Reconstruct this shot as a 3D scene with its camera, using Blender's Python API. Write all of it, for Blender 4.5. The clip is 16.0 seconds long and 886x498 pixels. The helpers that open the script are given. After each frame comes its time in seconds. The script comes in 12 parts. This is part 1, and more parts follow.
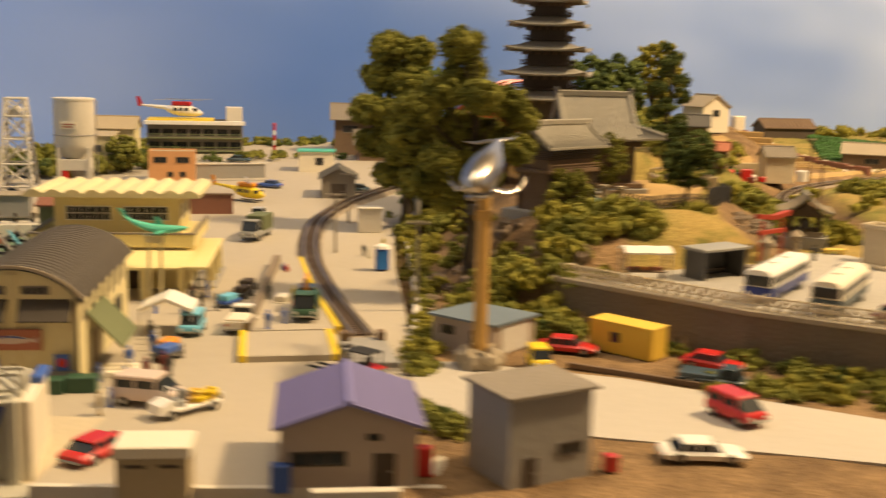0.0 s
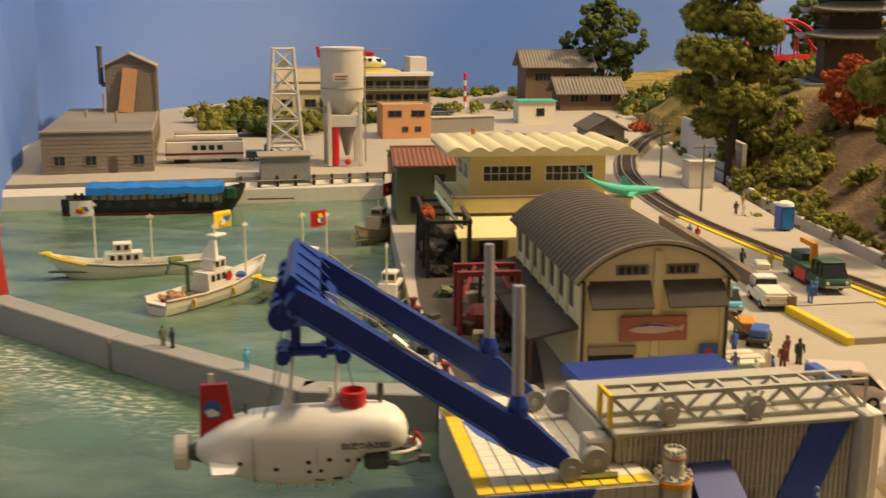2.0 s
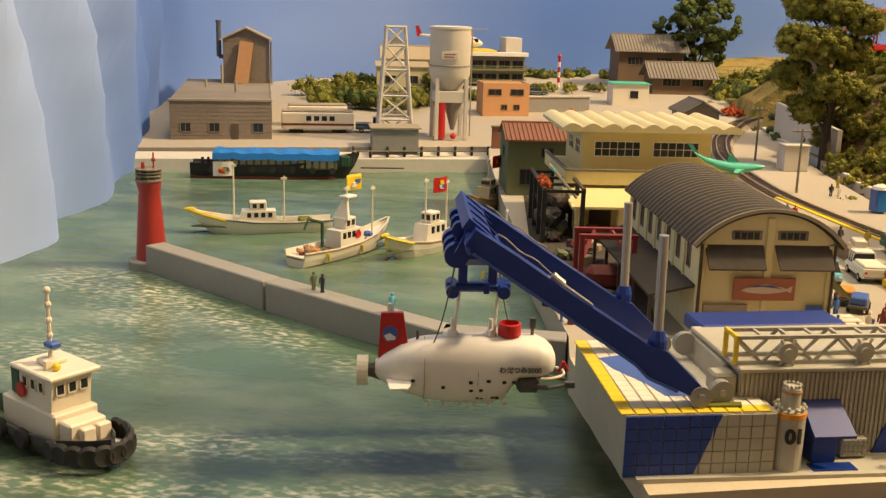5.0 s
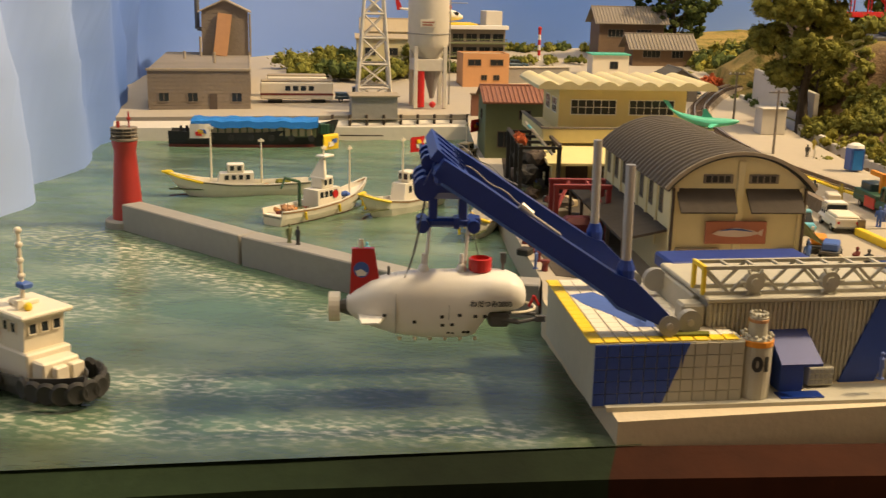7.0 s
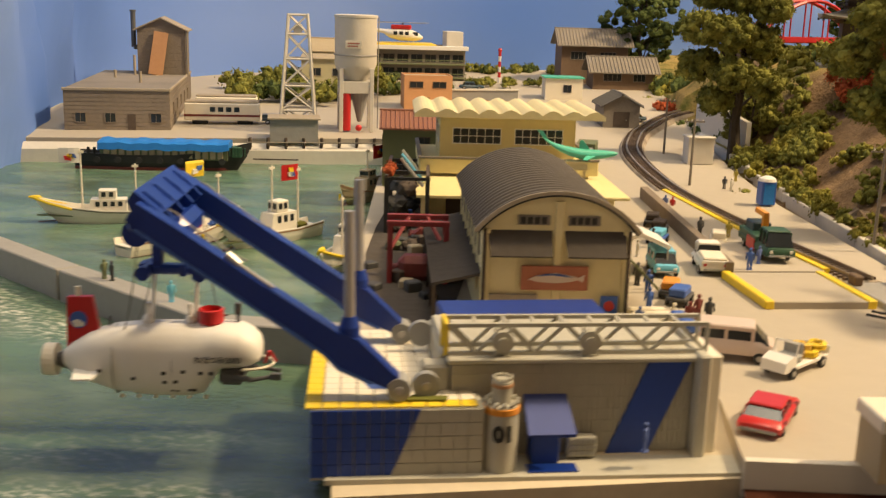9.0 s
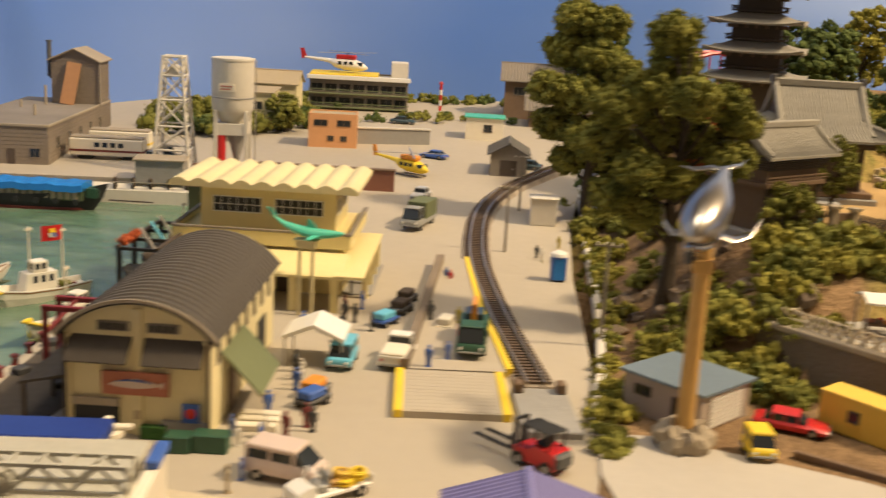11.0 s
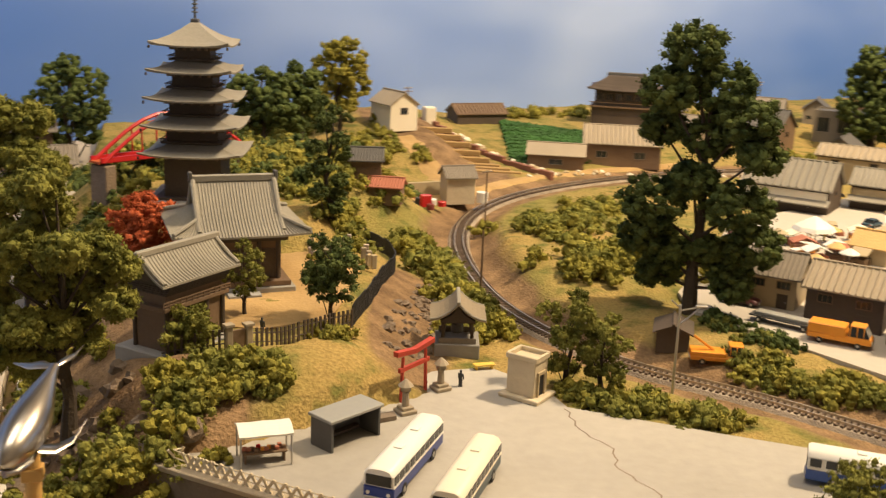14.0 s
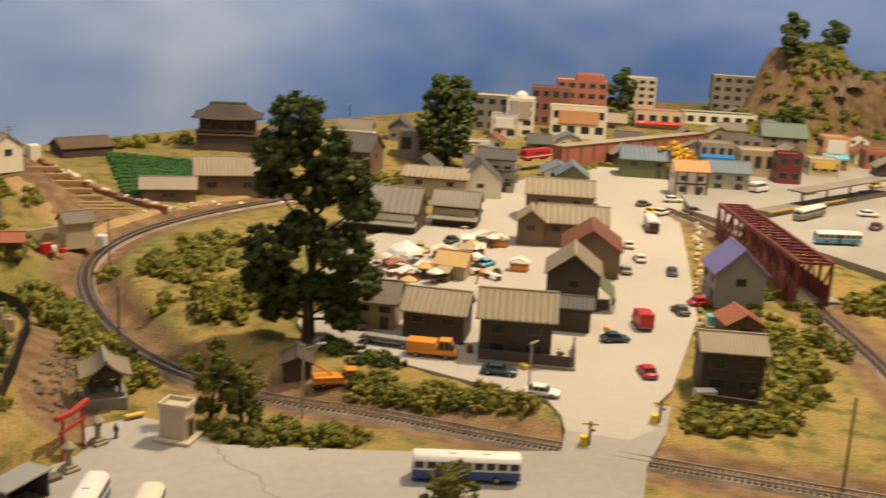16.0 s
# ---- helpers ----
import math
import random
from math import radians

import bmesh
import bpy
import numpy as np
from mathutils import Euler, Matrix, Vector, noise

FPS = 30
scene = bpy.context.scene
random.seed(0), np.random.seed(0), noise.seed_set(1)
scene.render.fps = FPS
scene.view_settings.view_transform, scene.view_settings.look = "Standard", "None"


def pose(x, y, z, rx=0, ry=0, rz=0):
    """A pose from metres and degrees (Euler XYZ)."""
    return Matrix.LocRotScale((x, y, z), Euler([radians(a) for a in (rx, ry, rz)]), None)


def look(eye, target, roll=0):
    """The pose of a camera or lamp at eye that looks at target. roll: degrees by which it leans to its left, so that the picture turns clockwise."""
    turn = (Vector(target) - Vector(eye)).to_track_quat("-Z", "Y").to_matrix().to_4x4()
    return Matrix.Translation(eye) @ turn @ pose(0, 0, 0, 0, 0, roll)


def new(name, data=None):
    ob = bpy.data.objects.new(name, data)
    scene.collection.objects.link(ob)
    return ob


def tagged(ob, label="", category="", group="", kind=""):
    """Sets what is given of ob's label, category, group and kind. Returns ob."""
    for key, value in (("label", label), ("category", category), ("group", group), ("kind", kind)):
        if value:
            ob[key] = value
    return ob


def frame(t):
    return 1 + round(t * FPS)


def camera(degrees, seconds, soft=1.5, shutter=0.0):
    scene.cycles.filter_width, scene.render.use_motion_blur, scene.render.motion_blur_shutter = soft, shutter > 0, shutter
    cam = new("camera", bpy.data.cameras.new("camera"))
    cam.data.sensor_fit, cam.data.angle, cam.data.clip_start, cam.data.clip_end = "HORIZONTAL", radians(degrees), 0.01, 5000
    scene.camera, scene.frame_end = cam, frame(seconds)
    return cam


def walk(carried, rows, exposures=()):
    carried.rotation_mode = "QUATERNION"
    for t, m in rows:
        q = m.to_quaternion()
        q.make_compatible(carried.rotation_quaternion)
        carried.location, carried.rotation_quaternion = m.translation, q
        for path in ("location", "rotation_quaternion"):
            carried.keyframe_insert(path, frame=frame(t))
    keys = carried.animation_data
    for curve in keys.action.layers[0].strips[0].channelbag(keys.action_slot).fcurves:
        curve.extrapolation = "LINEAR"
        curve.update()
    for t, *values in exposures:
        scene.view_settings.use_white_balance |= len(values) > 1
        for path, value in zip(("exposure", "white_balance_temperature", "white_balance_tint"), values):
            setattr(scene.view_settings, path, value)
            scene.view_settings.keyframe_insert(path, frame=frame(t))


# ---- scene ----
cam = camera(45.5, 16.0, 1.3, 0.6)
METRES, EYE, TILT, LEAN, TURN = 1.2, 0.19, -11.0, 0.0, 0.0
PATH = [
    (0, (0.054, 0.01, 0.167), (-0.021, 1.98, -0.169), 1.5),
    (0.5, (-0.042, 0.05, 0.168), (-0.176, 2.013, -0.192), -0.1),
    (1, (-0.16, 0.079, 0.162), (-0.247, 2.038, -0.234), -0.5),
    (1.5, (-0.211, 0.093, 0.149), (-0.263, 2.046, -0.278), -0.3),
    (2, (-0.235, 0.081, 0.155), (-0.289, 2.034, -0.271), 0.3),
    (2.5, (-0.252, 0.064, 0.169), (-0.347, 2.013, -0.269), 1.6),
    (3, (-0.256, 0.046, 0.17), (-0.387, 1.991, -0.274), 2.1),
    (3.5, (-0.259, 0.038, 0.162), (-0.414, 1.982, -0.281), 2.0),
    (4, (-0.261, 0.037, 0.159), (-0.434, 1.979, -0.289), 1.9),
    (6.5, (-0.258, 0.02, 0.143), (-0.439, 1.953, -0.338), 1.4),
    (7, (-0.254, 0.025, 0.139), (-0.409, 1.959, -0.347), 1.2),
    (7.5, (-0.239, 0.033, 0.138), (-0.372, 1.968, -0.349), 0.9),
    (8, (-0.227, 0.043, 0.138), (-0.339, 1.981, -0.342), 0.9),
    (10.5, (-0.025, 0.105, 0.175), (-0.387, 2.023, -0.261), 3.4),
    (11, (0.026, 0.111, 0.194), (-0.328, 2.025, -0.268), 3.3),
    (11.5, (0.105, 0.098, 0.221), (-0.201, 2.017, -0.252), 3.5),
    (12, (0.176, 0.091, 0.245), (-0.028, 2.024, -0.224), 3.0),
    (12.5, (0.221, 0.09, 0.264), (0.102, 2.029, -0.213), 2.6),
    (13, (0.236, 0.101, 0.282), (0.212, 2.039, -0.211), 2.5),
    (13.5, (0.205, 0.105, 0.294), (0.388, 2.034, -0.201), 2.4),
    (14, (0.13, 0.115, 0.298), (0.548, 2.008, -0.195), 2.2),
    (14.5, (0.084, 0.11, 0.306), (0.664, 1.957, -0.195), 1.8),
    (15, (0.065, 0.081, 0.328), (0.816, 1.868, -0.165), 2.3),
    (15.5, (0.07, 0.048, 0.348), (1.026, 1.738, -0.134), 3.1),
    (16, (0.073, 0.026, 0.368), (1.168, 1.631, -0.102), 3.1),
]
walk(cam, [(t, look(eye, target, roll)) for t, eye, target, roll in PATH],
     [(0, 0.18, 6900, 10), (0.8, 0.1, 6600, 10), (1.5, 0.1, 6250, 10), (2.2, 0.14, 6250, 10), (2.8, 0.2, 6500, 10), (4, 0.27, 6500, 10), (8, 0.28, 6400, 10), (10.5, 0.17, 6000, 10), (12.5, 0.1, 6000, 10), (14.5, 0.14, 5900, 10), (15.2, 0.08, 5800, 10), (16, -0.32, 5600, 10)])

# ---- world and lights ----
U = 0.01  # the plan below is in centimetres
world = bpy.data.worlds.new("room_air")
scene.world = world
world.use_nodes = True
world.node_tree.nodes["Background"].inputs[0].default_value = (1.0, 0.86, 0.68, 1)
world.node_tree.nodes["Background"].inputs[1].default_value = 0.02


def area(name, loc, target, size, power, colour):
    d = bpy.data.lights.new(name, "AREA")
    d.energy, d.size, d.color = power, size * U, colour
    ob = new(name, d)
    ob.matrix_world = look([c * U for c in loc], [c * U for c in target])
    return ob


d = bpy.data.lights.new("room_lamp", "POINT")
d.energy, d.shadow_soft_size, d.color = 310.0, 0.10, (1.0, 0.73, 0.42)
new("room_lamp", d).location = (1.62, 0.88, 2.0)
area("ceiling_lamp", (0, 55, 222), (10, 90, 0), 90, 21.0, (1.0, 0.82, 0.58))
scene.view_settings.exposure = 0.0


# ---- materials ----
def mat(name, colour, rough=0.6, var=0.18, scale=40.0, bump=0.0, metal=0.0, second=None, scale2=None, spec=0.5, isle=0.0, coat=0.0):
    """A material with two scales of mottling, a shift from object to object and fine relief."""
    m = bpy.data.materials.new(name)
    m.use_nodes = True
    nt = m.node_tree
    b = nt.nodes["Principled BSDF"]
    N, L = nt.nodes.new, nt.links.new
    tc = N("ShaderNodeTexCoord")
    n1, n2 = N("ShaderNodeTexNoise"), N("ShaderNodeTexNoise")
    n1.inputs["Scale"].default_value, n1.inputs["Detail"].default_value = scale2 or scale * 0.22, 4
    n2.inputs["Scale"].default_value, n2.inputs["Detail"].default_value = scale * 6, 3
    L(tc.outputs["Object"], n1.inputs["Vector"])
    L(tc.outputs["Object"], n2.inputs["Vector"])
    r1 = N("ShaderNodeMapRange")
    r1.inputs["From Min"].default_value, r1.inputs["From Max"].default_value = 0.3, 0.7
    L(n1.outputs["Fac"], r1.inputs["Value"])
    mix = N("ShaderNodeMix")
    mix.data_type = "RGBA"
    dark = [c * (1 - var) for c in colour]
    light = [min(1, c * (1 + var)) for c in colour] if second is None else list(second)
    mix.inputs["A"].default_value, mix.inputs["B"].default_value = (*dark, 1), (*light, 1)
    L(r1.outputs["Result"], mix.inputs["Factor"])
    hsv = N("ShaderNodeHueSaturation")
    add = N("ShaderNodeMath")
    add.operation = "MULTIPLY_ADD"
    add.inputs[1].default_value, add.inputs[2].default_value = var * 1.2, 1 - var * 0.6
    L(n2.outputs["Fac"], add.inputs[0])
    val = add.outputs[0]
    if isle:
        geo = N("ShaderNodeNewGeometry")
        a2 = N("ShaderNodeMath")
        a2.operation = "MULTIPLY_ADD"
        a2.inputs[1].default_value, a2.inputs[2].default_value = isle, 1 - isle * 0.5
        L(geo.outputs["Random Per Island"], a2.inputs[0])
        a3 = N("ShaderNodeMath")
        a3.operation = "MULTIPLY"
        L(val, a3.inputs[0])
        L(a2.outputs[0], a3.inputs[1])
        val = a3.outputs[0]
    L(val, hsv.inputs["Value"])
    L(mix.outputs["Result"], hsv.inputs["Color"])
    L(hsv.outputs["Color"], b.inputs["Base Color"])
    b.inputs["Roughness"].default_value, b.inputs["Metallic"].default_value = rough, metal
    b.inputs["Specular IOR Level"].default_value = spec
    b.inputs["Coat Weight"].default_value = coat
    if bump:
        bp = N("ShaderNodeBump")
        bp.inputs["Strength"].default_value, bp.inputs["Distance"].default_value = bump, 0.0012
        L(n2.outputs["Fac"], bp.inputs["Height"])
        L(bp.outputs["Normal"], b.inputs["Normal"])
    return m


def foliage(name, dark, light):
    m = mat(name, dark, 0.9, 0.25, 90, 0.8, second=light, scale2=70, spec=0.15, isle=0.35)
    return m


C = {}
C["concrete"] = mat("concrete", (0.62, 0.58, 0.5), 0.85, 0.08, 30, 0.25)
C["paving"] = mat("quay_paving", (0.42, 0.37, 0.29), 0.85, 0.07, 18, 0.2)
C["road"] = mat("road_paint", (0.45, 0.415, 0.36), 0.85, 0.07, 22, 0.25)
C["asphalt"] = mat("lot_asphalt", (0.35, 0.33, 0.295), 0.85, 0.17, 20, 0.35)
C["greywall"] = mat("grey_concrete", (0.30, 0.29, 0.27), 0.85, 0.12, 35, 0.3)
C["darkwall"] = mat("dark_stone", (0.19, 0.15, 0.11), 0.9, 0.25, 60, 0.6)
C["white"] = mat("white_plastic", (0.78, 0.76, 0.70), 0.45, 0.05, 40)
C["warmwhite"] = mat("cream_white_plastic", (0.76, 0.70, 0.56), 0.5, 0.06, 40)
C["cream"] = mat("cream_wall", (0.66, 0.58, 0.33), 0.7, 0.10, 40, 0.1)
C["paleyellow"] = mat("pale_yellow_wall", (0.72, 0.62, 0.30), 0.65, 0.08, 40, 0.1)
C["tile"] = mat("grey_roof_tile", (0.27, 0.25, 0.205), 0.75, 0.18, 60, 0.3)
C["tiledark"] = mat("dark_roof_tile", (0.10, 0.095, 0.09), 0.7, 0.2, 60, 0.3)
C["woodroof"] = mat("weathered_roof", (0.345, 0.29, 0.21), 0.8, 0.12, 50, 0.2)
C["wooddark"] = mat("dark_timber", (0.075, 0.055, 0.04), 0.75, 0.3, 60, 0.3)
C["wood"] = mat("brown_timber", (0.17, 0.11, 0.065), 0.75, 0.25, 60, 0.3)
C["woodgrey"] = mat("grey_timber", (0.23, 0.20, 0.16), 0.8, 0.2, 60, 0.3)
C["tan"] = mat("tan_wall", (0.42, 0.34, 0.21), 0.75, 0.1, 40, 0.15)
C["black"] = mat("black_rubber", (0.02, 0.02, 0.02), 0.7, 0.3, 60)
C["glass"] = mat("dark_window", (0.025, 0.03, 0.035), 0.12, 0.2, 30)
C["blue"] = mat("deep_blue_paint", (0.008, 0.034, 0.24), 0.3, 0.15, 40)
C["midblue"] = mat("mid_blue_paint", (0.05, 0.12, 0.42), 0.5, 0.12, 40)
C["tarp"] = mat("blue_tarpaulin", (0.02, 0.20, 0.62), 0.5, 0.12, 60, 0.3)
C["red"] = mat("red_paint", (0.50, 0.02, 0.02), 0.35, 0.12, 40)
C["lhred"] = mat("lighthouse_red", (0.36, 0.03, 0.025), 0.45, 0.15, 30)
C["rust"] = mat("rust_red", (0.17, 0.03, 0.025), 0.6, 0.25, 60, 0.2)
C["orange"] = mat("orange_paint", (0.72, 0.28, 0.02), 0.45, 0.12, 40)
C["yellow"] = mat("yellow_paint", (0.80, 0.58, 0.02), 0.5, 0.1, 40)
C["contyellow"] = mat("container_yellow", (0.74, 0.50, 0.07), 0.6, 0.1, 40, 0.1)
C["green"] = mat("dark_green_paint", (0.03, 0.09, 0.05), 0.5, 0.2, 40)
C["greenwall"] = mat("olive_green_wall", (0.13, 0.15, 0.07), 0.75, 0.12, 40, 0.1)
C["teal"] = mat("mint_green_plastic", (0.10, 0.52, 0.36), 0.35, 0.1, 40)
C["boatwhite"] = mat("weathered_boat_white", (0.84, 0.81, 0.72), 0.45, 0.10, 60, second=(0.70, 0.64, 0.52))
C["copper"] = mat("dull_green_roof", (0.17, 0.22, 0.18), 0.6, 0.15, 40, 0.1)
C["pinkwhite"] = mat("pale_pink_beige_paint", (0.62, 0.50, 0.42), 0.4, 0.06, 40)
C["gantryred"] = mat("dark_red_steel", (0.22, 0.018, 0.02), 0.5, 0.25, 40)
C["toriired"] = mat("weathered_vermilion", (0.42, 0.045, 0.02), 0.6, 0.22, 50, 0.1)
C["purple"] = mat("lavender_blue_roof", (0.20, 0.19, 0.42), 0.6, 0.08, 40)
C["pinkwall"] = mat("pale_brown_wall", (0.42, 0.35, 0.29), 0.75, 0.1, 40, 0.1)
C["shipgrey"] = mat("pale_grey_green_paint", (0.44, 0.42, 0.34), 0.6, 0.14, 50, 0.1)
C["roofblue"] = mat("roof_blue_paint", (0.016, 0.04, 0.24), 0.45, 0.2, 40)
C["tar"] = mat("tarred_quay_yard", (0.07, 0.06, 0.05), 0.9, 0.3, 30, 0.35, spec=0.15)
C["grey"] = mat("mid_grey_plastic", (0.30, 0.30, 0.28), 0.5, 0.12, 40)
C["darkgrey"] = mat("dark_grey_plastic", (0.09, 0.09, 0.09), 0.55, 0.15, 40)
C["silver"] = mat("polished_silver", (0.45, 0.42, 0.38), 0.28, 0.12, 30, metal=1.0)
C["steel"] = mat("dull_steel", (0.45, 0.43, 0.40), 0.4, 0.1, 40, metal=0.6)
C["rail"] = mat("rail_metal", (0.55, 0.47, 0.36), 0.32, 0.2, 60, metal=0.8)
C["sleeper"] = mat("sleeper_brown", (0.11, 0.075, 0.05), 0.8, 0.25, 60, 0.3)
C["ballast"] = mat("grey_ballast", (0.34, 0.285, 0.22), 0.95, 0.35, 220, 1.0, isle=0.4)
C["sand"] = mat("sandy_ground", (0.62, 0.42, 0.17), 0.9, 0.12, 60, 0.4)
C["rock"] = mat("brown_rock", (0.18, 0.135, 0.095), 0.9, 0.3, 60, 0.9)
C["wallbrick"] = mat("brick_red_wall", (0.40, 0.15, 0.09), 0.8, 0.12, 60, 0.2)
C["brownred"] = mat("red_brown_roof", (0.24, 0.10, 0.06), 0.7, 0.12, 40, 0.1)
C["figblue"] = mat("figurine_blue", (0.10, 0.15, 0.38), 0.7, 0.1, 60)
C["figdark"] = mat("figurine_dark", (0.05, 0.05, 0.05), 0.7, 0.1, 60)
C["figyel"] = mat("figurine_ochre", (0.45, 0.36, 0.05), 0.7, 0.1, 60)
C["figwhite"] = mat("figurine_pale", (0.6, 0.57, 0.5), 0.7, 0.1, 60)
C["lightblue"] = mat("light_blue_paint", (0.15, 0.48, 0.66), 0.4, 0.1, 40)
C["maroon"] = mat("maroon_paint", (0.11, 0.025, 0.03), 0.35, 0.1, 40)
C["navy"] = mat("dark_teal_paint", (0.03, 0.06, 0.08), 0.35, 0.1, 40)
C["orangewall"] = mat("salmon_wall", (0.62, 0.32, 0.14), 0.75, 0.1, 40, 0.1)
C["redleaf"] = foliage("red_maple_leaves", (0.30, 0.06, 0.02), (0.52, 0.13, 0.05))
C["leafdark"] = foliage("dark_green_leaves", (0.036, 0.060, 0.019), (0.125, 0.155, 0.043))
C["leaf"] = foliage("mid_green_leaves", (0.098, 0.112, 0.022), (0.275, 0.265, 0.056))
C["leafolive"] = foliage("olive_leaves", (0.145, 0.138, 0.022), (0.33, 0.295, 0.052))
C["leafyellow"] = foliage("yellow_leaves", (0.62, 0.36, 0.02), (0.85, 0.55, 0.05))
C["trunk"] = mat("tree_bark", (0.06, 0.045, 0.03), 0.9, 0.3, 80, 0.8)
C["fieldgreen"] = mat("bright_green_flock", (0.035, 0.10, 0.018), 0.95, 0.3, 120, 1.0)
C["column"] = mat("ochre_column", (0.55, 0.33, 0.09), 0.6, 0.2, 40, 0.1)
C["shedroof"] = mat("blue_grey_roof", (0.16, 0.21, 0.26), 0.5, 0.12, 40, 0.1)
C["room"] = mat("room_wall_paint", (0.22, 0.20, 0.18), 0.9, 0.05, 5)
C["baseboard"] = mat("stained_fascia", (0.036, 0.011, 0.005), 0.8, 0.45, 20, 0.4, second=(0.085, 0.024, 0.009), spec=0.12)
C["stonecream"] = mat("cream_cast_stone", (0.56, 0.48, 0.34), 0.8, 0.14, 50, 0.3)
C["clapboard"] = mat("grey_brown_boards", (0.22, 0.18, 0.135), 0.85, 0.2, 60, 0.4, isle=0.3)
C["plywood"] = mat("bare_plywood", (0.42, 0.22, 0.10), 0.75, 0.2, 30, 0.2)
C["yardsand"] = mat("ochre_yard_sand", (0.40, 0.265, 0.105), 0.9, 0.2, 60, 0.5)
C["roofrib"] = mat("brown_grey_sheet", (0.115, 0.10, 0.085), 0.7, 0.18, 60, 0.1, spec=0.3)
C["lip"] = mat("dark_green_lip", (0.009, 0.014, 0.007), 0.8, 0.45, 30, 0.4, second=(0.02, 0.036, 0.016), spec=0.12)
C["hullblue"] = mat("royal_blue_paint", (0.012, 0.05, 0.30), 0.45, 0.2, 60, 0.1)
C["stripeblue"] = mat("faded_blue_paint", (0.055, 0.11, 0.36), 0.6, 0.25, 60, 0.1)


def ground_material():
    """Scenic grass: ochre soil, straw and olive flock in patches, with brown earth where the sheet says so."""
    m = bpy.data.materials.new("grass_flock")
    m.use_nodes = True
    nt = m.node_tree
    b = nt.nodes["Principled BSDF"]
    N, L = nt.nodes.new, nt.links.new
    tc = N("ShaderNodeTexCoord")

    def noise_node(scale, detail):
        n = N("ShaderNodeTexNoise")
        n.inputs["Scale"].default_value, n.inputs["Detail"].default_value = scale, detail
        L(tc.outputs["Object"], n.inputs["Vector"])
        return n

    def mixer(fac, a, c):
        x = N("ShaderNodeMix")
        x.data_type = "RGBA"
        L(fac, x.inputs["Factor"])
        for slot, v in (("A", a), ("B", c)):
            if isinstance(v, tuple):
                x.inputs[slot].default_value = (*v, 1)
            else:
                L(v, x.inputs[slot])
        return x.outputs["Result"]

    def ramp(src, lo, hi):
        r = N("ShaderNodeMapRange")
        r.inputs["From Min"].default_value, r.inputs["From Max"].default_value = lo, hi
        L(src, r.inputs["Value"])
        return r.outputs["Result"]
    big, mid, fine = noise_node(11, 5), noise_node(45, 5), noise_node(420, 3)
    col = mixer(ramp(big.outputs["Fac"], 0.40, 0.62), (0.335, 0.24, 0.082), (0.235, 0.205, 0.062))
    col = mixer(ramp(mid.outputs["Fac"], 0.50, 0.68), col, (0.13, 0.135, 0.035))
    soil = N("ShaderNodeAttribute")
    soil.attribute_name = "soil"
    s2 = N("ShaderNodeMath")
    s2.operation = "MULTIPLY_ADD"
    L(soil.outputs["Fac"], s2.inputs[0])
    s2.inputs[1].default_value = 1.5
    L(mid.outputs["Fac"], s2.inputs[2])
    col = mixer(ramp(s2.outputs[0], 0.7, 1.3), col, mixer(ramp(mid.outputs["Fac"], 0.35, 0.65), (0.155, 0.10, 0.055), (0.275, 0.18, 0.095)))
    hsv = N("ShaderNodeHueSaturation")
    L(ramp(fine.outputs["Fac"], -0.4, 1.2), hsv.inputs["Value"])
    v = N("ShaderNodeMath")
    v.operation = "MULTIPLY_ADD"
    L(fine.outputs["Fac"], v.inputs[0])
    v.inputs[1].default_value, v.inputs[2].default_value = 1.1, 0.45
    L(v.outputs[0], hsv.inputs["Value"])
    L(col, hsv.inputs["Color"])
    L(hsv.outputs["Color"], b.inputs["Base Color"])
    b.inputs["Roughness"].default_value = 0.95
    b.inputs["Specular IOR Level"].default_value = 0.1
    bp = N("ShaderNodeBump")
    bp.inputs["Strength"].default_value, bp.inputs["Distance"].default_value = 0.9, 0.002
    L(fine.outputs["Fac"], bp.inputs["Height"])
    L(bp.outputs["Normal"], b.inputs["Normal"])
    return m


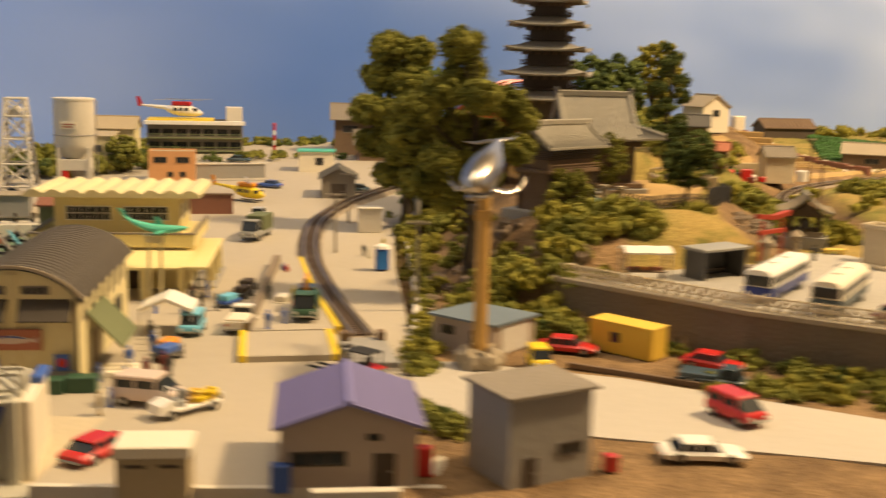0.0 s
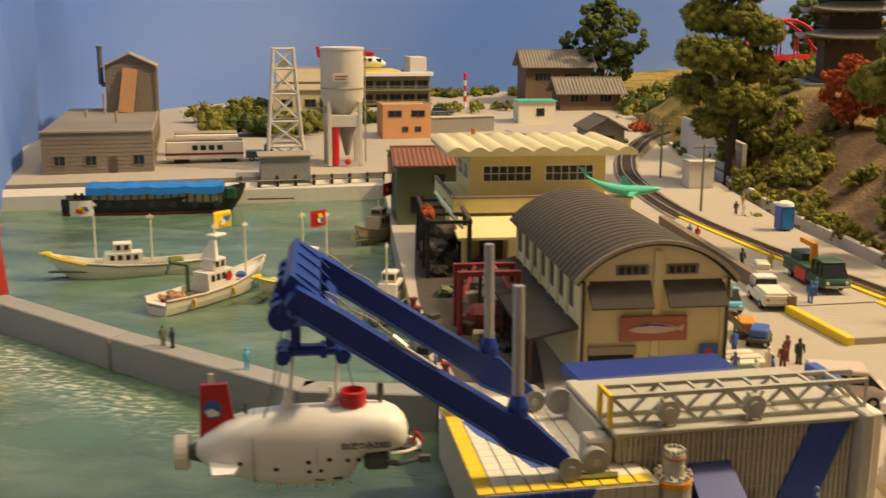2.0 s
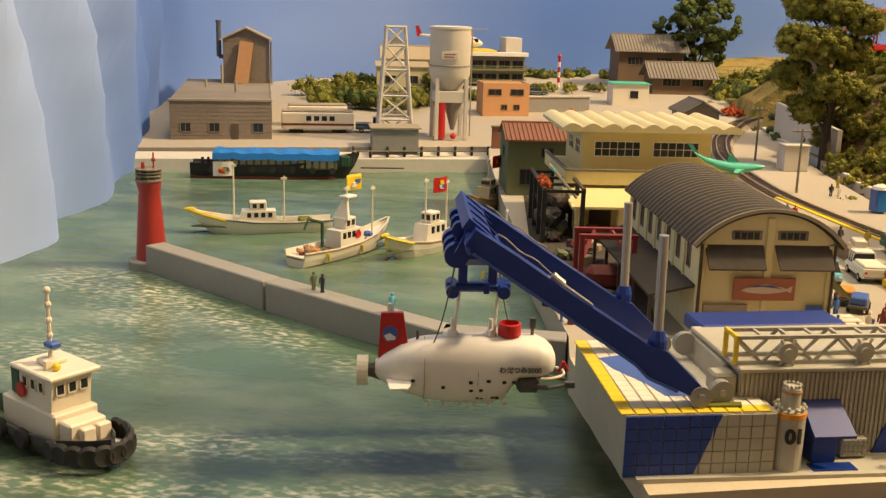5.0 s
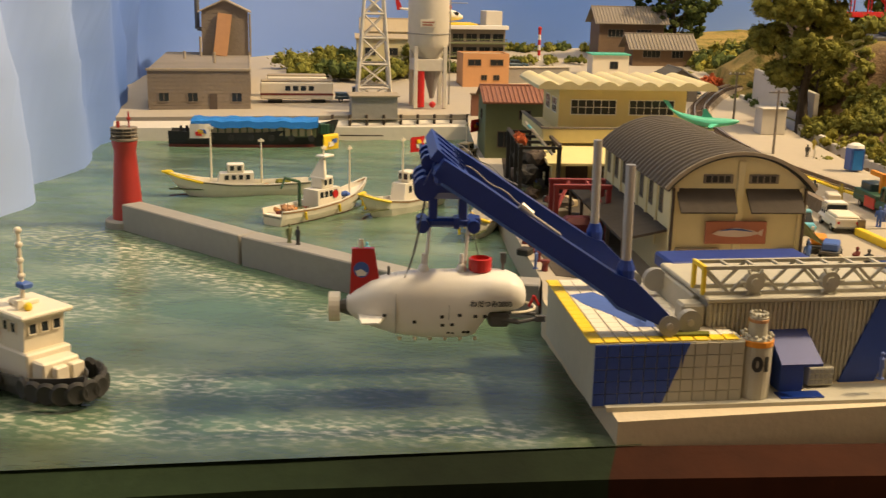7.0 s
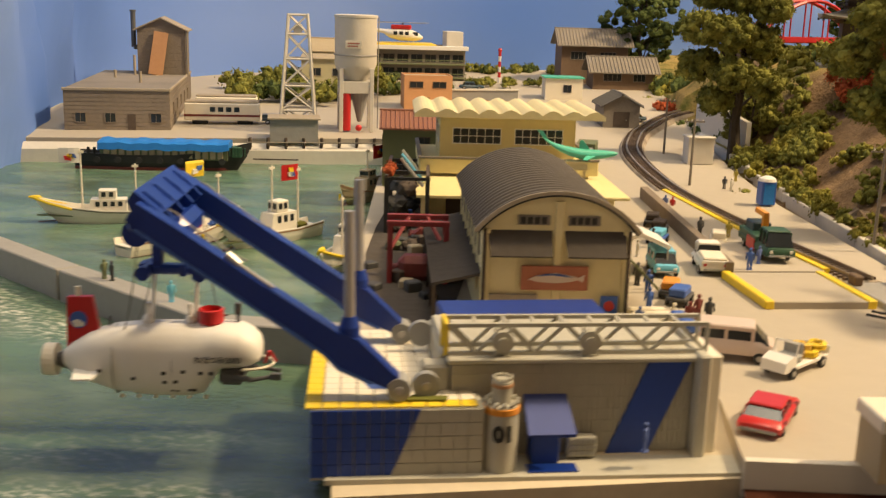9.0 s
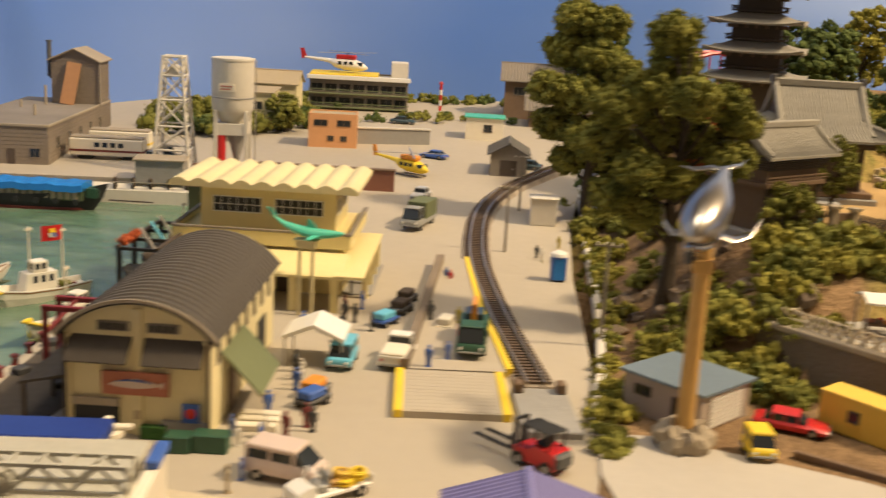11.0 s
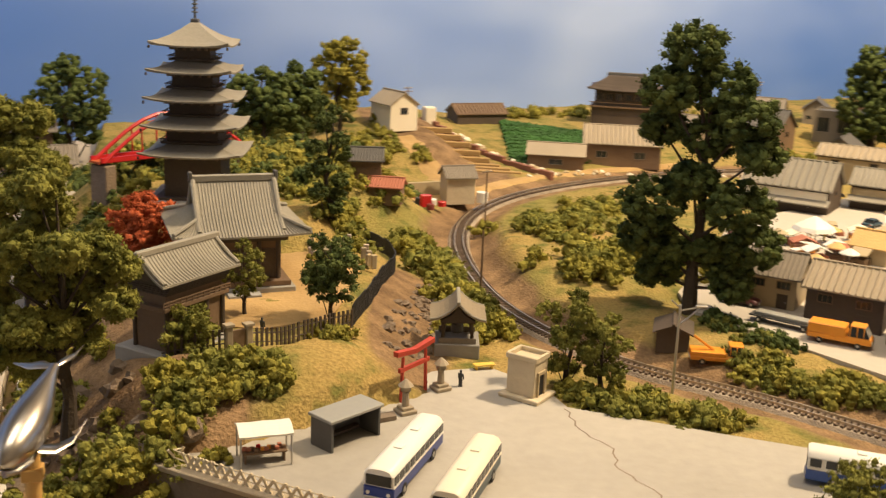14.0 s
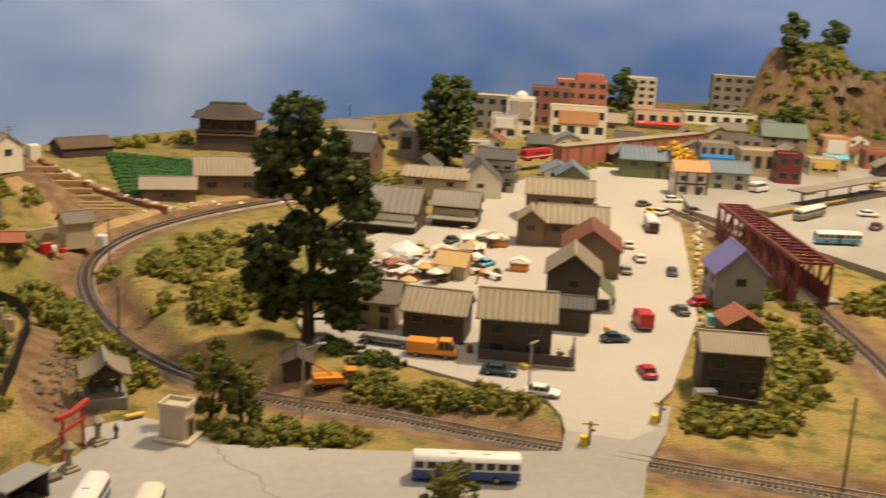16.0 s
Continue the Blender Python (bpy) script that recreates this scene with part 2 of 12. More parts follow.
def water_material():
    """Varnished harbour water: green paint, brushed streaks of white foam, painted front shade, glossy ripples."""
    m = bpy.data.materials.new("painted_water")
    m.use_nodes = True
    nt = m.node_tree
    b = nt.nodes["Principled BSDF"]
    N, L = nt.nodes.new, nt.links.new
    tc = N("ShaderNodeTexCoord")
    mp = N("ShaderNodeMapping")
    mp.inputs["Rotation"].default_value, mp.inputs["Scale"].default_value = (0, 0, radians(30)), (1.0, 2.0, 1)
    L(tc.outputs["Object"], mp.inputs["Vector"])
    big, streak, fine = N("ShaderNodeTexNoise"), N("ShaderNodeTexNoise"), N("ShaderNodeTexNoise")
    for n, s, d in ((big, 7, 3), (streak, 16, 6), (fine, 190, 8)):
        n.inputs["Scale"].default_value, n.inputs["Detail"].default_value = s, d
        L(mp.outputs["Vector"] if n is not big else tc.outputs["Object"], n.inputs["Vector"])

    def ramp(src, lo, hi):
        r = N("ShaderNodeMapRange")
        r.inputs["From Min"].default_value, r.inputs["From Max"].default_value = lo, hi
        L(src, r.inputs["Value"])
        return r.outputs["Result"]

    def mixer(fac, a, c):
        x = N("ShaderNodeMix")
        x.data_type = "RGBA"
        L(fac, x.inputs["Factor"])
        for slot, v in (("A", a), ("B", c)):
            if isinstance(v, tuple):
                x.inputs[slot].default_value = (*v, 1)
            else:
                L(v, x.inputs[slot])
        return x.outputs["Result"]
    col = mixer(ramp(big.outputs["Fac"], 0.35, 0.65), (0.075, 0.12, 0.07), (0.12, 0.215, 0.145))
    col = mixer(ramp(streak.outputs["Fac"], 0.45, 0.75), col, (0.20, 0.27, 0.19))
    foam = N("ShaderNodeAttribute")
    foam.attribute_name = "foam"
    mul = N("ShaderNodeMath")
    mul.operation = "MULTIPLY"
    L(foam.outputs["Fac"], mul.inputs[0])
    L(ramp(fine.outputs["Fac"], 0.47, 0.66), mul.inputs[1])
    m2 = N("ShaderNodeMath")
    m2.operation = "MULTIPLY"
    L(mul.outputs[0], m2.inputs[0])
    L(ramp(streak.outputs["Fac"], 0.30, 0.6), m2.inputs[1])
    col = mixer(m2.outputs[0], col, (0.80, 0.77, 0.62))
    # shadow over the near water, mixed in as a darker green
    front_shade = N("ShaderNodeAttribute")
    front_shade.attribute_name = "front_shade"
    col = mixer(front_shade.outputs["Fac"], col, mixer(ramp(streak.outputs["Fac"], 0.4, 0.7), (0.028, 0.042, 0.022), (0.075, 0.095, 0.055)))
    L(col, b.inputs["Base Color"])
    b.inputs["Roughness"].default_value = 0.24
    bp = N("ShaderNodeBump")
    bp.inputs["Strength"].default_value, bp.inputs["Distance"].default_value = 0.35, 0.0012
    L(fine.outputs["Fac"], bp.inputs["Height"])
    L(bp.outputs["Normal"], b.inputs["Normal"])
    return m


def backdrop_material():
    m = bpy.data.materials.new("blue_backdrop_cloth")
    m.use_nodes = True
    nt = m.node_tree
    b = nt.nodes["Principled BSDF"]
    N, L = nt.nodes.new, nt.links.new
    tc = N("ShaderNodeTexCoord")
    mp = N("ShaderNodeMapping")
    mp.inputs["Scale"].default_value = (1, 1, 2.2)
    L(tc.outputs["Object"], mp.inputs["Vector"])
    n = N("ShaderNodeTexNoise")
    n.inputs["Scale"].default_value, n.inputs["Detail"].default_value = 1.7, 2
    L(mp.outputs["Vector"], n.inputs["Vector"])
    r = N("ShaderNodeMapRange")
    r.inputs["From Min"].default_value, r.inputs["From Max"].default_value = 0.36, 0.86
    L(n.outputs["Fac"], r.inputs["Value"])
    x = N("ShaderNodeMix")
    x.data_type = "RGBA"
    x.inputs["A"].default_value, x.inputs["B"].default_value = (0.085, 0.195, 0.60, 1), (0.37, 0.50, 0.86, 1)
    xyz = N("ShaderNodeSeparateXYZ")
    L(tc.outputs["Object"], xyz.inputs[0])
    east, high = N("ShaderNodeMapRange"), N("ShaderNodeMapRange")
    for node, lo, hi, out in ((east, -0.15, 0.4, "X"), (high, 0.12, 0.55, "Z")):
        node.inputs["From Min"].default_value, node.inputs["From Max"].default_value = lo, hi
        L(xyz.outputs[out], node.inputs["Value"])
    up = N("ShaderNodeMath")
    up.operation = "MULTIPLY_ADD"
    L(high.outputs["Result"], up.inputs[0])
    up.inputs[1].default_value = 0.5
    L(r.outputs["Result"], up.inputs[2])
    cloud = N("ShaderNodeMath")
    cloud.operation = "MULTIPLY"
    cloud.use_clamp = True
    L(up.outputs[0], cloud.inputs[0])
    L(east.outputs["Result"], cloud.inputs[1])
    pale = N("ShaderNodeMath")
    pale.operation = "MULTIPLY_ADD"
    pale.use_clamp = True
    L(r.outputs["Result"], pale.inputs[0])
    pale.inputs[1].default_value = 0.40
    L(cloud.outputs[0], pale.inputs[2])
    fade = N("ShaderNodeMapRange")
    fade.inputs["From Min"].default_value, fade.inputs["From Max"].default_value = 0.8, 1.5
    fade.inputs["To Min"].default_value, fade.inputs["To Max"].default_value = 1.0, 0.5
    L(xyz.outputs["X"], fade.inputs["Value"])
    # the brighter light on the west folds is put in as paler cloth colour
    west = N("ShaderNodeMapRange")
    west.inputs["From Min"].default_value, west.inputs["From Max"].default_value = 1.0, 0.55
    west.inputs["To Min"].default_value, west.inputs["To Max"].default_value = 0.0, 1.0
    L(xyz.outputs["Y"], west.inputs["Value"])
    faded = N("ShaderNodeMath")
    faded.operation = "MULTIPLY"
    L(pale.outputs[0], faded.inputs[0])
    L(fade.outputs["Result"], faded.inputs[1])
    pale_plus_light = N("ShaderNodeMath")
    pale_plus_light.operation = "ADD"
    pale_plus_light.use_clamp = True
    L(faded.outputs[0], pale_plus_light.inputs[0])
    L(west.outputs["Result"], pale_plus_light.inputs[1])
    L(pale_plus_light.outputs[0], x.inputs["Factor"])
    L(x.outputs["Result"], b.inputs["Base Color"])
    b.inputs["Roughness"].default_value = 0.8
    return m


C["grass"], C["water"], C["sky"] = ground_material(), water_material(), backdrop_material()


# ---- mesh tools ----
class Mesh:
    """Collects faces in centimetres and links them as one object."""

    def __init__(self):
        self.v, self.f, self.smooth = [], [], False

    def add(self, verts, faces, m=None):
        o = len(self.v)
        self.v += [tuple(m @ Vector(p)) for p in verts] if m else [tuple(p) for p in verts]
        self.f += [tuple(i + o for i in f) for f in faces]
        return self

    def box(self, x0, x1, y0, y1, z0, z1, m=None, b=0.0):
        if not b:
            vs = [(x, y, z) for z in (z0, z1) for y in (y0, y1) for x in (x0, x1)]
            return self.add(vs, [(0, 2, 3, 1), (4, 5, 7, 6), (0, 1, 5, 4), (2, 6, 7, 3), (0, 4, 6, 2), (1, 3, 7, 5)], m)
        vs, ids = [], {}
        lo, hi = (x0, y0, z0), (x1, y1, z1)
        b = min(b, 0.45 * min(hi[k] - lo[k] for k in range(3)))
        for s in [(i, j, k) for i in (0, 1) for j in (0, 1) for k in (0, 1)]:
            for a in range(3):
                p = [(hi[k] if s[k] else lo[k]) for k in range(3)]
                for k in range(3):
                    if k != a:
                        p[k] += -b if s[k] else b
                ids[s, a] = len(vs)
                vs.append(tuple(p))
        fs = []
        for a in range(3):
            o1, o2 = [k for k in range(3) if k != a]
            for side in (0, 1):
                def c(i, j):
                    s = [0, 0, 0]
                    s[a], s[o1], s[o2] = side, i, j
                    return ids[tuple(s), a]
                fs.append((c(0, 0), c(1, 0), c(1, 1), c(0, 1)))
            for i in (0, 1):
                for j in (0, 1):
                    s0, s1 = [0, 0, 0], [0, 0, 0]
                    s0[o1], s0[o2], s1[o1], s1[o2] = i, j, i, j
                    s1[a] = 1
                    fs.append((ids[tuple(s0), o1], ids[tuple(s1), o1], ids[tuple(s1), o2], ids[tuple(s0), o2]))
        for s in [(i, j, k) for i in (0, 1) for j in (0, 1) for k in (0, 1)]:
            fs.append((ids[s, 0], ids[s, 1], ids[s, 2]))
        return self.add(vs, fs, m)

    def tube(self, p0, p1, r0, r1=None, n=8, caps=True):
        p0, p1 = Vector(p0), Vector(p1)
        r1 = r0 if r1 is None else r1
        q = (p1 - p0).to_track_quat("Z", "Y").to_matrix()
        vs = []
        for p, r in ((p0, r0), (p1, r1)):
            for i in range(n):
                a = 2 * math.pi * i / n
                vs.append(p + q @ Vector((r * math.cos(a), r * math.sin(a), 0)))
        fs = [(i, (i + 1) % n, n + (i + 1) % n, n + i) for i in range(n)]
        if caps:
            fs += [tuple(range(n - 1, -1, -1)), tuple(range(n, 2 * n))]
        return self.add(vs, fs)

    def lathe(self, profile, n=20, x=0, y=0):
        vs = [(x + r * math.cos(2 * math.pi * i / n), y + r * math.sin(2 * math.pi * i / n), z) for r, z in profile for i in range(n)]
        fs = [(k * n + i, k * n + (i + 1) % n, (k + 1) * n + (i + 1) % n, (k + 1) * n + i) for k in range(len(profile) - 1) for i in range(n)]
        fs += [tuple(range(n - 1, -1, -1)), tuple(range((len(profile) - 1) * n, len(profile) * n))]
        return self.add(vs, fs)

    def prism(self, poly, z0, z1, m=None):
        n = len(poly)
        vs = [(x, y, z0) for x, y in poly] + [(x, y, z1) for x, y in poly]
        fs = [tuple(range(n - 1, -1, -1)), tuple(range(n, 2 * n))] + [(i, (i + 1) % n, n + (i + 1) % n, n + i) for i in range(n)]
        return self.add(vs, fs, m)

    def side(self, poly, y0, y1, m=None):
        """A profile in x and z, drawn out along y."""
        n = len(poly)
        vs = [(x, y0, z) for x, z in poly] + [(x, y1, z) for x, z in poly]
        fs = [tuple(range(n)), tuple(range(2 * n - 1, n - 1, -1))] + [(i, n + i, n + (i + 1) % n, (i + 1) % n) for i in range(n)]
        return self.add(vs, fs, m)

    def loft(self, rings, caps=True):
        n = len(rings[0])
        vs = [p for r in rings for p in r]
        fs = [(k * n + i, k * n + (i + 1) % n, (k + 1) * n + (i + 1) % n, (k + 1) * n + i) for k in range(len(rings) - 1) for i in range(n)]
        if caps:
            fs += [tuple(range(n - 1, -1, -1)), tuple(range((len(rings) - 1) * n, len(rings) * n))]
        return self.add(vs, fs)

    def ball(self, c, r, n=8, squash=1.0):
        prof = [(max(0.02 * r, r * math.sin(math.pi * k / n)), c[2] - r * squash * math.cos(math.pi * k / n)) for k in range(n + 1)]
        return self.lathe(prof, n + 2, c[0], c[1])

    def data(self, name, material):
        me = bpy.data.meshes.new(name)
        me.from_pydata([(x * U, y * U, z * U) for x, y, z in self.v], [], self.f)
        bm = bmesh.new()
        bm.from_mesh(me)
        bmesh.ops.recalc_face_normals(bm, faces=bm.faces)
        bm.to_mesh(me)
        bm.free()
        me.materials.append(material)
        if self.smooth:
            me.shade_smooth()
            me.set_sharp_from_angle(angle=radians(40))
        return me


def part(name, mesh, material, parent=None, label="", at=None):
    ob = new(name, mesh.data(name, C[material] if isinstance(material, str) else material))
    if parent:
        ob.parent = parent
    if at is not None:
        ob.matrix_basis = at
    if label:
        tagged(ob, label)
    return ob


def cm(x, y, z, rz=0, rx=0, ry=0):
    return pose(x * U, y * U, z * U, rx, ry, rz)


def thing(name, x, y, z, rz=0, label="", category="", group="", kind=""):
    ob = new(name)
    ob.empty_display_size = 0.005
    ob.matrix_basis = cm(x, y, z, rz)
    return tagged(ob, label, category, group, kind)


def solid(name, mesh, material, x=0, y=0, z=0, rz=0, label="", category="", group="", kind=""):
    ob = part(name, mesh, material)
    ob.matrix_basis = cm(x, y, z, rz)
    return tagged(ob, label, category, group, kind)


def lerp(a, b, t):
    return a + (b - a) * t


def spline(pts, step=0.5):
    """Catmull-Rom through the points, evenly stepped."""
    P = [Vector(p) for p in pts]
    P = [2 * P[0] - P[1]] + P + [2 * P[-1] - P[-2]]
    out = []
    for i in range(1, len(P) - 2):
        a, b, c, d = P[i - 1:i + 3]
        n = max(2, int((c - b).length / step))
        for k in range(n):
            t = k / n
            out.append(0.5 * (2 * b + (c - a) * t + (2 * a - 5 * b + 4 * c - d) * t * t + (3 * b - a - 3 * c + d) * t ** 3))
    out.append(P[-2])
    return out


# ---- the lie of the land ----
def step(a, b, x):
    t = max(0.0, min(1.0, (x - a) / (b - a)))
    return t * t * (3 - 2 * t)


def quay_z(y):
    return 1.5 + max(0.0, y - 80) * 0.036


def wall_x(y):
    """The wall between the harbour line and the hill."""
    return lerp(1.6, -3.2, step(56, 118, y))


def wall_y(x):
    """The edge of the car park above the lower road."""
    return 64.6 - 0.78 * max(0, min(x, 20) - 10) - 0.52 * max(0, x - 20)


HARBOUR_TRACK = [(-1.3, 58.6, 1.75), (-5, 70.3, 1.75), (-8.3, 83.2, 1.85), (-10, 96, 2.35), (-9.4, 105, 2.75), (-7.9, 111.5, 3.05), (-4.5, 121, 3.45), (2, 131, 3.8)]
LOOP_TRACK = [(83, 28, 4.0), (71.8, 41.1, 4.0), (61.3, 53.5, 4.0), (54.6, 62.6, 3.7), (49, 70.8, 3.5), (41.9, 79.5, 3.3), (37.8, 89, 3.2), (36.3, 100.3, 3.2), (37.8, 116.3, 3.2),
              (42.6, 129.6, 3.3), (52, 140.5, 3.5), (66.7, 148, 3.9), (84, 152, 4.2), (104, 153, 4.4)]
BRIDGE_TRACK = [(86, 44, 4.0), (97.7, 58.6, 4.0), (106, 71, 4.2), (115, 84, 4.6), (126, 104, 4.8), (132, 122, 4.8)]
loop_line = spline(LOOP_TRACK, 2.0)
bridge_line = spline(BRIDGE_TRACK, 3.0)
lines_near = np.array([(p.x, p.y, p.z) for p in loop_line + bridge_line])


def plateau(x, y, cx, cy, rx, ry, soft, turn=0):
    c, s = math.cos(radians(turn)), math.sin(radians(turn))
    dx, dy = (x - cx) * c + (y - cy) * s, -(x - cx) * s + (y - cy) * c
    d = (abs(dx / rx) ** 3 + abs(dy / ry) ** 3) ** (1 / 3)
    return 1 - step(1.0, 1.0 + soft, d)


def land(x, y):
    """Height of the scenic sheet in centimetres, and how bare its soil is."""
    z = 4.05 + 0.25 * noise.noise((x * 0.11, y * 0.11, 3))
    z = max(z, lerp(4.0, 7.0, plateau(x, y, 13.5, 90, 9.5, 17, 0.75, -8)))
    z = max(z, lerp(4.0, 9.6, plateau(x, y, 11, 109, 11, 9, 0.6)))
    z = max(z, lerp(4.0, 10.0, plateau(x, y, 16, 128, 11, 8, 1.0)))
    z += 0.5 * plateau(x, y, 16.5, 72.6, 6, 1.6, 0.8, 12)
    z += lerp(4.5, 2.6, step(40, 56, x)) * step(146, 190, y) * (1 - step(95, 130, x))
    z += 2.6 * plateau(x, y, 36, 165, 7, 9, 1.0)
    z += 2.2 * step(165, 200, y) * step(95, 130, x)
    z += 0.9 * plateau(x, y, 47, 107, 4.5, 7, 1.2)
    z += 14 * plateau(x, y, 278, 194, 29, 12, 0.45)
    z += 7 * plateau(x, y, 257, 196, 5, 6, 1.8)
    d2 = (lines_near[:, 0] - x) ** 2 + (lines_near[:, 1] - y) ** 2
    k = int(np.argmin(d2))
    d = math.sqrt(d2[k])
    z = lerp(lines_near[k, 2] - 0.35, z, step(1.6, 5.0, d))
    soil = (1 - step(2.0, 5.5, d)) * 0.8
    soil = max(soil, 0.9 * plateau(x, y, 27.4, 87, 2.2, 10, 0.7, -12))
    soil = max(soil, plateau(x, y, 6, 68, 6, 4, 0.8))
    soil = max(soil, 0.75 * plateau(x, y, 272, 190, 26, 18, 0.8))
    soil = max(soil, 0.8 * plateau(x, y, 43, 165, 5, 18, 0.6, 15))
    if 10 < x < 32 and wall_y(x) < y < 66.5 + max(0.0, x - 13) * 0.50:
        z = min(z, 4.0)
    if 40 <= x and y < 62:
        z = min(z, 4.0)
    z += 0.22 * noise.noise((x * 0.5, y * 0.5, 0)) * step(2, 4, d)
    low = 1.55 + 0.12 * noise.noise((x * 0.4, y * 0.4, 5))
    if y < wall_y(x) + 0.4:
        z, soil = low, 0.75
    if x < wall_x(y) + 12 and y < 124:
        foot = low if y < 80 else quay_z(y) + 0.1
        z = lerp(foot, z, step(wall_x(y) - 0.3, wall_x(y) + 9.5, x + max(0, 70 - y) * -0.3))
        soil = max(soil, 0.7 * plateau(x, y, 4, 84, 4, 14, 0.8))
    if x < wall_x(y):
        z = -1.0 if y < 80 else quay_z(y) - 1.2
    return z, soil


def sheet(name, xs, ys, material):
    me = bpy.data.meshes.new(name)
    vs, so = [], []
    for y in ys:
        for x in xs:
            z, s = land(x, y)
            vs.append((x * U, y * U, z * U))
            so.append(s)
    n = len(xs)
    me.from_pydata(vs, [], [(j * n + i, j * n + i + 1, (j + 1) * n + i + 1, (j + 1) * n + i) for j in range(len(ys) - 1) for i in range(n - 1)])
    at = me.attributes.new("soil", "FLOAT", "POINT")
    at.data.foreach_set("value", so)
    me.materials.append(material)
    me.shade_smooth()
    return new(name, me)


xs = [-8 + 0.6 * i for i in range(130)] + [70 + 1.8 * i for i in range(135)]
ys = [36 + 0.6 * i for i in range(165)] + [135 + 1.8 * i for i in range(70)]
tagged(sheet("ground", xs, ys, C["grass"]), "scenic grass and earth of the model layout", "ground", kind="structure")


# ---- water, quay, breakwater ----
def water_sheet():
    me = bpy.data.meshes.new("water")
    nx, ny = 110, 180
    vs, foam, front_shade = [], [], []
    for j in range(ny):
        for i in range(nx):
            x, t = -68 + 46.5 * i / (nx - 1), j / (ny - 1)
            y0 = 33.45 + 0.215 * (x + 22.3) - 0.0006 * (x + 22.3) ** 2
            y = lerp(y0, 104, t)
            vs.append((x * U, y * U, 0.0006 * noise.noise((x * 0.5, y * 0.9, 1)) * (0 if j == 0 else 1)))
            along = (x + 39.7) * 0.78 + (y - 52.6) * -0.62
            off = (x + 39.7) * -0.62 - (y - 52.6) * 0.78
            f = math.exp(-((off - 1.8) / 1.3) ** 2) * step(-14, -8, along) * (1 - step(6, 12, along))
            f += 0.8 * math.exp(-((off - 5.5 - 0.12 * along) / 1.6) ** 2) * step(-16, -12, along) * (1 - step(-4, 2, along)) * 0.8
            f += math.exp(-((x + 37) / 6) ** 2 - ((y - 36.6) / 1.2) ** 2) + math.exp(-((x + 39) / 7) ** 2 - ((y - 33.0) / 1.4) ** 2) + 0.6 * math.exp(-((x + 30) / 5) ** 2 - ((y - 33.6) / 0.9) ** 2)
            f += 0.65 * math.exp(-((x + 26.2) / 3.2) ** 2 - ((y - 34.3) / 1.0) ** 2) + 0.4 * math.exp(-((x + 29) / 4) ** 2 - ((y - 38.6) / 1.3) ** 2)
            f += 0.7 * math.exp(-((x + 47) / 5) ** 2 - ((y - 45) / 3.0) ** 2)
            foam.append(min(1.0, f))
            # amount of painted shade, strongest along the front edge, none on foam
            front_shade.append((1 - step(4.0, 19.0, y - y0 + 2.5 * noise.noise((x * 0.15, y * 0.2, 4)))) * (0.9 - 0.9 * min(1, f)))
    me.from_pydata(vs, [], [(j * nx + i, j * nx + i + 1, (j + 1) * nx + i + 1, (j + 1) * nx + i) for j in range(ny - 1) for i in range(nx - 1)])
    at = me.attributes.new("foam", "FLOAT", "POINT")
    at.data.foreach_set("value", foam)
    at = me.attributes.new("front_shade", "FLOAT", "POINT")
    at.data.foreach_set("value", front_shade)
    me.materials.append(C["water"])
    me.shade_smooth()
    return tagged(new("water", me), "green varnished harbour water with brushed white foam", "water", kind="structure")


water_sheet()
front = [(-70, 21.6), (-41.5, 29.3), (-32.5, 31.5), (-22.3, 33.5), (15, 39.4), (21, 40.0), (45, 38), (75, 22), (130, 0)]
lip, m = Mesh(), Mesh()
for (xa, ya), (xb, yb) in zip(front, front[1:]):
    board = [(xa, ya, -1.5), (xb, yb, -1.5), (xb, yb, -0.04), (xa, ya, -0.04), (xa - 0.3, ya - 1.4, -1.5), (xb - 0.3, yb - 1.4, -1.5), (xb - 0.3, yb - 1.4, -0.5), (xa - 0.3, ya - 1.4, -0.5)]
    (lip if xb < -22.0 else m).add(board, [(0, 1, 2, 3), (5, 4, 7, 6), (3, 2, 6, 7), (0, 4, 5, 1)])
    m.add([(xa - 0.3, ya - 1.7, -14), (xb - 0.3, yb - 1.7, -14), (xb - 0.3, yb - 1.7, -1.45), (xa - 0.3, ya - 1.7, -1.45), (xa, ya, -1.45), (xb, yb, -1.45)], [(0, 1, 2, 3), (3, 2, 5, 4)])
shelf = [(-10.6, 36.4), (4.2, 37.6), (21, 39.4), (45, 37.2)]
for (xa, ya), (xb, yb) in zip(shelf, shelf[1:]):
    m.add([(xa, ya + 0.6, 0.72), (xb, yb + 0.6, 0.72), (xb, yb - 0.9, 0.62), (xa, ya - 0.9, 0.62), (xa, ya - 0.95, 0.1), (xb, yb - 0.95, 0.1), (xb, yb - 1.5, 0.0), (xa, ya - 1.5, 0.0), (xa, ya - 1.5, -1.2), (xb, yb - 1.5, -1.2)],
          [(0, 1, 2, 3), (3, 2, 5, 4), (4, 5, 6, 7), (7, 6, 9, 8)])
tagged(part("edge_lip", lip, "lip"), "dark green painted lip of the water's edge", "edge board", kind="structure")
tagged(part("fascia", m, "baseboard"), "dark stained wooden front edge of the layout", "edge board", kind="structure")

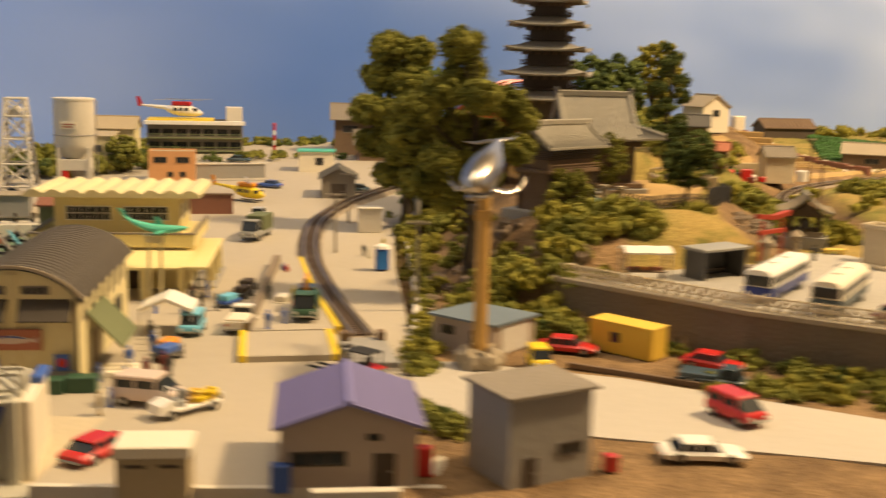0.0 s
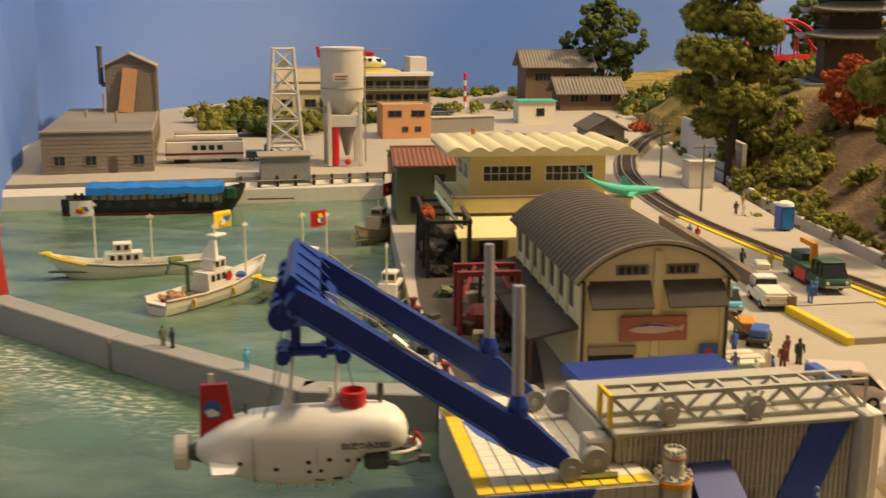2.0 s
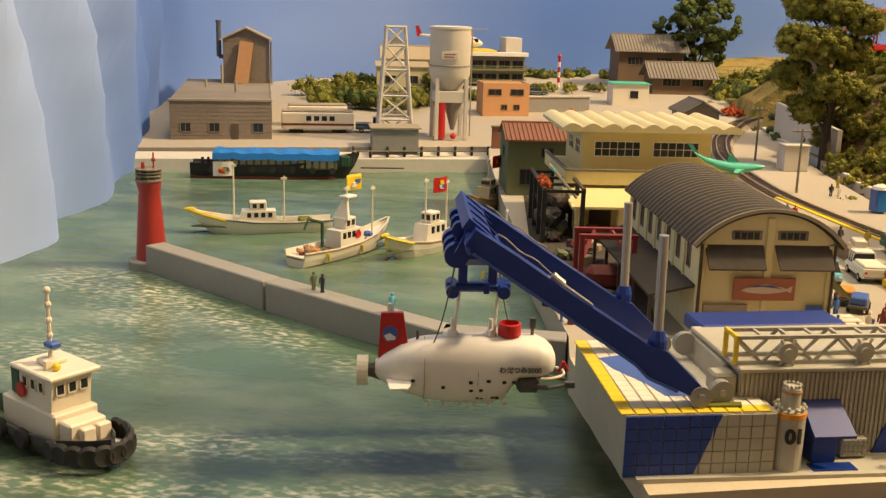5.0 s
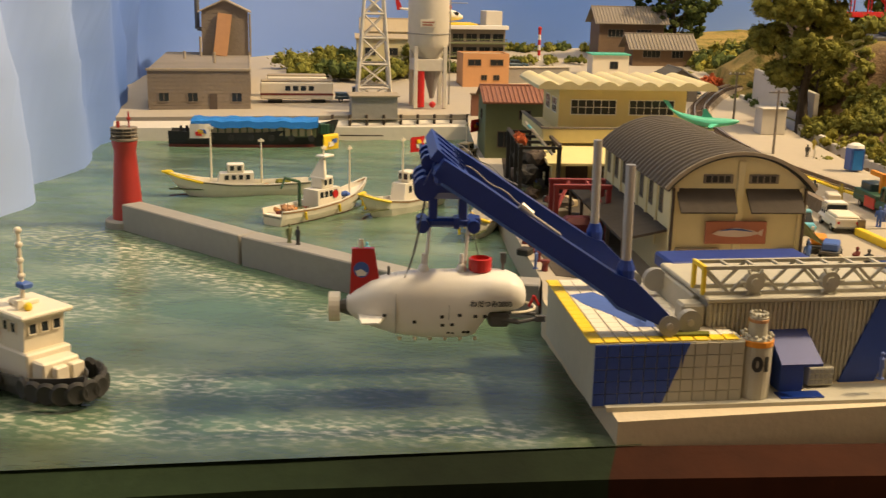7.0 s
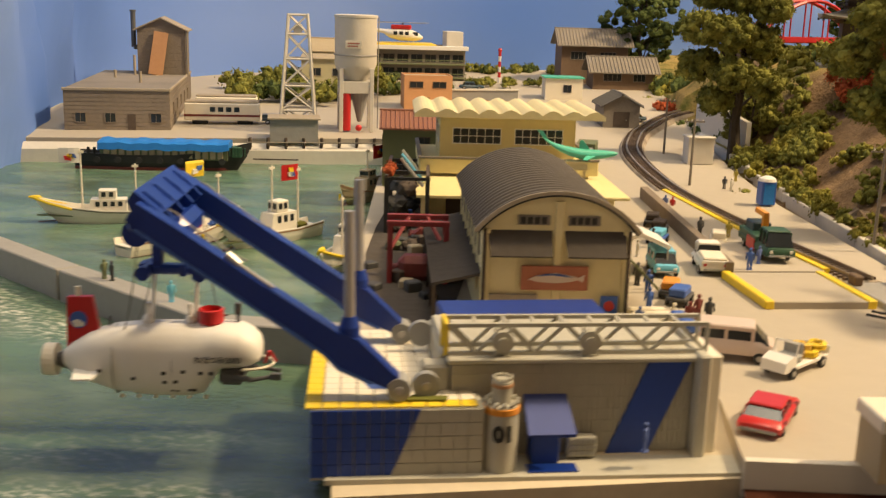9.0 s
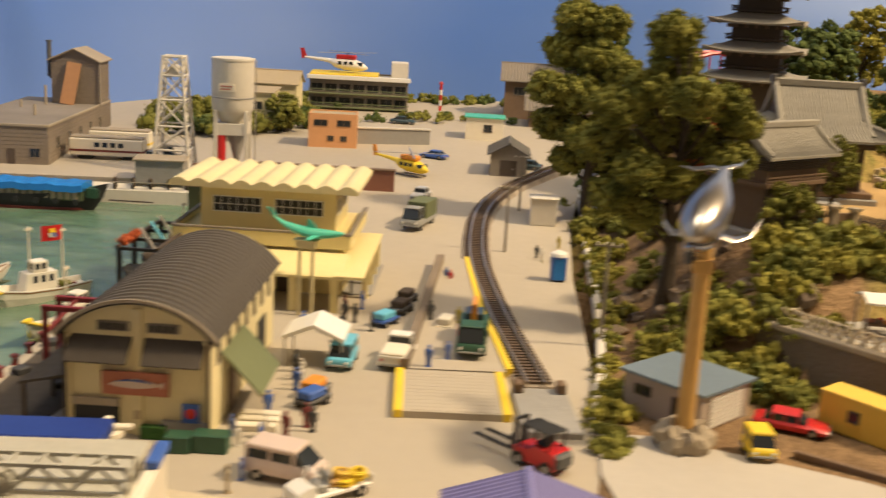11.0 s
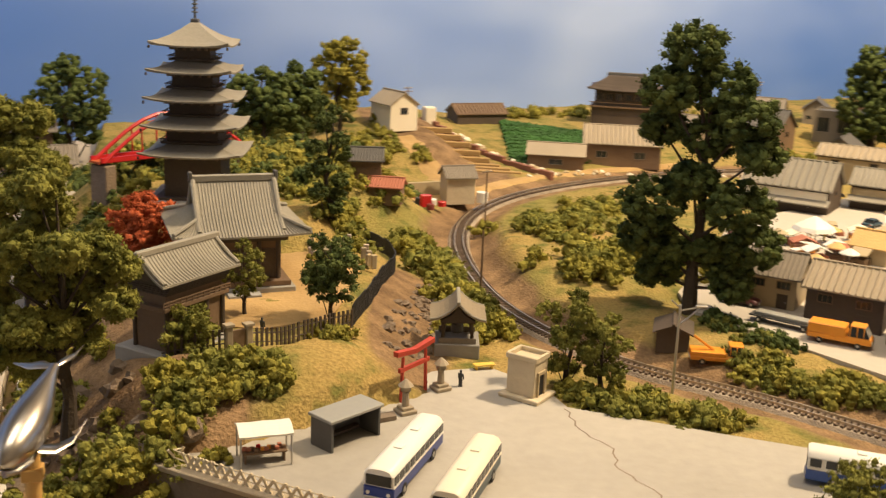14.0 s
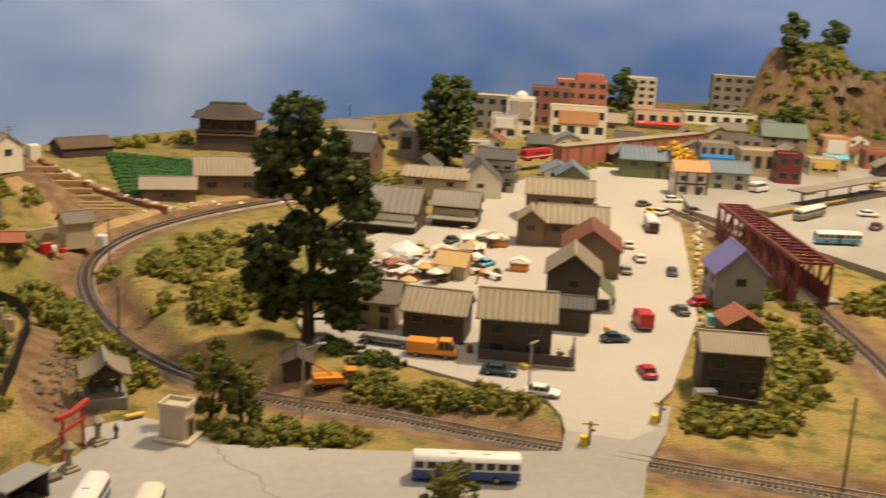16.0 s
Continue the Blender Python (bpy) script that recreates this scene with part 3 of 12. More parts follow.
# the dock: front slab with a kerb step, then the long quay
m = Mesh()
dock = [(-10.6, 36.6), (-4, 37.1), (4.2, 38.0), (4.2, 44), (2.2, 50), (1.6, 58.8), (-0.4, 74.3), (-1.2, 80), (-29.1, 80), (-28.5, 75), (-26.3, 57.6), (-24.6, 46.8), (-24.6, 44.0), (-10.6, 44.0)]
m.prism(dock, -0.6, 1.5)
tagged(part("pavement", m, "paving"), "pale concrete paving of the harbour quay", "pavement", kind="structure")
m = Mesh()
fore = [(-22.3, 33.5), (-10.6, 36.6), (-10.6, 44.0), (-24.6, 44.0)]
m.add([(x, y, lerp(0.78, 1.5, step(34.5, 44, y))) for x, y in fore] + [(x, y, -0.6) for x, y in fore], [(0, 1, 2, 3), (0, 4, 5, 1), (0, 3, 7, 4)])
tagged(part("pavement_front", m, "stonecream"), "cream cast slab of the dock front", "pavement", kind="structure")
m = Mesh()
rear = [(-29.1, 80), (-1.2, 80), (-2.5, 93.5), (-3.2, 118), (14, 150), (14, 186), (-72, 186), (-72, 90.3), (-31.2, 100.4), (-30.7, 93.6)]
n = len(rear)
m.add([(x, y, quay_z(y)) for x, y in rear] + [(x, y, -0.6) for x, y in rear], [tuple(range(n))] + [(i, (i + 1) % n, n + (i + 1) % n, n + i) for i in range(n)])
tagged(part("pavement_rear", m, "paving"), "pale concrete paving of the rear quay", "pavement", kind="structure")
m = Mesh()
m.prism([(-10.6, 36.3), (-4, 36.8), (4.2, 37.7), (4.2, 38.0), (-4, 37.1), (-10.6, 36.6)], 0.4, 1.56)
solid("dock_kerb", m, "concrete", label="pale cast kerb along the dock front", category="kerb", kind="structure")

bw = thing("breakwater", 0, 0, 0, label="grey concrete harbour breakwater with open joints", category="breakwater", kind="structure")
runs = [((-48.2, 59.2), (-39.75, 52.95)), ((-39.6, 52.85), (-30.2, 46.5)), ((-30.1, 46.4), (-24.7, 46.2))]
for (xa, ya), (xb, yb) in runs:
    L = math.hypot(xb - xa, yb - ya)
    m = Mesh().box(0, L, 0, 1.25, -0.2, 1.5, b=0.06)
    part("slab", m, "greywall", bw, at=cm(xa, ya, 0, math.degrees(math.atan2(yb - ya, xb - xa))))

# quay wall piles and rails on the rear basin
qw = thing("quay_wall", 0, 0, 0, label="weathered concrete quay wall with timber fender piles", category="quay wall", kind="structure")
m = Mesh()
m.add([(-64, 91.8, -0.3), (-31.0, 100.4, -0.3), (-31.0, 100.4, 1.75), (-64, 91.8, 1.68), (-64, 91.0, -0.3), (-31, 99.6, -0.3), (-31, 99.6, 1.2), (-64, 91.0, 1.15)], [(4, 5, 6, 7), (7, 6, 2, 3), (0, 1, 5, 4)])
part("coping", m, "concrete", qw)
for i in range(9):
    x = -43.2 + 1.5 * i
    part("pile", Mesh().box(x - 0.12, x + 0.12, 100.05 + 0.29 * (x + 31) - 0.0, 100.45 + 0.29 * (x + 31), -0.2, 2.3, b=0.04), "wooddark", qw)
part("rail", Mesh().tube((-43.4, 96.3, 1.9), (-31, 99.9, 1.9), 0.06), "woodgrey", qw)

# ---- roads and lot ----
m = Mesh()
m.prism([(4.2, 44), (10.3, 43.7), (21.8, 41.8), (60, 33), (60, 38), (34, 43.5), (23.8, 47.4), (12.6, 52.5), (4.2, 54.5), (1.9, 54), (2.2, 50)], 0.6, 1.64)
tagged(part("road", m, "road"), "grey lower road on the layout", "road", kind="structure")
lot = [(9.6, 65.2), (11.2, 64.2), (19.9, 57.3), (26.8, 53.7), (36, 49.0), (50, 41.7), (52.5, 44.5), (56.5, 48.9), (60.2, 52.4), (56.2, 57.3), (52, 59.4), (46.8, 62.0), (42.8, 64.4), (38.3, 67.2), (34.2, 69.8), (33.6, 73.5), (31, 77.2), (27, 76.8), (24, 74.2), (20.5, 70.6), (17.0, 68.6), (13.4, 67.2)]
m = Mesh().prism(lot, 3.2, 4.3)
tagged(part("car_park_floor", m, "asphalt"), "grey paved car park with a long crack", "car park", kind="structure")
m = Mesh()
town = [(50.8, 88.0), (57.8, 73.0), (61.6, 65.6), (60.4, 62.3), (64.4, 58.6), (69, 60.5), (73, 62.5), (91.2, 76.6), (112, 98), (131, 118), (150, 134), (166, 150), (150, 162), (120, 150), (90, 130), (70, 119), (58, 101), (52, 93)]
m.prism(town, 3.4, 4.4)
tagged(part("town_road", m, "road"), "pale town street and yard", "road", kind="structure")
m = Mesh().prism([(56.3, 57.4), (60.3, 52.5), (66.2, 56.4), (70.6, 60.2), (63.4, 65.3), (60.4, 61.6)], 3.2, 4.17)
tagged(part("crossing_deck", m, "asphalt"), "grey level crossing deck over the rails", "road", kind="structure")
m = Mesh().add([(60.4, 62.3, 4.4), (64.4, 58.6, 4.4), (69, 60.5, 4.4), (59.2, 60.4, 4.178), (62.4, 56.6, 4.178), (67.0, 57.5, 4.178), (60.4, 62.3, 4.1), (69, 60.5, 4.1)], [(0, 3, 4, 1), (1, 4, 5, 2), (0, 6, 3), (2, 5, 7)])
tagged(part("crossing_ramp", m, "road"), "pale road ramp rising from the level crossing", "road", kind="structure")
m = Mesh().prism([(128, 78), (150, 84), (215, 120), (200, 160), (160, 150), (134, 118)], 3.0, 5.0)
tagged(part("station_yard", m, "asphalt"), "grey station yard beyond the rail bridge", "road", kind="structure")

rw = thing("retaining_wall", 0, 0, 0, label="dark stained stone retaining wall below the car park", category="retaining wall", kind="structure")
edge = [(9.2, 65.5), (11.0, 64.0), (19.8, 57.0), (26.7, 53.4), (36, 48.7), (50, 41.4)]
for (xa, ya), (xb, yb) in zip(edge, edge[1:]):
    L, a = math.hypot(xb - xa, yb - ya), math.degrees(math.atan2(yb - ya, xb - xa))
    part("wall", Mesh().box(-0.05, L + 0.05, -0.25, 0.35, 0.8, 4.1), "darkwall", rw, at=cm(xa, ya, 0, a))
    part("coping", Mesh().box(-0.05, L + 0.05, -0.38, 0.5, 4.1, 4.42, b=0.05), "woodroof", rw, at=cm(xa, ya, 0, a))
hw = thing("harbour_wall", 0, 0, 0, label="pale concrete wall strip at the foot of the hill", category="wall", kind="structure")
ya = 55.0
while ya < 118:
    xa, xb = wall_x(ya), wall_x(ya + 7)
    L, a = math.hypot(xb - xa, 7), math.degrees(math.atan2(7, xb - xa))
    part("kerb", Mesh().box(0, L, -0.35, 0.1, -0.5, 0.42, b=0.04), "concrete", hw, at=cm(xa, ya, quay_z(ya + 3.5), a))
    ya += 7
solid("concrete_wall", Mesh().side([(0, 0), (15, 0), (15, 4.4), (0, 3.4)], 0, 0.4), "concrete", -0.4, 97.5, 1.9, 99, "pale concrete retaining wall beside the curve", "wall", kind="structure")


# ---- railways ----
def track(name, pts, label, near=(0, 0), reach=0):
    line = spline(pts, 0.45)
    ob = thing(name, 0, 0, 0, label=label, category="railway track", kind="structure")
    bed, rails = Mesh(), [Mesh(), Mesh()]
    rings, rr = [], [[], []]
    for i, p in enumerate(line):
        d = (line[min(i + 1, len(line) - 1)] - line[max(i - 1, 0)]).normalized()
        s = Vector((-d.y, d.x, 0)).normalized()
        rings.append([p + s * w + Vector((0, 0, h)) for w, h in ((1.35, -0.6), (0.95, -0.08), (-0.95, -0.08), (-1.35, -0.6))])
        for k, g in ((0, 0.45), (1, -0.45)):
            rr[k].append([p + s * (g + w) + Vector((0, 0, h)) for w, h in ((0.06, 0.05), (0.06, 0.21), (-0.06, 0.21), (-0.06, 0.05))])
    bed.loft(rings)
    part("ballast", bed, "ballast", ob)
    for k in (0, 1):
        part("rail", rails[k].loft(rr[k]), "rail", ob)
    proto = Mesh().box(-0.85, 0.85, -0.11, 0.11, -0.1, 0.06).data("sleeper", C["sleeper"])
    rest, made = Mesh(), 0
    for i in range(1, len(line) - 1):
        p, d = line[i], (line[i + 1] - line[i - 1]).normalized()
        m4 = Matrix.Translation(p) @ Matrix.Rotation(math.atan2(d.y, d.x) - math.pi / 2, 4, "Z")
        if made < 290 and (p.xy - Vector(near)).length < reach:
            made += 1
            s = new("sleeper", proto)
            s.parent = ob
            s.matrix_basis = cm(p.x, p.y, p.z, math.degrees(math.atan2(d.y, d.x)) - 90)
        else:
            rest.box(-0.85, 0.85, -0.11, 0.11, -0.1, 0.06, m=m4)
    if rest.v:
        tagged(part("far_sleepers", rest, "sleeper", ob), kind="stuff")
    return ob


def backdrop():
    """Blue cloth and painted sky round the layout, folded at the harbour end."""
    line = spline([(-72, -20, 0), (-61, 30, 0), (-56.6, 60, 0), (-58.4, 72, 0), (-60.4, 87, 0), (-64, 100, 0), (-69.5, 118, 0), (-65, 142, 0), (-50, 157, 0), (-16, 171, 0), (30, 186, 0), (70, 206, 0), (130, 228, 0), (215, 252, 0), (285, 240, 0), (312, 190, 0), (320, 120, 0), (320, 0, 0)], 1.2)
    me = bpy.data.meshes.new("backdrop")
    vs, fs, nz = [], [], 26
    run = 0.0
    for i, p in enumerate(line):
        if i:
            run += (p - line[i - 1]).length
        d = (line[min(i + 1, len(line) - 1)] - line[max(i - 1, 0)]).normalized()
        s = Vector((-d.y, d.x, 0))
        fold = 1 - step(120, 165, run)
        for k in range(nz):
            z = -14 + 110 * k / (nz - 1)
            lean = run + 0.45 * z + 7.0 * noise.noise((run * 0.035, z * 0.025, 9))
            w = fold * (2.3 * (1 - 2 * abs(math.sin(lean * 0.17)) ** 0.7) + 1.0 * math.sin(lean * 0.47 + 1.3) + 0.25 * math.sin(lean * 1.3) + 2.6 * noise.noise((run * 0.05, z * 0.03, 2)))
            w += (1 - fold) * 1.0 * noise.noise((run * 0.02, z * 0.02, 7))
            q = p + s * (w * (1 - 0.7 * math.exp(-((z - 0) / 9.0) ** 2)) + 0.4 * fold)
            vs.append((q.x * U, q.y * U, z * U))
    for i in range(len(line) - 1):
        for k in range(nz - 1):
            fs.append((i * nz + k, (i + 1) * nz + k, (i + 1) * nz + k + 1, i * nz + k + 1))
    me.from_pydata(vs, [], fs)
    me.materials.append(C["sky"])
    me.shade_smooth()
    tagged(new("backdrop", me), "blue cloth backdrop with pale clouds and folds", "backdrop", kind="structure")


backdrop()
m = Mesh().box(-140, 380, -160, 320, -95, -90)
tagged(part("floor", m, "room"), "plain floor of the exhibition room", "floor", kind="structure")
m = Mesh().box(-140, 380, -160, 320, 240, 245)
tagged(part("ceiling", m, "room"), "plain ceiling of the exhibition room", "ceiling", kind="structure")
for nm, b in (("wall_north", (-140, 380, 320, 325)), ("wall_south", (-140, 380, -165, -160)), ("wall_west", (-145, -140, -160, 320)), ("wall_east", (380, 385, -160, 320))):
    tagged(part(nm, Mesh().box(*b, -90, 240), "room"), "plain wall of the exhibition room", "wall", kind="structure")

track("harbour_track", HARBOUR_TRACK, "dark model railway track on the quay", (-5, 72), 45)
track("loop_track", LOOP_TRACK, "model railway track on brown ballast", (45, 76), 62)
track("bridge_track", BRIDGE_TRACK, "model railway track towards the girder bridge", (100, 62), 30)


# ---- kinds of things ----
def window(parent, w, h, at, frame_mat="woodgrey", cols=2, rows=1, depth=0.05, pane_mat="glass"):
    """A framed window as a part, facing local -y at the pose at."""
    m = Mesh()
    f = min(0.06, 0.12 * min(w, h))
    m.box(-w / 2, w / 2, -depth, 0.02, -h / 2, -h / 2 + f).box(-w / 2, w / 2, -depth, 0.02, h / 2 - f, h / 2)
    m.box(-w / 2, -w / 2 + f, -depth, 0.02, -h / 2, h / 2).box(w / 2 - f, w / 2, -depth, 0.02, -h / 2, h / 2)
    for i in range(1, cols):
        x = -w / 2 + w * i / cols
        m.box(x - f / 3, x + f / 3, -depth * 0.9, 0.02, -h / 2, h / 2)
    for i in range(1, rows):
        z = -h / 2 + h * i / rows
        m.box(-w / 2, w / 2, -depth * 0.9, 0.02, z - f / 3, z + f / 3)
    o = part("window", m, frame_mat, parent, at=at)
    part("pane", Mesh().box(-w / 2 + f, w / 2 - f, -0.022, 0.01, -h / 2 + f, h / 2 - f), pane_mat, o)
    return o


def face(side, w, d, u, z):
    """Pose on a wall of a w x d building: f front (-y), b back, l left, r right; u along it."""
    if side == "f":
        return cm(u, -d / 2, z, 0)
    if side == "b":
        return cm(-u, d / 2, z, 180)
    if side == "l":
        return cm(-w / 2, -u, z, -90)
    return cm(w / 2, u, z, 90)


def fit_out(ob, w, d, windows=(), doors=(), frame_mat="woodgrey", door_mat="wooddark"):
    for s, u, z, ww, hh, *more in windows:
        window(ob, ww, hh, face(s, w, d, u, z), frame_mat, *(more or (2,)))
    for s, u, ww, hh in doors:
        o = part("door", Mesh().box(-ww / 2, ww / 2, -0.05, 0.01, 0, hh, b=0.02), door_mat, ob, at=face(s, w, d, u, 0.02))
        part("handle", Mesh().box(ww * 0.25, ww * 0.33, -0.08, -0.05, hh * 0.42, hh * 0.5), "steel", o)


def gable(name, x, y, z, rz, w, d, h, rise, wall, roof, label, category="house", over=0.3, ribs=0, windows=(), doors=(), group="", thick=0.12, ridge="", curve=0.0, frame_mat="woodgrey"):
    """A house with its ridge along local y: walls, two roof slopes with tile ribs, ridge, openings."""
    ob = thing(name, x, y, z, rz, label, category, group)
    part("wall", Mesh().side([(-w / 2, -0.3), (w / 2, -0.3), (w / 2, h), (0, h + rise), (-w / 2, h)], -d / 2, d / 2), wall, ob)
    m = Mesh()
    hw, sl = w / 2 + over, rise / (w / 2)
    y0, y1 = -d / 2 - over, d / 2 + over
    n = 5 if curve else 1
    for s in (-1, 1):
        prev = None
        for k in range(n + 1):
            t = k / n
            px, pz = s * hw * t, h + rise + 0.02 - sl * hw * t - curve * math.sin(math.pi * t)
            if prev:
                m.add([(prev[0], y0, prev[1]), (px, y0, pz), (px, y1, pz), (prev[0], y1, prev[1]), (prev[0], y0, prev[1] + thick), (px, y0, pz + thick), (px, y1, pz + thick), (prev[0], y1, prev[1] + thick)],
                      [(0, 1, 2, 3), (4, 5, 6, 7), (0, 1, 5, 4), (2, 3, 7, 6), (1, 2, 6, 5), (0, 3, 7, 4)])
            prev = (px, pz)
    deck = part("roof", m, roof, ob)
    if ribs:
        rw = (y1 - y0) / ribs * 0.2
        for s in (-1, 1):
            rb = Mesh()
            path = [(s * hw * k / n, h + rise + 0.02 - sl * hw * k / n - curve * math.sin(math.pi * k / n) + thick) for k in range(n + 1)]
            for (ax, az), (bx, bz) in zip(path, path[1:]):
                rb.add([(ax, -rw, az), (bx, -rw, bz), (bx, rw, bz), (ax, rw, az), (ax, 0, az + rw * 1.3), (bx, 0, bz + rw * 1.3)], [(0, 1, 5, 4), (2, 3, 4, 5), (1, 2, 5)])
            me = rb.data("roof_rib", C[roof])
            for i in range(ribs):
                o = new("roof_rib", me)
                o.parent, o.matrix_basis = deck, cm(0, y0 + (y1 - y0) * (i + 0.5) / ribs, 0)
    part("ridge", Mesh().box(-0.12, 0.12, y0 - 0.02, y1 + 0.02, h + rise + thick * 0.6, h + rise + thick + 0.12, b=0.04), ridge or roof, ob)
    fit_out(ob, w, d, windows, doors, frame_mat)
    return ob


def block(name, x, y, z, rz, w, d, h, wall, roof, label, category="building", parapet=0.25, windows=(), doors=(), group="", frame_mat="woodgrey", slope=0.0):
    """A flat-roofed building: walls, roof slab, parapet or a slightly sloping sheet, openings."""
    ob = thing(name, x, y, z, rz, label, category, group)
    part("wall", Mesh().box(-w / 2, w / 2, -d / 2, d / 2, -0.3, h), wall, ob)
    if parapet:
        m = Mesh()
        t = 0.14
        for b in ((-w / 2, w / 2, -d / 2, -d / 2 + t), (-w / 2, w / 2, d / 2 - t, d / 2), (-w / 2, -w / 2 + t, -d / 2 + t, d / 2 - t), (w / 2 - t, w / 2, -d / 2 + t, d / 2 - t)):
            m.box(*b, h + 0.005, h + parapet)
        part("parapet", m, wall, ob)
        part("roof", Mesh().box(-w / 2 + t, w / 2 - t, -d / 2 + t, d / 2 - t, h, h + 0.05), roof, ob)
    else:
        o = 0.2
        part("roof", Mesh().add([(-w / 2 - o, -d / 2 - o, h), (w / 2 + o, -d / 2 - o, h), (w / 2 + o, d / 2 + o, h + slope), (-w / 2 - o, d / 2 + o, h + slope),
                                 (-w / 2 - o, -d / 2 - o, h + 0.13), (w / 2 + o, -d / 2 - o, h + 0.13), (w / 2 + o, d / 2 + o, h + slope + 0.13), (-w / 2 - o, d / 2 + o, h + slope + 0.13)],
                                [(0, 1, 2, 3), (4, 5, 6, 7), (0, 1, 5, 4), (1, 2, 6, 5), (2, 3, 7, 6), (3, 0, 4, 7)]), roof, ob)
    fit_out(ob, w, d, windows, doors, frame_mat)
    return ob


def wheels(ob, xs, w, r, hub="steel"):
    for x in xs:
        for s in (-1, 1):
            o = part("wheel", Mesh().tube((0, -0.07, 0), (0, 0.07, 0), r, n=12), "black", ob, at=cm(x, s * (w / 2 - 0.05), r))
            part("hub", Mesh().tube((0, s * 0.06, 0), (0, s * 0.085, 0), r * 0.5, n=8), hub, o)


def car(name, x, y, z, rz, paint, label, l=2.9, w=1.15, h=0.95, style="saloon", group="model cars", cargo=None):
    """A model road vehicle pointing along local x: lower body, glazed cabin, roof, bumpers, lamps, wheels."""
    ob = thing(name, x, y, z, rz, label, "car" if name == "car" else name.replace("_", " "), group)
    b = 0.22 * h
    m = Mesh()
    m.smooth = True

    def ring(px, zz0, zz1, ww):
        return [(px, -ww / 2, zz0), (px, -ww / 2 - 0.02, lerp(zz0, zz1, 0.6)), (px, -ww / 2 + 0.1, zz1), (px, ww / 2 - 0.1, zz1), (px, ww / 2 + 0.02, lerp(zz0, zz1, 0.6)), (px, ww / 2, zz0)]
    if style == "saloon":
        m.loft([ring(-l / 2, b + 0.1, 0.5 * h, w * 0.85), ring(-l / 2 + 0.12, b, 0.58 * h, w), ring(-l * 0.3, b, 0.62 * h, w), ring(l * 0.15, b, 0.62 * h, w), ring(l / 2 - 0.2, b, 0.52 * h, w), ring(l / 2, b + 0.1, 0.42 * h, w * 0.82)])
        c = (-0.40, -0.26, 0.10, 0.24)
    elif style in ("van", "kei"):
        m.loft([ring(-l / 2, b, 0.6 * h, w * 0.95), ring(-l / 2 + 0.1, b, 0.62 * h, w), ring(l * 0.3, b, 0.62 * h, w), ring(l / 2 - 0.06, b, 0.5 * h, w), ring(l / 2, b + 0.08, 0.42 * h, w * 0.9)])
        c = (-0.495, -0.47, 0.22, 0.42)
    else:
        m.loft([ring(-l / 2, b, 0.48 * h, w), ring(l * 0.12, b, 0.48 * h, w), ring(l / 2 - 0.1, b, 0.5 * h, w), ring(l / 2, b + 0.06, 0.42 * h, w * 0.92)])
        c = (0.13, 0.15, 0.38, 0.46)
    part("body", m, paint, ob)
    g, top = Mesh(), h - 0.1
    g.loft([[(c[0] * l, -w * 0.45, 0.52 * h), (c[0] * l, w * 0.45, 0.52 * h), (c[3] * l, w * 0.45, 0.52 * h), (c[3] * l, -w * 0.45, 0.52 * h)], [(c[1] * l, -w * 0.38, top), (c[1] * l, w * 0.38, top), (c[2] * l, w * 0.38, top), (c[2] * l, -w * 0.38, top)]])
    part("glazing", g, "glass", ob)
    rw_ = 0.45 if style in ("van", "kei") else 0.40
    part("roof", Mesh().box(c[1] * l - 0.03, c[2] * l + 0.03, -w * rw_, w * rw_, top - (0.1 if rw_ > 0.4 else 0), h, b=0.05), paint, ob)
    p = Mesh()
    for f, s in ((c[1] + 0.01, 1), (lerp(c[1], c[2], 0.5), 1), (c[2] - 0.01, 1)):
        p.box(f * l - (0.09 if style in ("van", "kei") else 0.035), f * l + 0.035, -w * 0.448, w * 0.448, 0.5 * h, top)
    part("pillar", p, paint, ob)
    if style == "truck":
        part("cargo_bed", Mesh().box(-l / 2, l * 0.10, -w / 2, w / 2, 0.42 * h, 0.62 * h, b=0.03), cargo or paint, ob)
    if style == "box":
        part("cargo_box", Mesh().box(-l / 2, l * 0.11, -w / 2 - 0.02, w / 2 + 0.02, 0.4 * h, 1.15 * h, b=0.05), cargo or paint, ob)
    part("bumper", Mesh().box(l / 2 - 0.03, l / 2 + 0.05, -w * 0.42, w * 0.42, b, b + 0.1, b=0.02), "grey", ob)
    part("bumper", Mesh().box(-l / 2 - 0.05, -l / 2 + 0.03, -w * 0.42, w * 0.42, b, b + 0.1, b=0.02), "grey", ob)
    for s in (-1, 1):
        part("headlight", Mesh().box(l / 2 - 0.04, l / 2 + 0.03, s * w * 0.34 - 0.08, s * w * 0.34 + 0.08, 0.33 * h, 0.43 * h, b=0.02), "white", ob)
        part("tail_light", Mesh().box(-l / 2 - 0.03, -l / 2 + 0.04, s * w * 0.36 - 0.07, s * w * 0.36 + 0.07, 0.40 * h, 0.5 * h, b=0.02), "red", ob)
    wheels(ob, (-l * 0.3, l * 0.3), w, 0.23)
    return ob


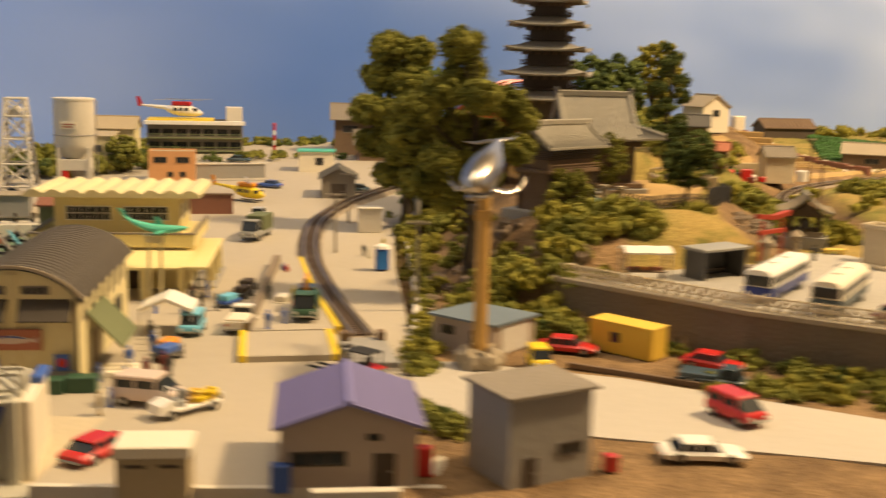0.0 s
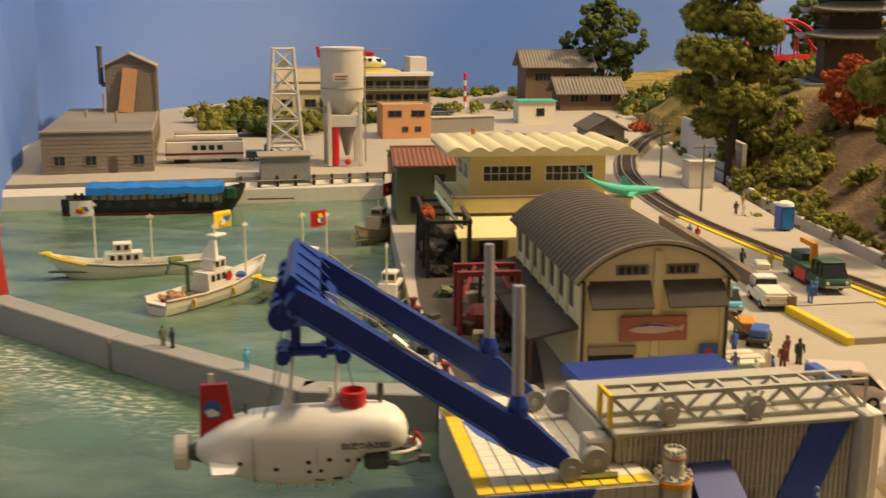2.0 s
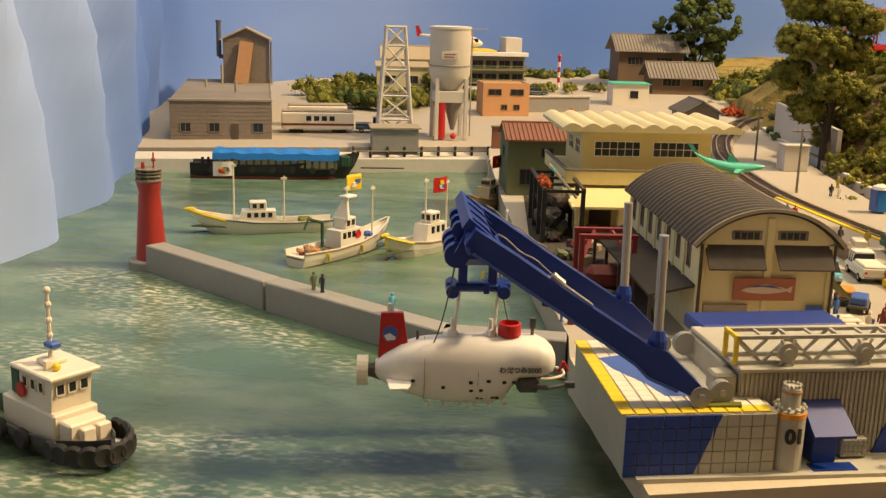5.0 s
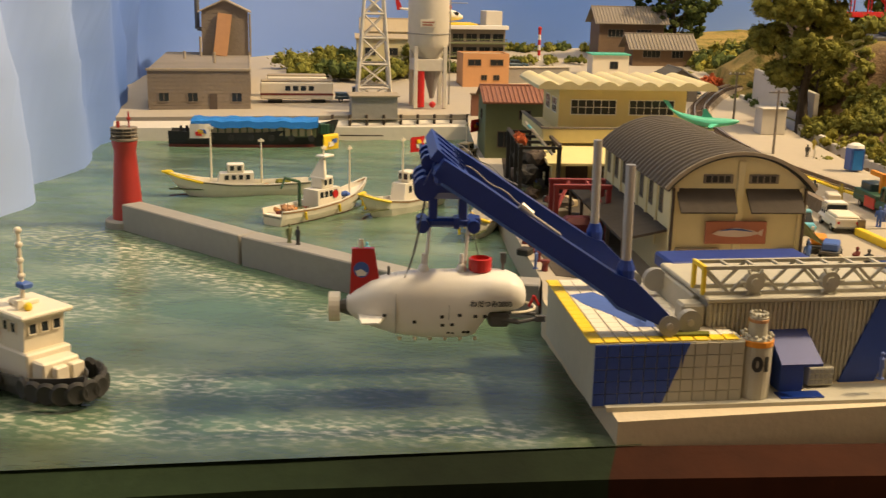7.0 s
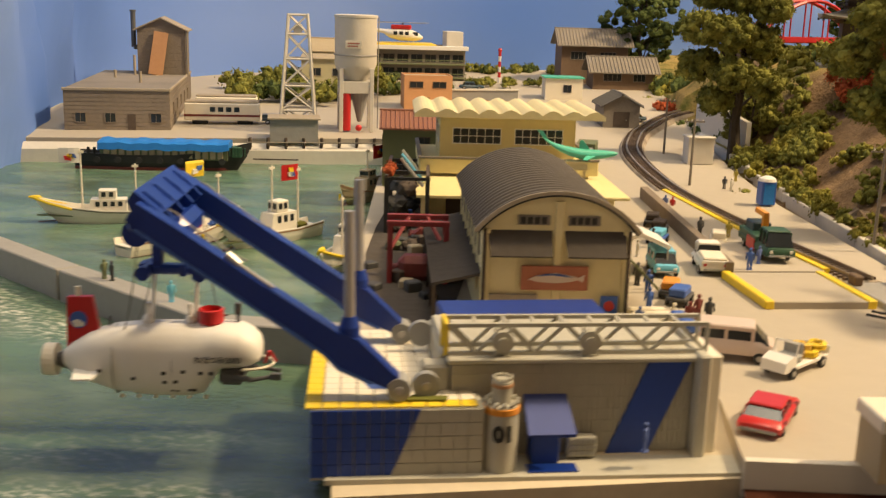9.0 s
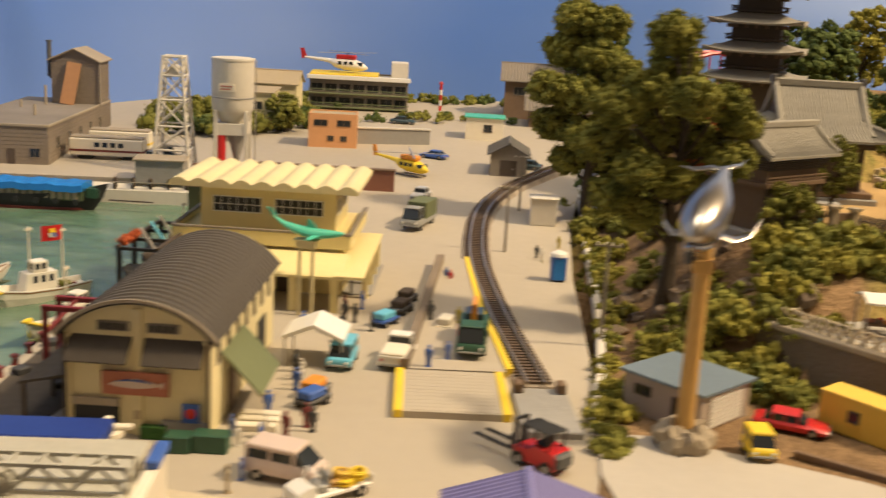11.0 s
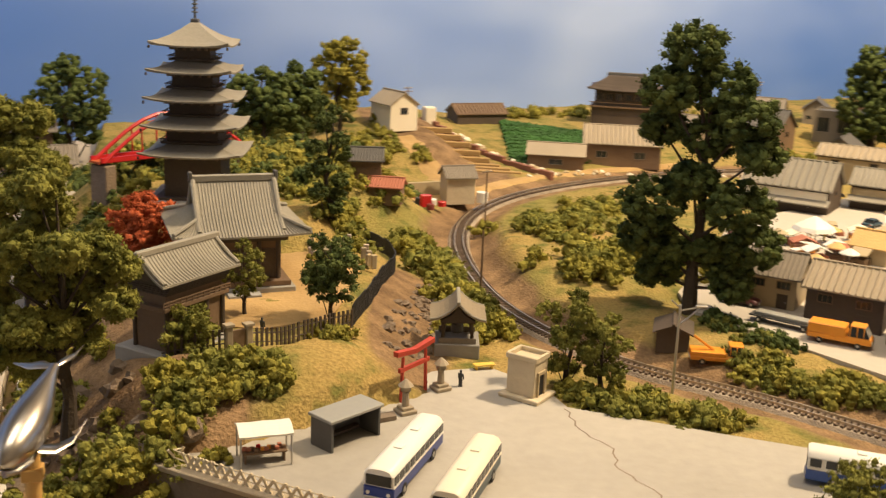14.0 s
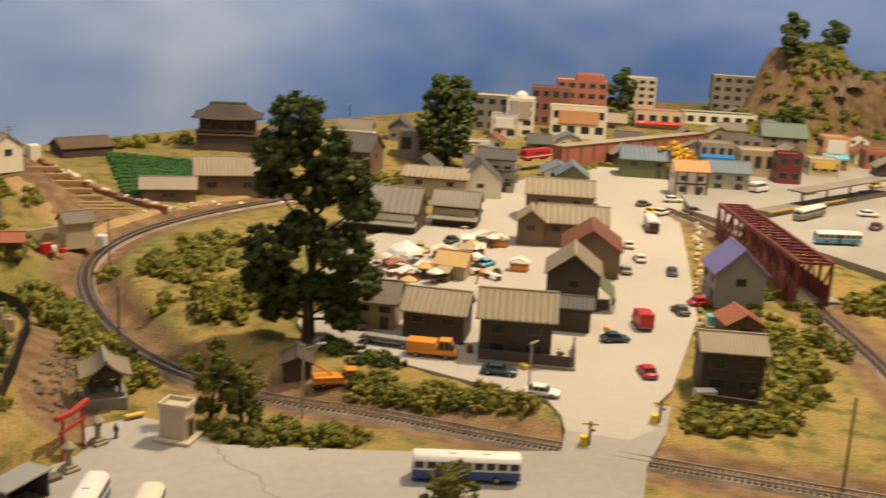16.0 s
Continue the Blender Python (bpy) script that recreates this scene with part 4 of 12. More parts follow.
def bus(x, y, z, rz, l, roof, upper, lower, label, name="bus"):
    ob = thing(name, x, y, z, rz, label, name, "model buses")
    w, h = 1.65, 1.95
    part("lower_body", Mesh().box(-l / 2, l / 2, -w / 2, w / 2, 0.28, 0.95, b=0.08), lower, ob)
    part("upper_body", Mesh().box(-l / 2 + 0.02, l / 2 - 0.02, -w / 2 + 0.02, w / 2 - 0.02, 0.95, 1.62, b=0.04), upper, ob)
    m = Mesh()
    m.smooth = True
    m.loft([[(px, -w / 2 + i, 1.60), (px, -w / 2 + 0.14 + i, 1.82), (px, -w / 2 + 0.4 + i, h - i * 0.5), (px, w / 2 - 0.4 - i, h - i * 0.5), (px, w / 2 - 0.14 - i, 1.82), (px, w / 2 - i, 1.60)] for px, i in ((-l / 2, 0.12), (-l / 2 + 0.15, 0), (l / 2 - 0.15, 0), (l / 2, 0.12))])
    part("roof", m, roof, ob)
    n = int(l / 0.75)
    pane = Mesh().box(-0.29, 0.29, -0.02, 0.02, -0.22, 0.22).data("side_window", C["glass"])
    for s in (-1, 1):
        for i in range(n):
            o = new("side_window", pane)
            o.parent, o.matrix_basis = ob, cm(-l / 2 + 0.45 + (l - 0.9) * i / (n - 1), s * (w / 2 - 0.005), 1.32)
        part("stripe", Mesh().box(-l / 2 + 0.05, l / 2 - 0.05, s * w / 2 - 0.015, s * w / 2 + 0.015, 0.93, 0.99), roof, ob)
    part("windscreen", Mesh().box(l / 2 - 0.03, l / 2 + 0.02, -w * 0.42, w * 0.42, 1.02, 1.6, b=0.02), "glass", ob)
    part("rear_window", Mesh().box(-l / 2 - 0.02, -l / 2 + 0.03, -w * 0.36, w * 0.36, 1.1, 1.55, b=0.02), "glass", ob)
    part("door", Mesh().box(-0.25, 0.25, -w / 2 - 0.02, -w / 2 + 0.02, 0.34, 1.55), "darkgrey", ob)
    for s in (-1, 1):
        part("headlight", Mesh().tube((l / 2 - 0.02, s * 0.55, 0.6), (l / 2 + 0.03, s * 0.55, 0.6), 0.1, n=10), "white", ob)
    part("bumper", Mesh().box(l / 2 - 0.02, l / 2 + 0.07, -w * 0.46, w * 0.46, 0.26, 0.42, b=0.03), "steel", ob)
    for i in (-0.22, 0.1):
        part("roof_vent", Mesh().box(i * l, i * l + 0.5, -0.25, 0.25, h - 0.03, h + 0.08, b=0.03), roof, ob)
    wheels(ob, (-l * 0.28, l * 0.30), w, 0.33)
    return ob


def figurine(x, y, z, coat="figdark", rz=0, h=1.12, label="", legs="figdark"):
    m = Mesh()
    s = h / 1.12
    for k in (-1, 1):
        m.tube((0, k * 0.075 * s, 0), (0, k * 0.07 * s, 0.5 * s), 0.055 * s, 0.075 * s, 6)
        m.tube((0, k * 0.17 * s, 0.85 * s), (0.06 * s, k * 0.2 * s, 0.48 * s), 0.05 * s, 0.04 * s, 6)
    m.loft([[(0.09 * s * math.cos(a) * q, 0.15 * s * math.sin(a) * q, zz * s) for a in [i * math.pi / 4 for i in range(8)]] for zz, q in ((0.46, 0.95), (0.6, 0.85), (0.84, 1.1), (0.92, 0.5))])
    m.ball((0, 0, 1.02 * s), 0.09 * s, 6, 1.15)
    m.smooth = True
    m.lathe([(0.16 * s, -0.02), (0.16 * s, 0.015)], 10)
    return solid("figurine", m, coat, x, y, z, rz, label or "small painted plastic figurine standing on the layout", "figurine", "figurines")


def clump_points(rng, r):
    v = Vector((rng.gauss(0, 1), rng.gauss(0, 1), rng.gauss(0, 1))).normalized()
    return v * r


ICO = bmesh.new()
bmesh.ops.create_icosphere(ICO, subdivisions=2, radius=1)
ICO_V = [v.co.copy() for v in ICO.verts]
ICO_F = [tuple(v.index for v in f.verts) for f in ICO.faces]
ICO.free()
ICO = bmesh.new()
bmesh.ops.create_icosphere(ICO, subdivisions=1, radius=1)
LOW_V = [v.co.copy() for v in ICO.verts]
LOW_F = [tuple(v.index for v in f.verts) for f in ICO.faces]
ICO.free()


def add_clump(m, c, r, rng, flakes=26, squash=0.85, low=False):
    """One tuft of foam foliage: a torn lump with loose flakes on it."""
    c, sd = Vector(c), rng.random() * 50
    vs = []
    for v in LOW_V if low else ICO_V:
        k = r * (0.78 + 0.42 * noise.noise(v * 1.6 + Vector((sd, 0, 0))) + 0.30 * noise.noise(v * 4.3 + Vector((0, sd, 0))))
        vs.append((c.x + v.x * k, c.y + v.y * k, c.z + v.z * k * squash))
    m.add(vs, LOW_F if low else ICO_F)
    fl = min(0.13, 0.28 * r) + 0.04
    for _ in range(flakes):
        d = clump_points(rng, 1)
        p = c + Vector((d.x, d.y, d.z * squash)) * r * rng.uniform(0.72, 1.12)
        a, b2 = clump_points(rng, fl * rng.uniform(0.5, 1.1)), clump_points(rng, fl * rng.uniform(0.5, 1.1))
        m.add([p, p + a, p + b2, p + (a + b2) * 0.5 + d * fl * 0.7], [(0, 1, 3), (1, 2, 3), (2, 0, 3)])


def tree(x, y, z, h, r, leaf, label, seed, trunk=0.3, base=0.25, shape="round", name="tree", group="", clumps=70, lobes=None, turn=-35):
    """Tapered trunk, limbs, and a crown of many torn tufts grouped in lobes with gaps."""
    rng = random.Random(seed)
    ob = thing(name, x, y, z, 0 if shape == "split" else rng.uniform(0, 360), label, "tree", group)
    tm = Mesh()
    p, top = Vector((0, 0, -0.4)), h * 0.86
    pts, bend = [p], 0.3 if shape == "split" else 1.0
    for k in range(1, 6):
        pts.append(Vector((rng.uniform(-0.04, 0.04) * h * bend, rng.uniform(-0.04, 0.04) * h * bend, top * k / 5)))
    for k in range(5):
        tm.tube(pts[k], pts[k + 1], trunk * (1 - k / 5.6) * (1.25 if k == 0 else 1), trunk * (1 - (k + 1) / 5.6), 8)
    cm_ = Mesh()
    nl = len(lobes) if shape == "split" else lobes or 9
    far = y > 125 or x > 100
    cent = []
    for i in range(nl):
        t = (i + 0.5) / nl
        zz = lerp(base * h, h * 0.93, t)
        if shape == "round":
            rad = r * (0.25 + 0.75 * math.sin(math.pi * min(1, 0.18 + 0.75 * t)))
        elif shape == "cone":
            rad = r * (1.05 - 0.85 * t)
        else:
            rad = r * (0.5 + 0.5 * math.sin(math.pi * (0.1 + 0.85 * t)))
        a = i * 2.4 + rng.uniform(-0.5, 0.5)
        q = rad * rng.uniform(0.35, 0.62)
        if shape == "split":
            u, zz, rad = lobes[i]
            v = rng.uniform(-0.5, 0.5) * r * (0.4 if trunk > 0.55 else 0.75)
            a = radians(turn)
            cent.append((Vector((u * math.cos(a) - v * math.sin(a), u * math.sin(a) + v * math.cos(a), zz)), rad))
            continue
        cent.append((Vector((q * math.cos(a) * 1.12, q * math.sin(a) * 1.12, zz)), rad * rng.uniform(0.44, 0.62)))
    for c, lr in cent:
        k = min(4, max(0, int(c.z / top * 5 - 1)))
        root = pts[k] if shape != "split" else pts[0].lerp(pts[5], max(0.12, c.z * 0.72 / top))
        tm.tube(root, c, trunk * 0.3, trunk * 0.1, 5)
        for _ in range(max(8, int(clumps * (4.2 if far else 9.5 if shape == "split" else 5.2)) // nl)):
            d = clump_points(rng, 1)
            d.z = d.z * 0.75 + 0.18
            cr = min(0.5, lr * rng.uniform(0.17, 0.32))
            add_clump(cm_, c + d * (lr - cr * 0.4) * rng.uniform(0.62, 1.0), cr * (1.3 if far else 1.0), rng, 9 if far else 22, 0.85, True)
    part("trunk", tm, "trunk", ob)
    part("crown", cm_, leaf, ob)
    return ob


BUSHES, FAR_BUSHES, NEAR_BUSHES = {}, {}, []


def bush(x, y, z, r, leaf="leafolive", label="", seed=0):
    """Low shrub of foam tufts; six shapes for each colour, turned and sized."""
    near = y < 84 and x < 62 and x > -6
    low = not near and (y > 100 or x > 62)
    big = r > 1.65 and not low
    key = (leaf, seed % 6, low, big)
    if key not in BUSHES:
        rng = random.Random(seed % 6 + 11)
        m = Mesh()
        for i in range(14 if low else 46 if big else 20):
            a, q = rng.uniform(0, 6.3), rng.uniform(0, 0.8)
            add_clump(m, (q * math.cos(a), q * math.sin(a), rng.uniform(0.08, 0.66) * (1.1 - q * 0.7)), rng.uniform(0.17, 0.32) * (1.2 if low else 0.72 if big else 1.0), rng, 8 if low else 7 if big else 9, 0.85, low or i % 3 > 0)
        BUSHES[key] = m.data("bush", C[leaf])
    m4 = cm(x, y, z, (seed * 77) % 360) @ Matrix.Diagonal((r, r, r * 1.2, 1))
    if not near or len(NEAR_BUSHES) >= 285:
        FAR_BUSHES.setdefault(leaf, []).append((BUSHES[key], m4))
        return None
    ob = new("bush", BUSHES[key])
    NEAR_BUSHES.append(ob)
    ob.matrix_basis = m4
    words = {"leafolive": "olive green", "leaf": "mid green", "leafdark": "dark green", "redleaf": "rust red", "fieldgreen": "bright green"}[leaf]
    return tagged(ob, label or f"low {words} foam shrub on the layout ground", "shrub", "shrubs")


def hedge(pts, spread, n, r0, r1, leaves=("leafolive", "leaf"), seed=1, dz=-0.1, ground=None):
    """Shrubs scattered along a line."""
    rng = random.Random(seed)
    line = spline([(*p, 0) for p in pts], 0.8)
    for i in range(n):
        p = line[int(rng.random() * (len(line) - 1))]
        x, y = p.x + rng.gauss(0, spread * 0.5), p.y + rng.gauss(0, spread * 0.5)
        z = land(x, y)[0] if ground is None else ground
        bush(x, y, z + dz, rng.uniform(r0, r1), rng.choice(leaves), seed=rng.randrange(1000))


def words(text, size, material, parent, at, name="lettering", bold=0.0):
    cu = bpy.data.curves.new(name, "FONT")
    cu.body, cu.size, cu.extrude, cu.offset, cu.align_x, cu.align_y = text, size * U, 0.0002, bold * U, "CENTER", "CENTER"
    tmp = new(name, cu)
    me = bpy.data.meshes.new_from_object(tmp.evaluated_get(bpy.context.evaluated_depsgraph_get()))
    bpy.data.objects.remove(tmp)
    me.materials.append(C[material])
    ob = new(name, me)
    ob.parent, ob.matrix_basis = parent, at
    return ob


def utility_pole(x, y, z, h, rz=0, arms=1, label="slim grey utility pole with a crossarm", mat_="woodgrey"):
    ob = thing("utility_pole", x, y, z, rz, label, "utility pole", "utility poles")
    part("pole", Mesh().tube((0, 0, -0.3), (0, 0, h), 0.11, 0.08), mat_, ob)
    for k in range(arms):
        part("crossarm", Mesh().box(-0.75, 0.75, -0.05, 0.05, h - 0.25 - 0.5 * k, h - 0.15 - 0.5 * k), mat_, ob)
        for i in (-0.6, -0.2, 0.2, 0.6):
            part("insulator", Mesh().tube((i, 0, h - 0.15 - 0.5 * k), (i, 0, h - 0.02 - 0.5 * k), 0.05, n=6), "warmwhite", ob)
    return ob


def far_shrubs():
    """All the shrubs too many or too far to count, one object a colour."""
    for leaf, items in FAR_BUSHES.items():
        vs, fs, o = [], [], 0
        for me, m4 in items:
            n = len(me.vertices)
            co = np.empty(n * 3)
            me.vertices.foreach_get("co", co)
            co = np.c_[co.reshape(-1, 3), np.ones(n)] @ np.array(m4).T
            vs.append(co[:, :3])
            tri = np.empty(len(me.polygons) * 3, dtype=int)
            me.polygons.foreach_get("vertices", tri)
            fs.append(tri.reshape(-1, 3) + o)
            o += n
        me = bpy.data.meshes.new("shrub_mass")
        me.from_pydata(np.concatenate(vs).tolist(), [], np.concatenate(fs).tolist())
        me.materials.append(C[leaf])
        tagged(new("shrub_mass", me), "mass of low foam shrubs covering the slopes", "shrubs", kind="stuff")


# ==== harbour: dock ship deck, crane, submersible ====
def ship_deck():
    """The moored ship's deck house standing on the dock."""
    ob = thing("ship_deck_house", -23.1, 34.3, 0.95, 13.0, "grey and blue panelled ship deck house with winches", "ship model")
    part("base_plate", Mesh().prism([(0.4, -0.3), (12.9, -0.45), (12.9, 2.2), (1.6, 8.0)], -0.12, 0.04), "shipgrey", ob)
    lower = [(0.02, 0), (5.0, 0), (5.0, 7.4), (0.3, 7.4)]
    part("lower_hull", Mesh().prism(lower, -0.1, 2.06), "shipgrey", ob)
    for i in range(12):
        for j in range(5):
            x0, x1, z0, z1 = i * 0.413 + 0.02, i * 0.413 + 0.40, j * 0.41 + 0.0, j * 0.41 + 0.385
            c0, c1 = 2.3 + 0.42 * z0, 2.3 + 0.42 * z1
            if c0 > x0 + 0.02 or c1 > x0 + 0.02:
                part("panel", Mesh().side([(x0, z0), (max(x0, min(x1, c0)), z0), (max(x0 + 0.01, min(x1, c1)), z1), (x0, z1)], -0.05, 0.02), "hullblue", ob)
            if c0 < x1 - 0.02 or c1 < x1 - 0.02:
                part("panel", Mesh().side([(min(x1, max(x0, c0)), z0), (x1, z0), (x1, z1), (min(x1 - 0.01, max(x0, c1)), z1)], -0.05, 0.02), "shipgrey", ob)
    deck = {k: Mesh().box(0.012, 0.47, 0.012, 0.47, 0, 0.06, b=0.02).data("deck_tile", C[k]) for k in ("warmwhite", "yellow")}
    for i in range(10):
        for j in range(15):
            y = j * 0.482 + 0.02
            x = -0.16 + i * 0.5 + 0.045 * y * (1 - i / 10)
            k = "yellow" if i == 0 or j == 0 else "warmwhite"
            o = new("deck_tile", deck[k])
            o.parent, o.matrix_basis = ob, cm(x, y, 2.07)
    flash = [(0.55, 5.2), (1.5, 5.5), (2.1, 4.1), (2.6, 2.6), (2.55, 1.35), (1.75, 1.45), (1.45, 2.6), (0.75, 4.1)]
    part("deck_stripe", Mesh().prism(flash, 2.08, 2.137), "stripeblue", ob)
    # upper house with ribbed plating
    part("upper_house", Mesh().box(4.15, 11.6, 1.25, 5.4, -0.1, 3.02), "shipgrey", ob)
    m = Mesh()
    for i in range(46):
        m.box(4.2 + i * 0.161, 4.28 + i * 0.161, 1.18, 1.26, 0.12, 2.92)
    for j in range(7):
        m.box(4.15, 11.6, 1.2, 1.25, 0.3 + j * 0.38, 0.34 + j * 0.38)
    part("plating_ribs", m, "shipgrey", ob)
    part("top_lip", Mesh().box(4.0, 11.7, 0.95, 5.5, 3.02, 3.2, b=0.05), "shipgrey", ob)
    part("blue_flash", Mesh().side([(9.0, 0.05), (10.3, 0.05), (11.5, 3.0), (10.2, 3.0)], 1.12, 1.2), "hullblue", ob)
    part("end_post", Mesh().box(11.62, 12.0, 0.7, 2.4, -0.1, 3.3, b=0.06), "shipgrey", ob)
    part("end_post", Mesh().box(12.0, 12.45, 1.0, 4.6, -0.1, 3.2, b=0.05), "warmwhite", ob)
    part("end_panel", Mesh().box(12.05, 12.5, 3.2, 4.9, 3.2, 3.5, b=0.05), "midblue", ob)
    # truss with winch wheels
    m = Mesh()
    for y in (1.35, 2.2):
        for z in (3.25, 4.12):
            m.box(4.0, 12.0, y - 0.07, y + 0.07, z - 0.06, z + 0.06)
        for i in range(9):
            a, b = 4.0 + i * 0.889, 4.889 + i * 0.889
            m.tube((a, y, 3.25 if i % 2 else 4.12), (b, y, 4.12 if i % 2 else 3.25), 0.06, n=6)
        for i in (4.0, 12.0):
            m.tube((i, y, 3.2), (i, y, 4.15), 0.06, n=6)
    for i in range(9):
        m.box(4.0 + i * 0.889 - 0.05, 4.0 + i * 0.889 + 0.05, 1.35, 2.2, 4.08, 4.16)
    part("truss", m, "shipgrey", ob)
    part("truss_end", Mesh().box(3.92, 4.06, 1.28, 1.44, 3.2, 4.2, b=0.02).box(3.92, 4.06, 1.44, 2.3, 4.06, 4.2, b=0.02).box(3.92, 4.06, 2.14, 2.3, 3.2, 4.06, b=0.02), "yellow", ob)
    for x in (5.65, 8.3):
        w = part("winch_wheel", Mesh().tube((0, -0.12, 0), (0, 0.12, 0), 0.33, n=20), "shipgrey", ob, at=cm(x, 1.18, 3.66))
        for k in range(6):
            part("spoke", Mesh().tube((0.24 * math.cos(k * 1.047), -0.05, 0.24 * math.sin(k * 1.047)), (0.5 * math.cos(k * 1.047), -0.05, 0.5 * math.sin(k * 1.047)), 0.05, n=6), "shipgrey", w)
        part("hub", Mesh().tube((0, -0.2, 0), (0, -0.1, 0), 0.16, n=10), "shipgrey", w)
        part("rim", Mesh().lathe([(0.27, -0.03), (0.33, -0.03), (0.33, 0.03), (0.27, 0.03)], 24), "shipgrey", w, at=cm(0, -0.1, 0, 0, 90))
    # tank with hull number
    tank = part("tank", Mesh().lathe([(0.50, -0.05), (0.52, 0.2), (0.52, 1.9), (0.5, 2.05), (0.3, 2.1), (0.3, 2.75), (0.26, 2.8)], 22), "shipgrey", ob, at=cm(5.55, 0.35, 0))
    part("band", Mesh().lathe([(0.53, 1.82), (0.545, 1.84), (0.545, 2.0), (0.53, 2.02)], 22), "orange", tank)
    part("cap_ring", Mesh().lathe([(0.305, 2.58), (0.32, 2.59), (0.32, 2.68), (0.305, 2.69)], 16), "plywood", tank)
    rail = Mesh()
    for i in range(12):
        a = i * math.pi / 6
        rail.ball((0.47 * math.cos(a), 0.47 * math.sin(a), 2.15), 0.075, 5)
        rail.ball((0.26 * math.cos(a), 0.26 * math.sin(a), 2.85), 0.055, 5)
    part("rivets", rail, "shipgrey", tank)
    for ch, a in (("0", -16), ("1", 18)):
        words(ch, 0.66, "black", tank, cm(0.535 * math.sin(radians(a)), -0.535 * math.cos(radians(a)), 1.25, a, 90), "hull_number", 0.03)
    hut = part("hut", Mesh().box(-0.42, 0.42, -0.3, 0.4, 0, 1.05, b=0.03), "hullblue", ob, at=cm(6.95, 0.75, 0.05) @ Matrix.Diagonal((1.0, 1.0, 1.22, 1)))
    part("roof", Mesh().add([(-0.62, -0.75, 0.92), (0.82, -0.75, 0.92), (0.72, 0.45, 1.6), (-0.6, 0.45, 1.6), (-0.62, -0.75, 0.84), (0.82, -0.75, 0.84), (0.72, 0.45, 1.5), (-0.6, 0.45, 1.5)], [(0, 1, 2, 3), (4, 5, 6, 7), (0, 1, 5, 4), (1, 2, 6, 5), (2, 3, 7, 6), (3, 0, 4, 7)]), "roofblue", hut)
    part("mat", Mesh().box(-0.6, 0.9, -0.9, -0.35, -0.02, 0.03), "blue", hut)
    part("grille", Mesh().box(7.7, 8.6, 0.75, 1.1, 0.1, 0.75, b=0.03), "shipgrey", ob)
    for i in range(5):
        for j in range(3):
            part("grille_slot", Mesh().box(7.76 + i * 0.17, 7.88 + i * 0.17, 0.71, 0.76, 0.18 + j * 0.19, 0.31 + j * 0.19), "grey", ob)
    part("hinge_block", Mesh().box(3.3, 4.1, 1.25, 2.0, 2.06, 2.9, b=0.08), "shipgrey", ob)
    pul = part("pulley", Mesh().tube((0, -0.14, 0), (0, 0.14, 0), 0.4, n=18), "grey", ob, at=cm(3.35, 0.75, 2.5))
    part("axle", Mesh().tube((0, -0.2, 0), (0, -0.1, 0), 0.12, n=8), "steel", pul)
    part("foam_patch", Mesh().prism([(2.7, 0.35), (3.9, 0.3), (4.0, 0.6), (3.0, 0.75)], 2.12, 2.2), "leaf", ob)
    pul = part("pulley", Mesh().tube((0, -0.14, 0), (0, 0.14, 0), 0.42, n=18), "grey", ob, at=cm(3.6, 4.9, 2.75))
    part("frame_box", Mesh().box(3.9, 4.6, 2.0, 5.6, 0.5, 3.0, b=0.05), "shipgrey", ob)
    return ob


ship_deck()
box = thing("deck_container", -17.5, 42.0, 1.35, 14, "long container with a deep blue roof behind the deck house", "container")
part("body", Mesh().box(-2.7, 2.7, -0.8, 0.8, 0, 2.3, b=0.05), "shipgrey", box)
part("roof", Mesh().box(-2.85, 2.85, -0.9, 0.9, 2.31, 2.85, b=0.08), "roofblue", box)


